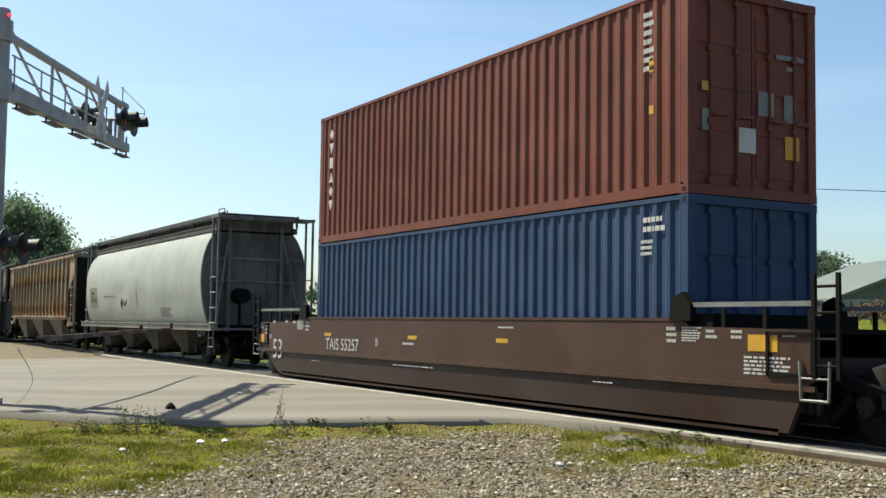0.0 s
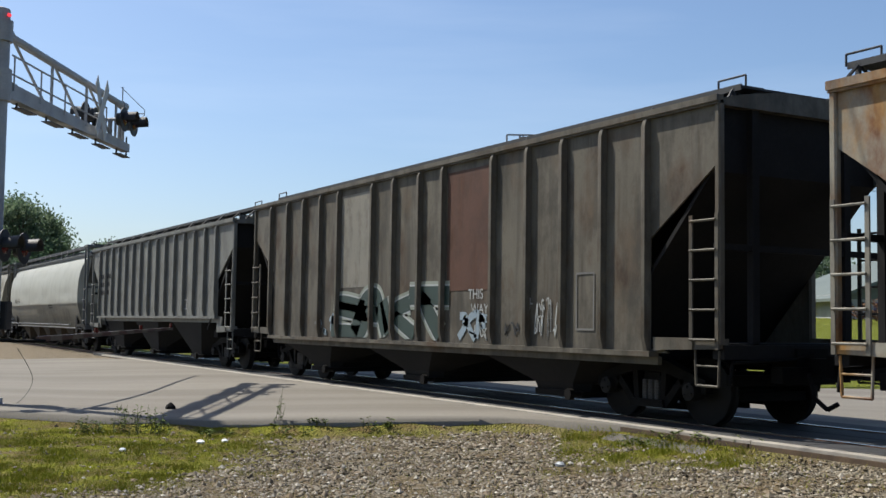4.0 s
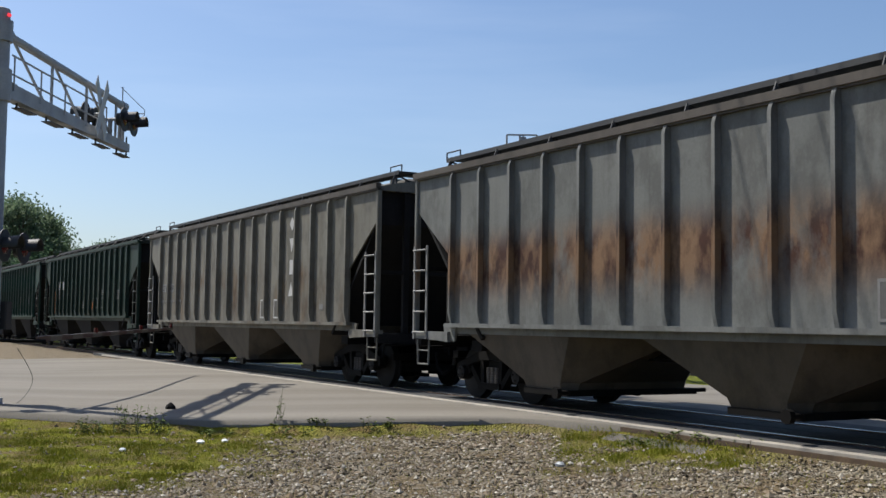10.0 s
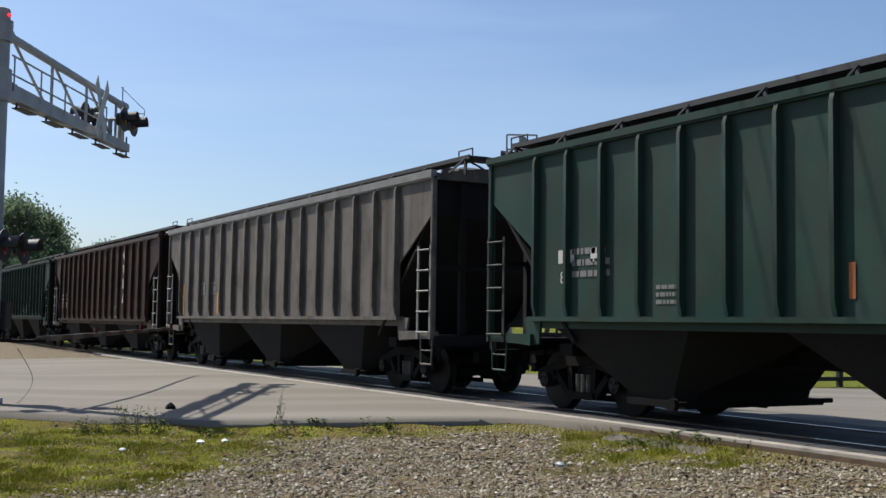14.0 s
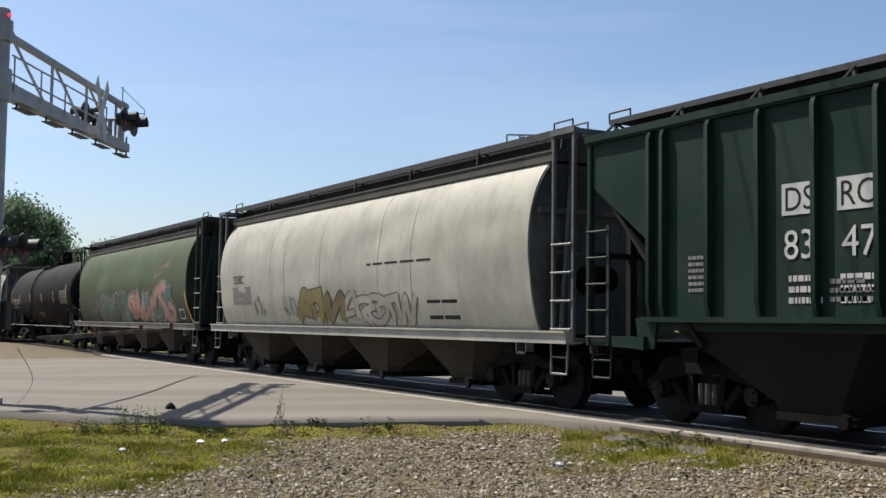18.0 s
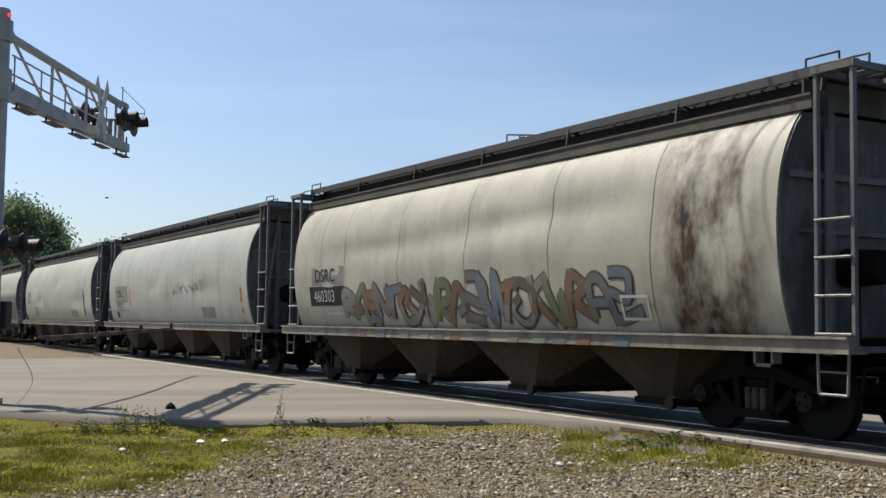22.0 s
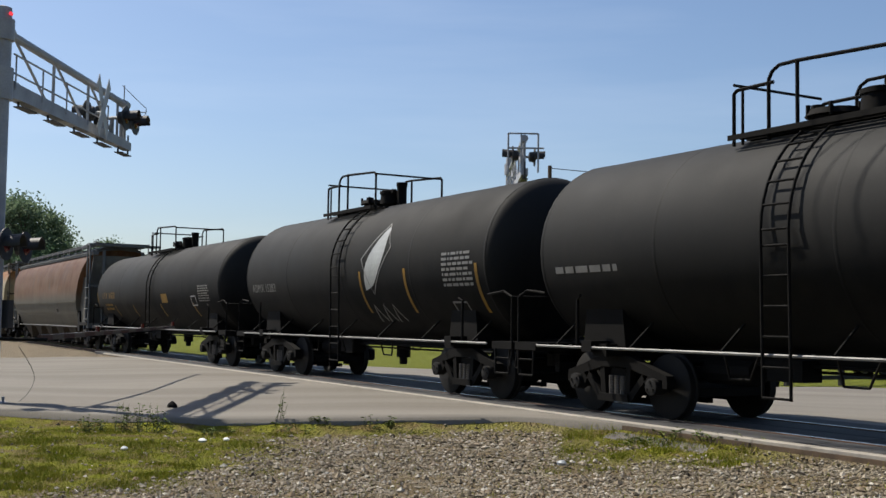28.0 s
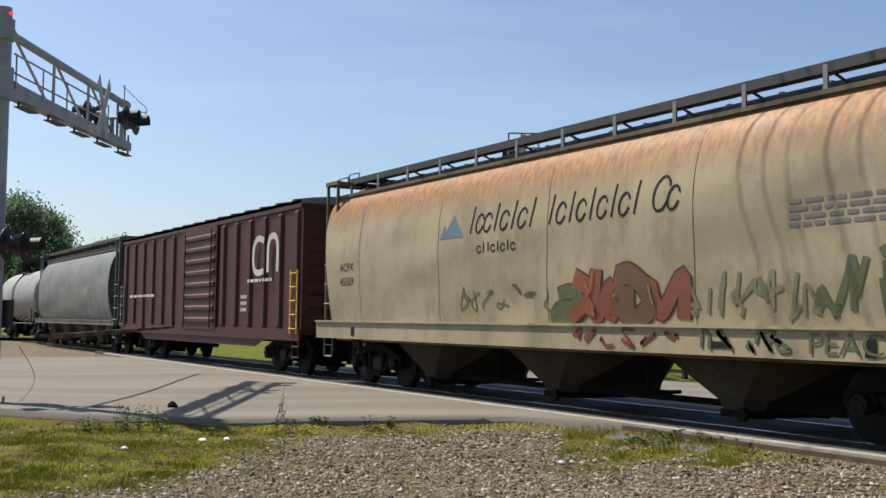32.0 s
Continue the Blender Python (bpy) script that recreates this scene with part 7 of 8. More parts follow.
def road():
    """A ribbon of pavement between its near and far edge, across the track."""
    def line(pts, n):
        seg = [0.0]
        for a, b in zip(pts, pts[1:]):
            seg.append(seg[-1] + math.hypot(b[0] - a[0], b[1] - a[1]))
        t = np.linspace(0, seg[-1], n)
        return list(zip(np.interp(t, seg, [q[0] for q in pts]), np.interp(t, seg, [q[1] for q in pts])))
    near = EDGE + [(-9.5, 12.5), (-6.5, 15.0), (20, 38), (70, 70)]
    n, k = 330, 40
    a, b = line(near, n), line(FAR, n)
    me = bpy.data.meshes.new("road")
    vs = []
    for p, q in zip(a, b):
        for j in range(k + 1):
            t = j / k
            x, y = p[0] * (1 - t) + q[0] * t, p[1] * (1 - t) + q[1] * t
            vs.append((x, y, height(x, y) + 0.05))
    w = k + 1
    fs = [(i * w + j, i * w + j + 1, (i + 1) * w + j + 1, (i + 1) * w + j) for i in range(n - 1) for j in range(k)]
    # the pavement's edge goes down into the ground
    base = len(vs)
    for i in range(n):
        x, y, z = vs[i * w]
        vs.append((x, y, z - 0.3))
    fs += [(i * w, (i + 1) * w, base + i + 1, base + i) for i in range(n - 1)]
    me.from_pydata(vs, [], fs)
    me.materials.append(ROAD)
    me.shade_smooth()
    return tagged(new("road", me), "pale worn concrete road crossing the track", "road", kind="structure")


road()
BALLAST = plain("grey_ballast", (0.20, 0.18, 0.16), 0.95, 0, 0.6, 20, 0.9)
ASPHALT = plain("dark_crossing_asphalt", (0.035, 0.034, 0.035), 0.8, 0, 0.35, 14, 0.4)
RAIL = plain("rail_side_rust", (0.13, 0.07, 0.045), 0.8, 0.2, 0.4, 12)
RAILTOP = plain("polished_rail_top", (0.55, 0.55, 0.56), 0.22, 1.0, 0.15, 12, 0.03)
CONCRETE = plain("pale_concrete_header", (0.36, 0.325, 0.27), 0.85, 0, 0.3, 8, 0.4)
TIMBER = plain("weathered_timber", (0.115, 0.072, 0.038), 0.85, 0, 0.5, 9, 0.4)

track = tagged(new("railway_track"), "railway track with polished rails set in a dark crossing", "railway track", kind="structure")
for y in (DC - 0.755, DC + 0.755):
    b = Build()
    b.box(-700, 560, y - 0.07, y + 0.07, -0.17, -0.155)
    b.box(-700, 560, y - 0.012, y + 0.012, -0.155, -0.04)
    b.box(-700, 560, y - 0.036, y + 0.036, -0.04, -0.004)
    r = part("rail", b, RAIL, track)
    b = Build()
    b.box(-700, 560, y - 0.026, y + 0.026, -0.004, 0.0)
    part("rail_head", b, RAILTOP, r, "bright worn rail top")
b = Build()
b.loft([[(x, DC - 2.4, -0.42), (x, DC - 1.6, -0.16), (x, DC + 1.6, -0.16), (x, DC + 2.4, -0.42)] for x in (-700, 560)])
part("ballast_bed", b, BALLAST, track)
tie = Build().chamfer(-0.11, 0.11, -1.3, 1.3, -0.30, -0.145, 0.02).mesh("tie", TIMBER)
for k in range(60):
    part("tie", tie, TIMBER, track, at=(-75 + k * 0.52, DC, 0))
for k in range(20):
    part("tie", tie, TIMBER, track, at=(0 + k * 0.52, DC, 0))
# crossing panels between and beside the rails
for y0, y1 in ((DC - 1.36, DC - 0.84), (DC - 0.66, DC - 0.02), (DC + 0.02, DC + 0.66), (DC + 0.84, DC + 1.5)):
    for k in range(17):
        b = Build()
        x = -46 + k * 2.45
        b.loft([[(x + e, y0 + e, z), (x + 2.44 - e, y0 + e, z), (x + 2.44 - e, y1 - e, z), (x + e, y1 - e, z)] for e, z in ((0, -0.2), (0, -0.022), (0.012, -0.012))])
        part("crossing_panel", b, ASPHALT, track)
# pale header along the near side, standing proud of the gravel
head_thing = tagged(new("crossing_header"), "pale concrete edge with a brown weathered side along the crossing", "kerb", kind="structure")
for k in range(12):
    b = Build()
    x = -44 + k * 3.4
    b.loft([[(x + e, 9.93 + e, z), (x + 3.39 - e, 9.93 + e, z), (x + 3.39 - e, 10.13 - e, z), (x + e, 10.13 - e, z)] for e, z in ((0, -0.07), (0, -0.035), (0.012, -0.025))])
    part("header_slab", b, CONCRETE, head_thing)
    b = Build()
    b.chamfer(x, x + 3.38, 9.90, 10.05, -0.40, -0.072, 0.01)
    part("header_timber", b, TIMBER, head_thing)


# ---- gravel, grass and litter close to the camera ----
def scatter_mesh(name, verts, faces, mat, label):
    me = bpy.data.meshes.new(name)
    me.from_pydata(verts, [], faces)
    me.materials.append(mat)
    ob = new(name, me)
    return tagged(ob, label, name.replace("_", " "), kind="stuff")


def island_mat(name, cols, rough=0.9):
    m, nt, p, co = base_mat(name, rough)
    p.inputs["Specular IOR Level"].default_value = 0.15
    geo = nt.nodes.new("ShaderNodeNewGeometry")
    r = nt.nodes.new("ShaderNodeValToRGB")
    while len(r.color_ramp.elements) < len(cols):
        r.color_ramp.elements.new(0.5)
    for i, c in enumerate(cols):
        r.color_ramp.elements[i].position, r.color_ramp.elements[i].color = i / (len(cols) - 1), (*c, 1)
    nt.links.new(geo.outputs["Random Per Island"], r.inputs[0])
    nt.links.new(mixed(nt, 0.3, r.outputs[0], ramp_of(nt, noise_tex(nt, co, 40, 4), 0.2, 0.7), "MULTIPLY"), p.inputs["Base Color"])
    return m


def gravel_weight(x, y):
    lat, deep = x * RT.x + y * RT.y, x * FW.x + y * FW.y
    q = max(-2.3 - 0.8 * max(0.0, 13 - deep) - lat, deep - 16.4, min(lat - 1.7, deep - 13.1))
    q += noise.noise((x * 1.1, y * 1.1, 0.0)) * 0.9
    return 1 - smooth(-0.6, 0.6, q)


def in_view(rnd):
    d = 8.6 + 11.5 * rnd.random() ** 1.4
    l = (rnd.random() * 2 - 1) * d * 0.43
    x, y = place(d, l)
    return x, y


def gravel():
    rnd = random.Random(5)
    vs, fs = [], []
    while len(fs) < 26000 * 8:
        x, y = in_view(rnd)
        if y > 9.8 or x < near_edge_x(y) + 0.1 or rnd.random() > 0.025 + (0.45 + 0.55 * smooth(11.0, 13.6, x * FW.x + y * FW.y)) * gravel_weight(x, y) * (0.35 + 0.65 * smooth(-0.3, 0.15, noise.noise((x * 1.4, y * 1.4, 7.0)) + 0.5 * noise.noise((x * 4.0, y * 4.0, 2.0)))):
            continue
        r = (0.008 + 0.026 * rnd.random() ** 1.8) * (1.7 if rnd.random() < 0.06 else 1)
        z = height(x, y)
        a = rnd.random() * 6.28
        n = len(vs)
        ring = [(math.cos(a + k * 1.5708) * r * rnd.uniform(0.7, 1.2), math.sin(a + k * 1.5708) * r * rnd.uniform(0.7, 1.2)) for k in range(4)]
        vs += [(x + p, y + q, z + r * rnd.uniform(0.1, 0.5)) for p, q in ring] + [(x, y, z + r * rnd.uniform(0.7, 1.1)), (x, y, z - r * 0.5)]
        fs += [(n + k, n + (k + 1) % 4, n + 4) for k in range(4)] + [(n + (k + 1) % 4, n + k, n + 5) for k in range(4)]
    scatter_mesh("gravel", vs, fs, island_mat("gravel_stones", [(0.055, 0.044, 0.031), (0.19, 0.155, 0.105), (0.34, 0.295, 0.22), (0.22, 0.16, 0.10), (0.60, 0.555, 0.46)]), "pale grey and tan gravel stones")


def grass():
    rnd = random.Random(6)
    vs, fs = [], []
    count = 0
    while count < 52000:
        x, y = in_view(rnd)
        if y > 9.85 or x < near_edge_x(y) + 0.05:
            continue
        w = gravel_weight(x, y)
        patch = noise.noise((x * 1.6, y * 1.6, 3.0))
        dry = 0.3 + 0.7 * smooth(-0.25, 0.15, noise.noise((x * 0.75, y * 0.75, 11.0)) + 0.6 * noise.noise((x * 2.8, y * 2.8, 5.0)))
        if rnd.random() > (1 - w) * dry * (0.75 + patch) + (0.03 if w > 0.5 else 0.0):
            continue
        h = rnd.uniform(0.015, 0.045) * (1.2 + 0.8 * patch)
        if y > 9.2:
            h *= 1.6
        a = rnd.random() * 6.28
        lean = rnd.uniform(0.2, 0.9) * h
        b = rnd.random() * 6.28
        dx, dy = math.cos(a) * 0.004, math.sin(a) * 0.004
        z = height(x, y) - 0.005
        n = len(vs)
        vs += [(x - dx, y - dy, z), (x + dx, y + dy, z), (x + math.cos(b) * lean, y + math.sin(b) * lean, z + h)]
        fs.append((n, n + 1, n + 2))
        count += 1
    scatter_mesh("grass", vs, fs, island_mat("grass_blades", [(0.12, 0.155, 0.004), (0.19, 0.215, 0.007), (0.25, 0.25, 0.012), (0.28, 0.24, 0.04)], 0.8), "short yellow-green grass blades")


gravel()
grass()


def weeds(x, y, n, h, k):
    """A clump of taller weeds with side leaves."""
    rnd = random.Random(k)
    ob = thing("weed_clump", "green weeds growing along the road edge", "weeds", "weeds by the road", (x, y, height(x, y)))
    b = Build()
    leaf = Build()
    for i in range(n):
        px, py = rnd.gauss(0, 0.22) if n > 8 else rnd.gauss(0, 0.05), rnd.gauss(0, 0.12) if n > 8 else rnd.gauss(0, 0.04)
        hh = h * rnd.uniform(0.45, 1.0)
        tx, ty = px + rnd.gauss(0, 0.06), py + rnd.gauss(0, 0.06)
        b.rod((px, py, -0.02), (tx, ty, hh), 0.006, 3, 0.002)
        for q in range(7):
            t = rnd.uniform(0.1, 1.0)
            cx, cy, cz = px + (tx - px) * t, py + (ty - py) * t, hh * t
            a = rnd.random() * 6.28
            l = rnd.uniform(0.03, 0.09)
            ex, ey = math.cos(a), math.sin(a)
            m = len(leaf.v)
            leaf.v += [(cx, cy, cz), (cx + ex * l * 0.5 - ey * l * 0.22, cy + ey * l * 0.5 + ex * l * 0.22, cz + l * 0.3), (cx + ex * l, cy + ey * l, cz + l * 0.15), (cx + ex * l * 0.5 + ey * l * 0.22, cy + ey * l * 0.5 - ex * l * 0.22, cz + l * 0.25)]
            leaf.f.append((m, m + 1, m + 2, m + 3))
    tagged(part("stem", b, LEAFSTEM, ob), kind="stuff")
    part("foliage", leaf, WEED, ob)
    return ob


WEED = island_mat("weed_leaves", [(0.045, 0.08, 0.012), (0.09, 0.13, 0.02), (0.14, 0.16, 0.04)], 0.7)
LEAFSTEM = plain("weed_stems", (0.12, 0.13, 0.05), 0.8)
for d, l, n, h, k in ((17.6, -4.75, 26, 0.45, 1), (17.5, -4.3, 14, 0.3, 2), (17.4, -5.4, 16, 0.25, 3), (17.5, -2.5, 5, 0.55, 4), (17.2, -2.3, 10, 0.15, 5), (17.0, -1.1, 4, 0.3, 6), (17.0, -0.8, 8, 0.14, 7), (17.2, -3.5, 12, 0.12, 8), (17.3, -1.8, 12, 0.1, 9), (14.7, 2.6, 14, 0.12, 10), (14.4, 3.2, 16, 0.12, 11), (14.0, 3.7, 14, 0.1, 12)):
    weeds(*place(d, l), n, h, k)

LITTER = plain("white_litter", (0.8, 0.8, 0.78), 0.6, 0, 0.15, 20)
for d, l, r, k in ((15.0, -4.2, 0.06, 1), (16.1, -3.4, 0.07, 2), (16.3, -3.1, 0.06, 3), (12.9, 4.35, 0.05, 4), (13.2, 1.4, 0.07, 5)):
    x, y = place(d, l)
    rnd = random.Random(k)
    b = Build()
    b.loft([[(r * q * math.cos(a) * rnd.uniform(0.8, 1.3), r * q * math.sin(a) * rnd.uniform(0.6, 1.0), z * r) for a in np.linspace(0, 5.5, 7)] for q, z in ((0.8, -0.2), (1.0, 0.25), (0.45, 0.6))])
    ob = part("litter" if k < 5 else "crumpled_wrapper", b, LITTER if k < 5 else SPRAY["pale"])
    ob.location = (x, y, height(x, y) + 0.01)
    tagged(ob, "small crumpled white scrap lying on the ground", "litter", "scraps of litter")
# a dark lump added where a signal lamp's shadow falls on the road
b = Build()
b.loft([[(q * math.cos(a) * (1 + 0.3 * math.sin(3 * a)), 0.7 * q * math.sin(a), z) for a in np.linspace(0, 5.7, 11)] for q, z in ((0.13, 0.0), (0.12, 0.05), (0.06, 0.10), (0.02, 0.12))])
b.rod((-0.2, 0, 0.05), (0.02, 0, 0.09), 0.025, 8)
stub = part("shadow_lump", b, STEEL)
x, y = place(19.9, -4.75)
stub.location = (x, y, height(x, y) + 0.04)
tagged(stub, "dark lump on the road standing in for a lamp shadow", "debris")

# ---- crossing signals ----
MAST = plain("grey_galvanized_steel", (0.36, 0.365, 0.38), 0.55, 0.0, 0.3, 8)
DULLBLACK = plain("black_signal_housing", (0.02, 0.02, 0.022), 0.6, 0, 0.3, 10)
LENS = plain("dark_red_lens", (0.10, 0.008, 0.008), 0.2, 0, 0.2, 10)
# gate stripes: white and red dimmed to put in the arm's shaded back
GATEWHITE = plain("shade_dimmed_white_stripe", (0.13, 0.11, 0.095), 0.5, 0, 0.3, 8)
REDSTRIPE = plain("shade_dimmed_red_stripe", (0.06, 0.022, 0.018), 0.5, 0, 0.3, 8)
lit, lnt, lp, _ = base_mat("lit_red_lamp", 0.4)
lp.inputs["Base Color"].default_value = (0.6, 0.02, 0.03, 1)
lp.inputs["Emission Color"].default_value, lp.inputs["Emission Strength"].default_value = (1.0, 0.06, 0.08, 1), 0.7


def flasher(parent, x, y, z, face, name="flasher_lamp"):
    """A round lamp with a dark background disc and a hood; face is +1 or -1 along x."""
    b = Build()
    n = 18
    ring = [(math.cos(2 * math.pi * i / n), math.sin(2 * math.pi * i / n)) for i in range(n)]
    b.loft([[(x + face * d, y + r * c, z + r * s) for c, s in ring] for d, r in ((-0.02, 0.28), (0.0, 0.30), (0.015, 0.30))])
    b.loft([[(x + face * d, y + r * c, z + r * s) for c, s in ring] for d, r in ((-0.2, 0.05), (-0.16, 0.15), (0.0, 0.17))])
    half = [(math.cos(a), math.sin(a)) for a in np.linspace(-0.3, math.pi + 0.3, 12)]
    b.loft([[(x + face * 0.015, y + 0.17 * c, z + 0.17 * s) for c, s in half] + [(x + face * 0.015, y + 0.155 * c, z + 0.155 * s) for c, s in reversed(half)],
            [(x + face * 0.32, y + 0.17 * c, z + 0.17 * s + 0.02) for c, s in half] + [(x + face * 0.30, y + 0.155 * c, z + 0.155 * s + 0.02) for c, s in reversed(half)]])
    ob = part(name, b, DULLBLACK, parent)
    b = Build()
    b.loft([[(x + face * d, y + r * c, z + r * s) for c, s in ring] for d, r in ((0.02, 0.15), (0.05, 0.1), (0.06, 0.02))])
    part("lens", b, LENS, ob)
    return ob


def cantilever(name, label, base, angle, length, z_low, z_top, rise=0.0, crossbuck_at=None, lamps=()):
    """A mast with a truss arm over the road; in its own space the arm runs along +y and the road along x."""
    t = thing(name, label, "crossing signal")
    t.location = (base[0], base[1], height(*base))
    t.rotation_euler = (0, 0, angle)
    g = t.location.z
    zl, zt = z_low - g, z_top - g
    b = Build()
    n = 14
    ring = lambda r, z: [(r * math.cos(2 * math.pi * i / n), r * math.sin(2 * math.pi * i / n), z) for i in range(n)]
    b.loft([ring(0.19, 0.0), ring(0.19, 1.0), ring(0.165, zt + 0.35), ring(0.16, zt + 0.42), ring(0.05, zt + 0.46)])
    b.loft([ring(0.34, 0.0), ring(0.34, 0.05), ring(0.2, 0.06), ring(0.2, 0.3)])
    b.loft([ring(0.23, zl - 0.25), ring(0.23, zl + 0.35)])
    b.loft([ring(0.22, zt - 0.2), ring(0.22, zt + 0.2)])
    mast = part("mast", b, MAST, t, "thick grey steel mast")
    b = Build()
    for i in range(8):
        a = i * math.pi / 4
        b.rod((0.29 * math.cos(a), 0.29 * math.sin(a), 0.0), (0.29 * math.cos(a), 0.29 * math.sin(a), 0.14), 0.025)
    pieces("base_bolt", b, MAST, mast)
    b = Build()
    b.loft([[(-0.12, 0.1, zl - 0.14), (0.12, 0.1, zl - 0.14), (0.12, 0.1, zl + 0.16), (-0.12, 0.1, zl + 0.16)], [(-0.10, length, zl - 0.10 + rise), (0.10, length, zl - 0.10 + rise), (0.10, length, zl + 0.10 + rise), (-0.10, length, zl + 0.10 + rise)]])
    b.box(-0.14, 0.14, 0.1, 0.5, zl - 0.16, zl + 0.16)
    part("lower_chord", b, MAST, t)
    b = Build()
    b.rod((0, 0.15, zt), (0, length - 0.3, zt - 0.05), 0.085, 10)
    b.rod((0, length - 0.45, zt - 0.05), (0, length - 0.15, zt - 0.05), 0.11, 10)
    b.rod((0, 0.1, zt), (0, 0.35, zt), 0.13, 10)
    part("upper_chord", b, MAST, t)
    k = 3
    for i in range(k):
        y0, y1 = 0.5 + i * (length - 1.3) / k, 0.5 + (i + 1) * (length - 1.3) / k
        b = Build()
        b.rod((0, y0, zt), (0, y1 - 0.12, zl), 0.03)
        part("truss_brace", b, MAST, t)
        b = Build()
        b.rod((0, y1, zt - 0.03), (0, y1, zl), 0.035)
        part("truss_post", b, MAST, t)
    b = Build()
    b.rod((0, 0.35, zt), (0, 0.35, zl), 0.035)
    part("truss_post", b, MAST, t)
    b = Build()
    b.rod((0, length - 0.3, zt), (0, length - 0.25, zl), 0.045)
    part("truss_post", b, MAST, t)
    b = Build()
    for z in (0.30, 0.66):
        b.rod((0.16, 0.2, zl + z), (0.16, length - 1.9, zl + z + rise * 0.7), 0.02)
    for i in range(5):
        y = 0.3 + i * (length - 2.2) / 4
        b.rod((0.16, y, zl), (0.16, y, zl + 0.68 + rise * 0.7 * y / length), 0.018)
    pieces("walkway_railing", b, MAST, t)
    for i in range(5):                                   # hangers under the arm
        y = 1.2 + i * (length - 1.5) / 4
        dz = rise * y / length
        b = Build()
        b.box(-0.10, 0.10, y - 0.38, y + 0.36, zl - 0.235 + dz, zl - 0.215 + dz)
        b.rod((0, y - 0.38, zl - 0.22 + dz), (0, y - 0.38, zl + dz), 0.025)
        if i == 4:
            b.rod((0, y + 0.34, zl - 0.22 + dz), (0, y + 0.34, zl + 0.3 + dz), 0.025)
        part("hanger_bracket", b, DULLBLACK, t)
    if crossbuck_at:
        y, z, x = crossbuck_at
        z -= g
        b = Build()
        for s in (-1, 1):
            d = 0.78
            w = 0.14
            c, q = math.cos(s * 0.8) , math.sin(s * 0.8)
            pts = [(-d, -w), (d, -w), (d, w), (-d, w)]
            b.loft([[(x + dx + 0.012 * s, y + 0.62 * (a * c - e * q), z + 1.1 * (a * q + e * c)) for a, e in pts] for dx in (-0.008, 0.008)])
        part("crossbuck", b, WHITE, t, "white X-shaped crossbuck sign seen from behind")
    for y, z, face in lamps:
        flasher(t, 0.35 * face, y, z - g, face)
    b = Build()
    for y, z, face in lamps:
        b.rod((0, y, zl), (0, y, z - g), 0.05)
        b.rod((0, y, z - g), (0.3 * face, y, z - g), 0.04)
    pieces("lamp_bracket", b, MAST, t)
    return t, zl, zt


ANG = math.atan2(FW.y, FW.x) - math.pi / 2
bx, by = place(20.73, -8.34)
near_sig, zl, zt = cantilever("cantilever_signal", "grey cantilever crossing signal with truss arm over the road", (bx, by), ANG - 0.047, 7.25, 5.60, 6.67, 0.0, crossbuck_at=(4.75, 6.12, 0.26), lamps=((6.05, 6.12, 1), (5.4, 6.12, -1), (6.75, 6.12, 1), (6.1, 6.12, -1)))
g0 = near_sig.location.z
b = Build()
b.path([(0.0, 6.9, zt), (0.0, 6.9, zt + 0.42)], 0.016)
b.path([(-0.05, 6.9, zt + 0.42), (0.25, 7.0, zt + 0.12), (0.5, 7.1, zt - 0.12), (0.5, 7.1, zt - 0.25), (0.25, 7.0, zt - 0.52)], 0.010)
b.path([(0.0, 6.9, zt - 0.22), (0.5, 7.1, zt - 0.22)], 0.012)
part("bracket_wire", b, MAST, near_sig)
b = Build()
b.lathe([(-0.03, 0.012), (-0.025, 0.035), (0.02, 0.035), (0.035, 0.012)], -0.1, 0.2, zt + 0.28, 12)
part("top_lamp", b, lit, near_sig, "small lit red lamp")
flasher(near_sig, 0.42, 0.42, 2.62 - g0, 1)
flasher(near_sig, 0.42, -0.42, 2.62 - g0, 1)
flasher(near_sig, -0.42, 0.42, 2.62 - g0, -1)
flasher(near_sig, -0.42, -0.42, 2.62 - g0, -1)
b = Build()
b.rod((0, -0.5, 2.62 - g0), (0, 0.5, 2.62 - g0), 0.05)
part("lamp_crossarm", b, MAST, near_sig)
b = Build()
b.rod((-0.4, 0.42, 2.62 - g0), (0.4, 0.42, 2.62 - g0), 0.04)
part("lamp_tube", b, MAST, near_sig)
b = Build()
b.rod((-0.4, -0.42, 2.62 - g0), (0.4, -0.42, 2.62 - g0), 0.04)
part("lamp_tube", b, MAST, near_sig)
b = Build()
b.chamfer(-0.25, 0.25, 0.16, 0.42, 1.1 - g0, 1.62 - g0, 0.02)
part("junction_box", b, DULLBLACK, near_sig)

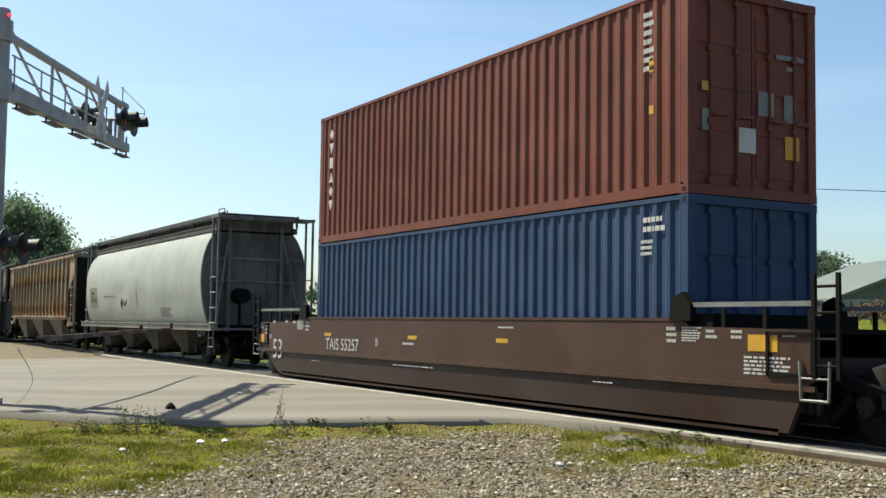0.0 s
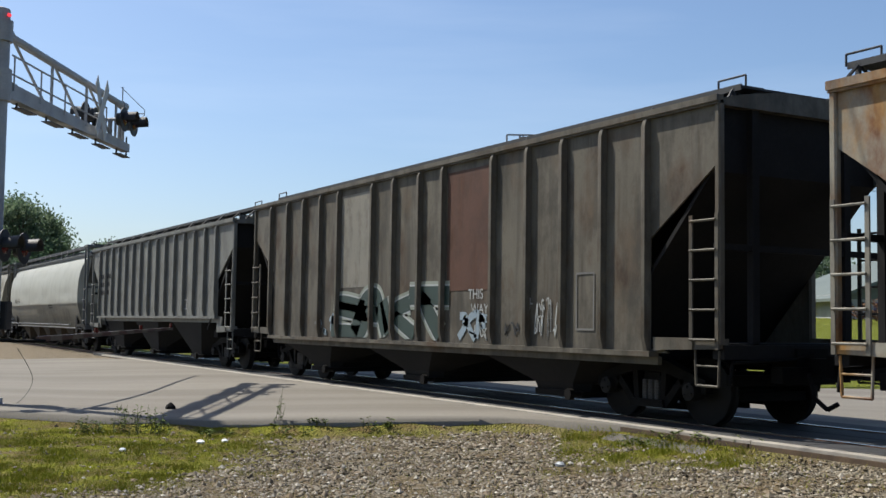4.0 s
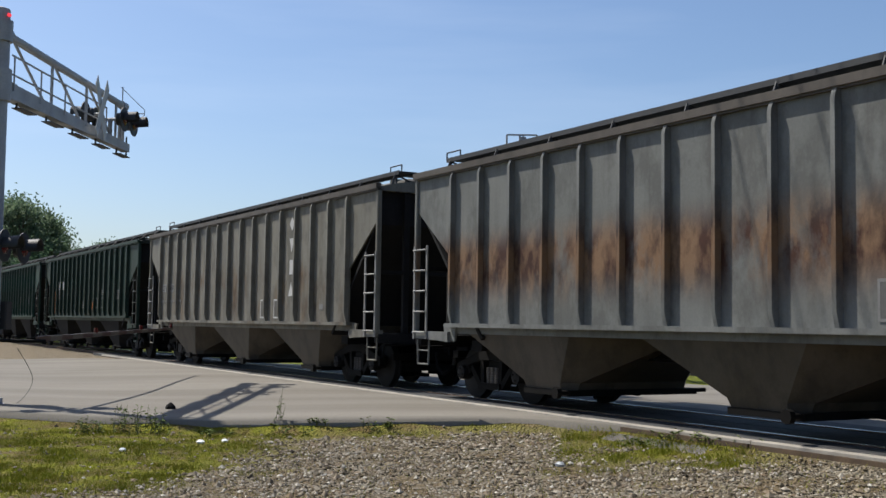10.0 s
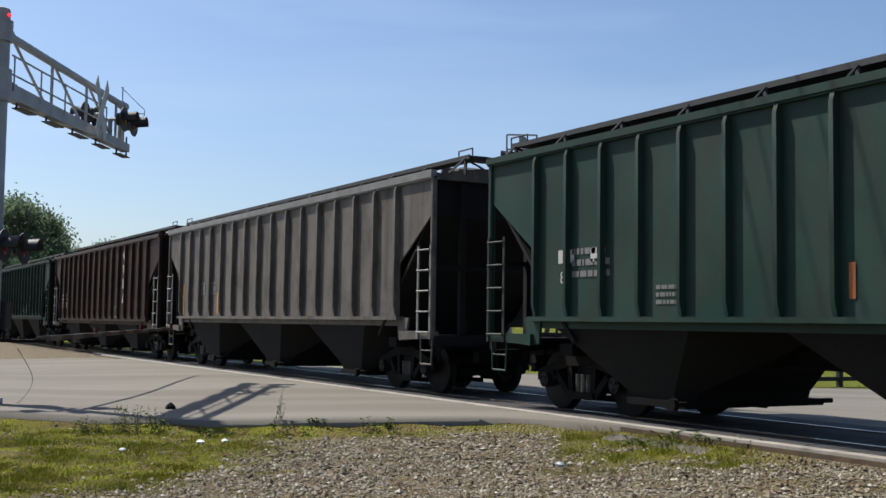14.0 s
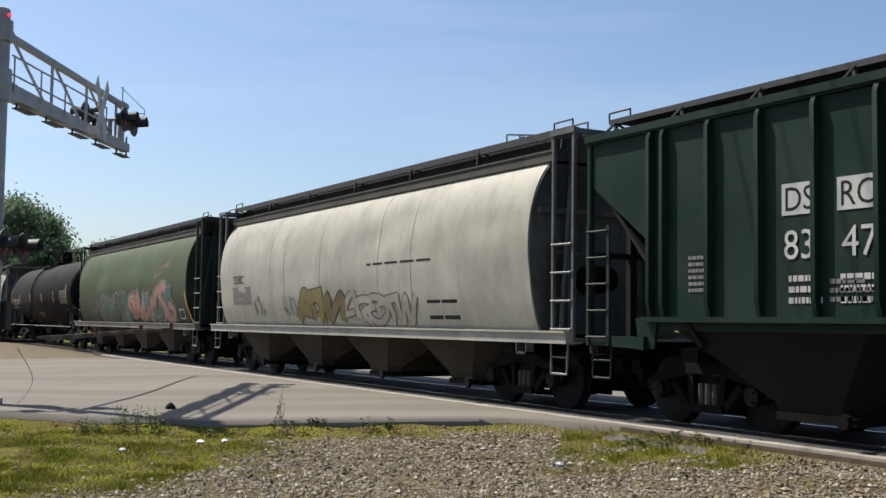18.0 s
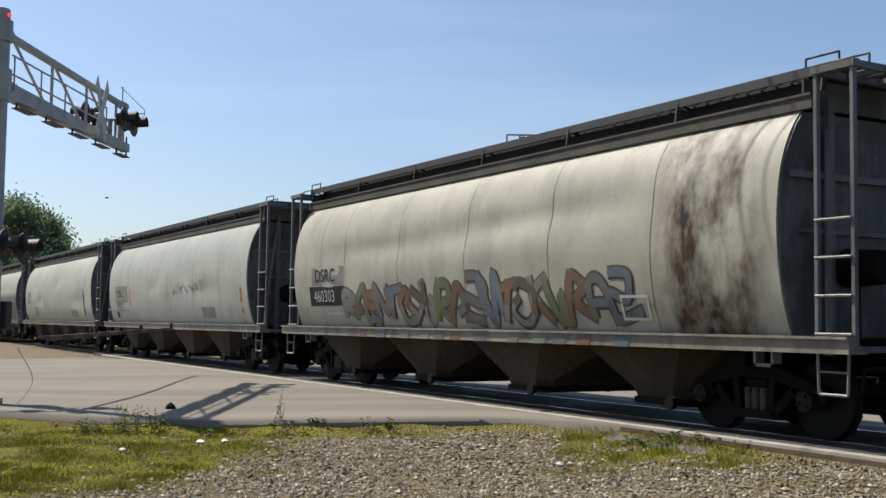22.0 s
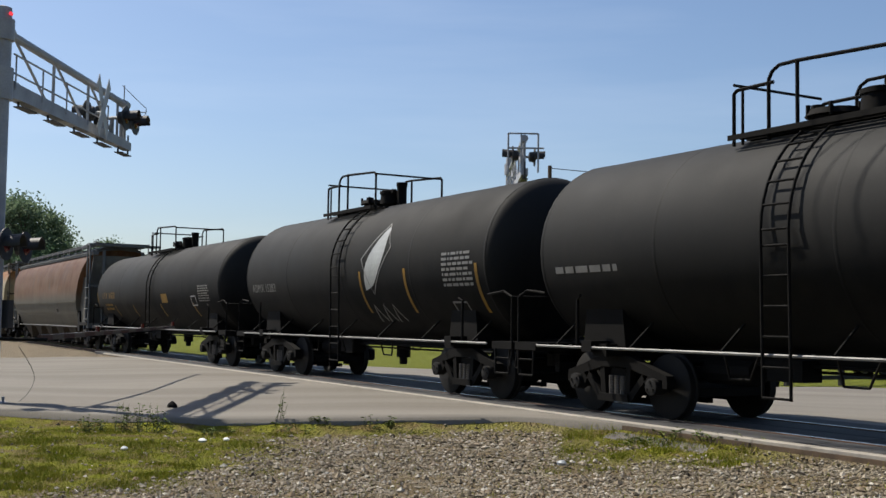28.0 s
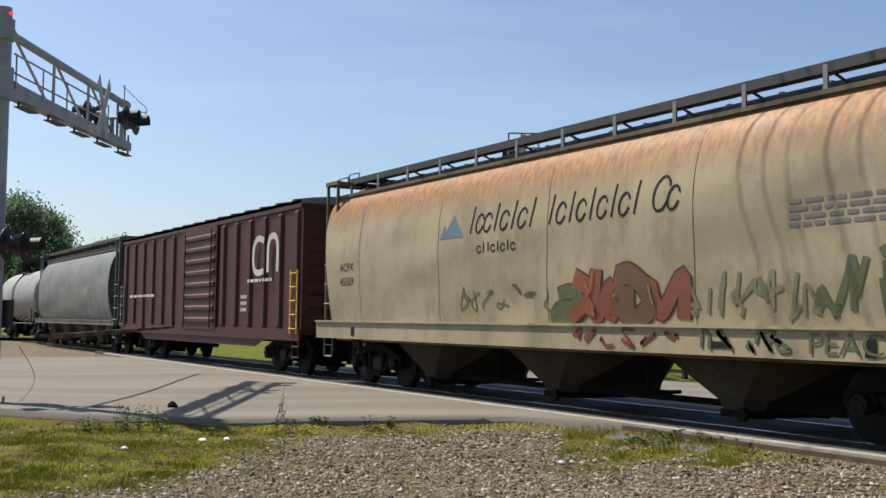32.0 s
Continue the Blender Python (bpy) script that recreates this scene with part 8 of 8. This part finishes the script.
# gate beside the mast, lowered across the road
gx, gy = place(19.4, -8.1)
gate = thing("crossing_gate", "lowered crossing gate arm with red and white stripes", "crossing gate")
gate.location = (gx, gy, height(gx, gy))
gate.rotation_euler = (0, 0, ANG)
gz = gate.location.z
b = Build()
b.chamfer(-1.6, -1.28, -0.2, 0.2, 0.0, 0.8, 0.03)
b.chamfer(-1.66, -1.18, -0.3, 0.3, 0.8, 1.55, 0.04)
part("mechanism_box", b, DULLBLACK, gate)
b = Build()
b.rod((-1.3, 0.1, 1.22), (1.25, 0.1, 1.22), 0.03, 8)
part("pivot_shaft", b, STEEL, gate)
for x in (-0.9, -0.78):
    b = Build()
    b.loft([[(x - 0.02, 0.2, 1.12), (x + 0.02, 0.2, 1.12), (x + 0.02, 0.2, 1.34), (x - 0.02, 0.2, 1.34)], [(x - 0.02, -0.7, 1.55), (x + 0.02, -0.7, 1.55), (x + 0.02, -0.7, 1.85), (x - 0.02, -0.7, 1.85)]])
    b.chamfer(x - 0.05, x + 0.05, -0.9, -0.6, 1.5, 1.95, 0.02)
    part("counterweight", b, DULLBLACK, gate)
L = 9.7
line = lambda y: (0.95 + 0.15 * y / L) - gz
for i in range(16):
    y0, y1 = 0.1 + i * L / 16, 0.1 + (i + 1) * L / 16
    h0, h1 = 0.05 - 0.02 * i / 16, 0.05 - 0.02 * (i + 1) / 16
    b = Build()
    b.hexa([(1.08, y0, line(y0) - h0), (1.13, y0, line(y0) - h0), (1.13, y1, line(y1) - h1), (1.08, y1, line(y1) - h1), (1.08, y0, line(y0) + h0), (1.13, y0, line(y0) + h0), (1.13, y1, line(y1) + h1), (1.08, y1, line(y1) + h1)])
    part("arm_stripe", b, (REDSTRIPE, GATEWHITE)[i % 2], gate)
for y in (3.4, 6.8, 9.7):
    b = Build()
    b.chamfer(1.07, 1.14, y - 0.05, y + 0.05, line(y) + 0.03, line(y) + 0.14, 0.02)
    part("arm_lamp", b, LENS, gate)
# a thin drooping wire hangs beside the mast
b = Build()
b.path(curl([(0.3, 0.6, 1.05), (0.45, 1.0, 0.45), (0.5, 0.2, 0.05), (0.2, -0.2, 0.02)], 6), 0.006)
part("loose_cable", b, DULLBLACK, near_sig)

# the signal on the far side of the track, its arm pointing this way
fx, fy = place(41.6, 2.41)
far_sig, zlf, ztf = cantilever("cantilever_signal", "cantilever crossing signal beyond the track with lamps at its tip", (fx, fy), ANG + math.pi, 7.6, 5.95, 7.05, 0.0, lamps=((7.2, 6.5, 1), (6.9, 6.5, -1)))
b = Build()
for x in (-0.42, 0.1, 0.5):
    b.rod((x, 7.4, zlf), (x, 7.4, zlf + 1.2), 0.03)
b.rod((-0.42, 7.4, zlf + 1.2), (0.5, 7.4, zlf + 1.2), 0.03)
b.rod((-0.6, 7.4, zlf + 0.75), (0.5, 7.4, zlf + 0.75), 0.03)
pieces("end_railing", b, MAST, far_sig)


# ---- beyond the track ----
# board fence along the lawn
FENCE = plain("dark_stained_fence", (0.018, 0.017, 0.016), 0.8, 0, 0.3, 10)
fence = thing("rail_fence", "low dark wooden rail fence along the lawn", "fence")
bend = [Vector((-36.0, 21.4)), Vector((-21.4, 22.5)), Vector((-20.8, 30.0))]      # the fence turns with the road's edge
pts = [bend[0].lerp(bend[1], i / 8) for i in range(8)] + [bend[1].lerp(bend[2], i / 4) for i in range(5)]
n = len(pts) - 1
for i, q in enumerate(pts):
    b = Build()
    z = height(q.x, q.y)
    b.chamfer(q.x - 0.07, q.x + 0.07, q.y - 0.07, q.y + 0.07, z - 0.2, z + 1.0, 0.015)
    part("post", b, FENCE, fence)
    if i < n:
        r = pts[i + 1]
        zr = height(r.x, r.y)
        for hh in (0.16, 0.48, 0.80):
            b = Build()
            d = (r - q).normalized()
            nx, ny = -d.y * 0.03, d.x * 0.03
            b.hexa([(q.x - nx, q.y - ny, z + hh), (r.x - nx, r.y - ny, zr + hh), (r.x + nx, r.y + ny, zr + hh), (q.x + nx, q.y + ny, z + hh), (q.x - nx, q.y - ny, z + hh + 0.11), (r.x - nx, r.y - ny, zr + hh + 0.11), (r.x + nx, r.y + ny, zr + hh + 0.11), (q.x + nx, q.y + ny, z + hh + 0.11)])
            part("rail", b, FENCE, fence)

# long low building with a pale green metal roof
ROOFGREEN = plain("pale_green_metal_roof", (0.13, 0.155, 0.135), 0.6, 0, 0.2, 3)
WALLWHITE = plain("off_white_siding", (0.36, 0.37, 0.36), 0.7, 0, 0.2, 3)
SIGNBLUE = plain("dark_blue_sign_shapes", (0.05, 0.07, 0.16), 0.6, 0, 0.2, 4)
bd = thing("building", "low white building with a pale green metal gable roof", "building")
cx, cy = place(90, 38.2)
bd.location = (cx, cy, height(cx, cy) - 1.3)
bd.rotation_euler = (0, 0, math.atan2(RT.y, RT.x))
b = Build()
b.box(-6.5, 40, -0.1, 22, -1, 3.2)
part("wall", b, WALLWHITE, bd)
b = Build()
b.loft([[(-7.3, y, z) for y, z in ((-1, 2.6), (-1, 2.85), (22.8, 2.85), (22.8, 2.6))], [(3.0, y, z) for y, z in ((-1, 6.6), (-1, 6.9), (22.8, 6.9), (22.8, 6.6))], [(40.5, y, z) for y, z in ((-1, 6.8), (-1, 7.1), (22.8, 7.1), (22.8, 6.8))]])
b.loft([[(-6.9, y, 2.7), (3.0, y, 6.6), (40, y, 6.7), (40, y, 3.1)] for y in (-0.12, 0.0)])
part("roof", b, ROOFGREEN, bd)
b = Build()
for i in range(9):
    a = -5.6 + i * 0.95
    b.box(a, a + 0.16, -0.16, -0.13, 1.9, 2.6)
    if i not in (3, 4):
        b.box(a + 0.16, a + 0.6, -0.16, -0.13, 1.9 + (i % 3) * 0.27, 2.04 + (i % 3) * 0.27)
part("sign_shape", b, SIGNBLUE, bd)
b = Build()
b.box(-6.2, 12, -0.13, -0.1, 1.7, 2.8)
part("sign_board", b, WALLWHITE, bd)
for i in range(4):
    b = Build()
    x = 8 + i * 7
    b.box(x, x + 1.6, -0.16, -0.1, 0.6, 1.7)
    wd = part("window", b, WALLWHITE, bd)
    b = Build()
    b.box(x + 0.1, x + 1.5, -0.18, -0.16, 0.7, 1.6)
    part("pane", b, DULLBLACK, wd)



# ---- a car standing beyond the fence ----
def parked_car():
    SILVER = plain("silver_car_paint", (0.55, 0.56, 0.57), 0.3, 0.2, 0.1, 3, 0.5)
    GLASS = plain("dark_car_glass", (0.012, 0.014, 0.016), 0.08, 0.0, 0.1, 3, 0.6)
    TYRE = plain("tyre_rubber", (0.015, 0.015, 0.015), 0.85, 0.0, 0.2, 8)
    LENS = plain("headlight_lens", (0.5, 0.5, 0.5), 0.1, 0.3, 0.1, 3, 0.6)
    x, y = place(34.0, 12.8)
    car = thing("car", "silver car standing on the grass beyond the fence", "car", at=(x, y, height(x, y)))
    car.rotation_euler = (0, 0, math.atan2(RT.y, RT.x) + 0.15)
    b = Build()
    low = [(0.0, 0.32), (0.06, 0.25), (0.45, 0.22), (0.5, 0.5), (0.7, 0.62), (0.95, 0.5), (1.0, 0.22), (3.2, 0.22), (3.25, 0.5), (3.45, 0.62), (3.7, 0.5), (3.75, 0.22), (4.35, 0.26), (4.4, 0.6), (4.38, 0.9), (3.9, 0.98), (1.25, 0.94), (0.35, 0.78), (0.06, 0.66)]
    b.prism(low, 0.0, 1.72)
    body = part("body", b, SILVER, car)
    b = Build()
    b.loft([[(1.2, 0.06, 0.92), (3.95, 0.06, 0.95), (3.95, 1.66, 0.95), (1.2, 1.66, 0.92)], [(1.95, 0.2, 1.4), (3.3, 0.2, 1.43), (3.3, 1.52, 1.43), (1.95, 1.52, 1.4)]])
    part("cabin_glass", b, GLASS, car, "dark glazed cabin")
    b = Build()
    b.loft([[(1.9, 0.17, 1.38), (3.36, 0.17, 1.41), (3.36, 1.55, 1.41), (1.9, 1.55, 1.38)], [(2.1, 0.25, 1.46), (3.2, 0.25, 1.48), (3.2, 1.47, 1.48), (2.1, 1.47, 1.46)]])
    part("roof", b, SILVER, car)
    for xx in (0.74, 3.48):
        for yy in (-0.01, 1.53):
            b = Build()
            b.rod((xx, yy, 0.3), (xx, yy + 0.2, 0.3), 0.31, 18)
            w = part("wheel", b, TYRE, car)
            b = Build()
            b.rod((xx, yy - 0.006, 0.3), (xx, yy + 0.206, 0.3), 0.19, 12)
            part("rim", b, SILVER, w)
    for yy in (0.06, 1.3):
        b = Build()
        b.box(-0.012, 0.12, yy, yy + 0.36, 0.52, 0.66)
        part("headlight", b, LENS, body)
    b = Build()
    b.box(-0.03, 0.05, 0.04, 1.68, 0.3, 0.44)
    part("bumper", b, SILVER, body)


parked_car()

# ---- trees ----
BARK = plain("grey_brown_bark", (0.10, 0.075, 0.055), 0.9, 0, 0.4, 12, 0.6)


def leaves_mat(name, cols):
    """Leaves that let some light through."""
    m = island_mat(name, cols, 0.75)
    nt = m.node_tree
    p = nt.nodes["Principled BSDF"]
    src = p.inputs["Base Color"].links[0].from_socket
    tr, mx = nt.nodes.new("ShaderNodeBsdfTranslucent"), nt.nodes.new("ShaderNodeMixShader")
    mx.inputs[0].default_value = 0.45
    nt.links.new(src, tr.inputs["Color"])
    nt.links.new(p.outputs[0], mx.inputs[1])
    nt.links.new(tr.outputs[0], mx.inputs[2])
    nt.links.new(mx.outputs[0], nt.nodes["Material Output"].inputs["Surface"])
    return m


LEAF_A = leaves_mat("spring_leaves", [(0.085, 0.135, 0.075), (0.12, 0.175, 0.10), (0.155, 0.21, 0.125), (0.19, 0.235, 0.145)])
LEAF_B = leaves_mat("dark_leaves", [(0.05, 0.098, 0.055), (0.08, 0.135, 0.075), (0.115, 0.17, 0.10)])


def tree(x, y, h, w, mat, k, label, clumps=46, leaf=0.34, thin=0.0, per=60):
    rnd = random.Random(k)
    z = height(x, y)
    t = thing("tree", label, "tree", "trees beyond the track", (x, y, z - 0.1))
    b = Build()
    rings = []
    for i in range(6):
        q = i / 5
        r = 0.035 * h * (1 - 0.75 * q)
        rings.append([(r * math.cos(a) + 0.02 * h * math.sin(q * 3), r * math.sin(a), q * h * 0.75) for a in np.linspace(0, 5.5, 8)])
    b.loft(rings)
    trunk = part("trunk", b, BARK, t)
    lv, lf = [], []
    limb = Build()
    for c in range(clumps):
        a = rnd.random() * 6.283
        q = rnd.random()
        zz = h * (0.28 + 0.68 * q)
        rad = w * 0.5 * math.sqrt(max(0.05, 1 - ((q - 0.4) / 0.66) ** 2)) * rnd.uniform(0.35, 1.12)
        cx, cy, cz = rad * math.cos(a), rad * math.sin(a), zz
        limb.rod((0.01 * h, 0, zz * 0.65), (cx, cy, cz), 0.006 * h, 4, 0.002 * h)
        s = w * rnd.uniform(0.055, 0.16)
        for _ in range(per):
            p = Vector((rnd.gauss(0, 1), rnd.gauss(0, 1), rnd.gauss(0, 0.75))) * s * 0.62
            u = Vector((rnd.gauss(0, 1), rnd.gauss(0, 1), rnd.gauss(0, 1))).normalized()
            v = u.orthogonal().normalized()
            l = leaf * rnd.uniform(0.6, 1.3)
            o = Vector((cx, cy, cz)) + p
            m = len(lv)
            lv += [tuple(o - u * l * 0.5), tuple(o + v * l * 0.3), tuple(o + u * l * 0.5), tuple(o - v * l * 0.3)]
            lf.append((m, m + 1, m + 2, m + 3))
    part("limb", limb, BARK, trunk)
    me = bpy.data.meshes.new("crown")
    me.from_pydata(lv, [], lf)
    me.materials.append(mat)
    part("crown", me, mat, t)
    return t


for d, l, h, w, m, k, c in ((118, -44.0, 13.6, 9.5, LEAF_A, 1, 80), (124, -49.5, 15, 10, LEAF_B, 2, 70), (112, -40.6, 8.6, 5.5, LEAF_B, 3, 46), (215, -64.5, 14, 9, LEAF_A, 4, 40), (230, -72, 14, 10, LEAF_B, 5, 40)):
    tree(*place(d, l), h, w, m, k, "leafy green tree standing beyond the track", int(c * 1.25), 0.36, per=190)
for d, l, h, w, m, k in ((95, 10.5, 7.5, 5, LEAF_A, 11), (110, 15.5, 8.0, 7, LEAF_B, 12), (100, 19.0, 7.6, 5.5, LEAF_A, 13), (92, 21.5, 9.0, 5.5, LEAF_B, 14), (120, 29.5, 8.5, 7, LEAF_B, 15), (130, 35.0, 8.2, 7, LEAF_A, 16), (135, 41.0, 9.5, 8, LEAF_A, 17), (140, 47, 12, 9, LEAF_A, 18), (130, 7.0, 8, 8, LEAF_B, 19), (140, 0.0, 8, 9, LEAF_A, 20), (150, -12.0, 8, 10, LEAF_B, 21), (160, -26.0, 8, 10, LEAF_A, 22), (120, 26, 7, 7, LEAF_A, 23)):
    tree(*place(d, l), h * 0.72, w, m, k, "leafy tree at the far edge of the lawn", 44, 0.45, per=100)

# far wood along the horizon
def far_wood():
    rnd = random.Random(9)
    vs, fs = [], []
    for i in range(260):
        a = radians(rnd.uniform(-5, 175))
        r = rnd.uniform(330, 420)
        x, y = r * math.cos(a), r * math.sin(a) + 20
        z = height(x, y)
        hh = rnd.uniform(7, 12)
        for _ in range(70):
            p = Vector((rnd.gauss(0, 3.5), rnd.gauss(0, 3.5), abs(rnd.gauss(hh * 0.5, hh * 0.25))))
            u = Vector((rnd.gauss(0, 1), rnd.gauss(0, 1), rnd.gauss(0, 1))).normalized() * rnd.uniform(0.6, 1.3)
            v = u.orthogonal().normalized() * 0.7
            o = Vector((x, y, z)) + p
            m = len(vs)
            vs += [tuple(o - u), tuple(o + v), tuple(o + u), tuple(o - v)]
            fs.append((m, m + 1, m + 2, m + 3))
    scatter_mesh("far_wood", vs, fs, LEAF_B, "distant green wood along the horizon")


far_wood()

# bush in front of the building, and the overhead wire
x, y = place(80, 30.5)
tree(x, y, 1.6, 3.2, island_mat("brown_bush_leaves", [(0.10, 0.05, 0.03), (0.18, 0.10, 0.05)], 0.8), 31, "low reddish-brown bush in front of the building", 16, 0.18)
wire = thing("overhead_wire", "thin overhead wire on slim poles", "cable")
a, c = place(45, 4.2), place(52, 34)
b = Build()
pts = []
for i in range(25):
    t = i / 24
    pts.append((a[0] * (1 - t) + c[0] * t, a[1] * (1 - t) + c[1] * t, 7.6 + 0.5 * t - 2.0 * t * (1 - t)))
b.path(pts, 0.02, 4)
part("wire", b, DULLBLACK, wire)
for q, zz in ((a, 7.7), (c, 8.2)):
    b = Build()
    b.rod((q[0], q[1], height(*q) - 0.3), (q[0], q[1], zz), 0.11, 8, 0.08)
    part("pole", b, TIMBER, wire)


# unseen cables and poles, added to cast the shadow bands across the passing cars
WAY = Vector((0.768, 0.640, 0.0))
for k, x in enumerate((-14.27, -13.86, -13.5, -12.92, -12.47)):
    p0 = Vector((x, 7.72, 9.0)) - WAY * 64
    cable = thing("shadow_cable", "unseen thin black cable added to cast a shadow band", "cable", "overhead cables", tuple(p0))
    b = Build()
    b.path([(0, 0, 0), tuple(WAY * 48), tuple(WAY * 96)], (0.013, 0.011, 0.008, 0.014, 0.011)[k], 6)
    part("cable", b, DULLBLACK, cable)
for e in (0, 96):
    p0 = Vector((-13.4, 7.72, 0.0)) + WAY * (e - 64)
    g = height(p0.x, p0.y)
    pole = thing("added_cable_pole", "unseen wooden pole with a crossarm, added to carry the shadow cables", "utility pole", "utility poles", (p0.x, p0.y, g))
    b = Build()
    b.rod((0, 0, -0.3), (0, 0, 9.6 - g), 0.16, 10, 0.11)
    part("pole", b, TIMBER, pole)
    b = Build()
    b.chamfer(-1.3, 1.3, -0.06, 0.06, 8.85 - g, 8.99 - g, 0.01)
    part("crossarm", b, TIMBER, pole)

# two small birds crossing the sky
BIRD = plain("dark_bird_feathers", (0.03, 0.028, 0.026), 0.8)


def aloft(x, y, depth):
    """A point seen along (x, y) from the eye, at a depth."""
    a, b, c = radians(YAW), radians(PITCH), radians(ROLL)
    way = Vector((-math.sin(a) * math.cos(b), math.cos(a) * math.cos(b), math.sin(b)))
    side = Vector((math.cos(a), math.sin(a), 0.0))
    up = side.cross(way)
    return Vector(EYE) + (way + side * x + up * y) * depth


def bird(lift, k):
    t = thing("bird", "small dark bird in flight against the sky", "bird", "birds in flight")
    b = Build()
    b.loft([[(x, r * math.cos(q), r * math.sin(q)) for q in np.linspace(0, 5.5, 8)] for x, r in ((-0.11, 0.006), (-0.06, 0.022), (0.02, 0.03), (0.07, 0.02), (0.10, 0.004))])
    part("body", b, BIRD, t)
    for s in (-1, 1):
        b = Build()
        b.loft([[(0.04, s * 0.02, 0.01), (-0.04, s * 0.02, 0.008), (-0.04, s * 0.02, 0.012), (0.04, s * 0.02, 0.016)], [(0.03, s * 0.09, lift), (-0.04, s * 0.09, lift), (-0.04, s * 0.09, lift + 0.003), (0.03, s * 0.09, lift + 0.004)], [(-0.03, s * 0.15, lift * 1.1), (-0.06, s * 0.15, lift * 1.1), (-0.06, s * 0.15, lift * 1.1 + 0.002), (-0.03, s * 0.15, lift * 1.1 + 0.002)]])
        part("wing", b, BIRD, t)
    b = Build()
    b.loft([[(-0.1, -0.008, 0.0), (-0.1, 0.008, 0.0), (-0.1, 0.0, 0.006)], [(-0.17, -0.025, 0.0), (-0.17, 0.025, 0.0), (-0.17, 0.0, 0.003)]])
    part("tail", b, BIRD, t)
    return t


FLIGHTS = []
# start and heading as slopes to the right and upwards, with their change each second
for lift, depth, t0, x0, y0, vx, vy in ((0.06, 42.0, 20.0, -0.0563, 0.2207, -0.2255, -0.0164), (0.03, 50.0, 21.6, -0.1724, 0.0460, -0.318, -0.012)):
    ob = bird(lift, depth)
    spot = lambda t: aloft(x0 + vx * (t - t0), y0 + vy * (t - t0), depth)
    head = spot(t0 + 1) - spot(t0)
    turn = math.degrees(math.atan2(head.y, head.x))
    FLIGHTS.append((ob, [(t, pose(*spot(t), 0, 0, turn)) for t in (0.0, 16.0, t0, t0 + 1.0, 32.0)]))

motions()
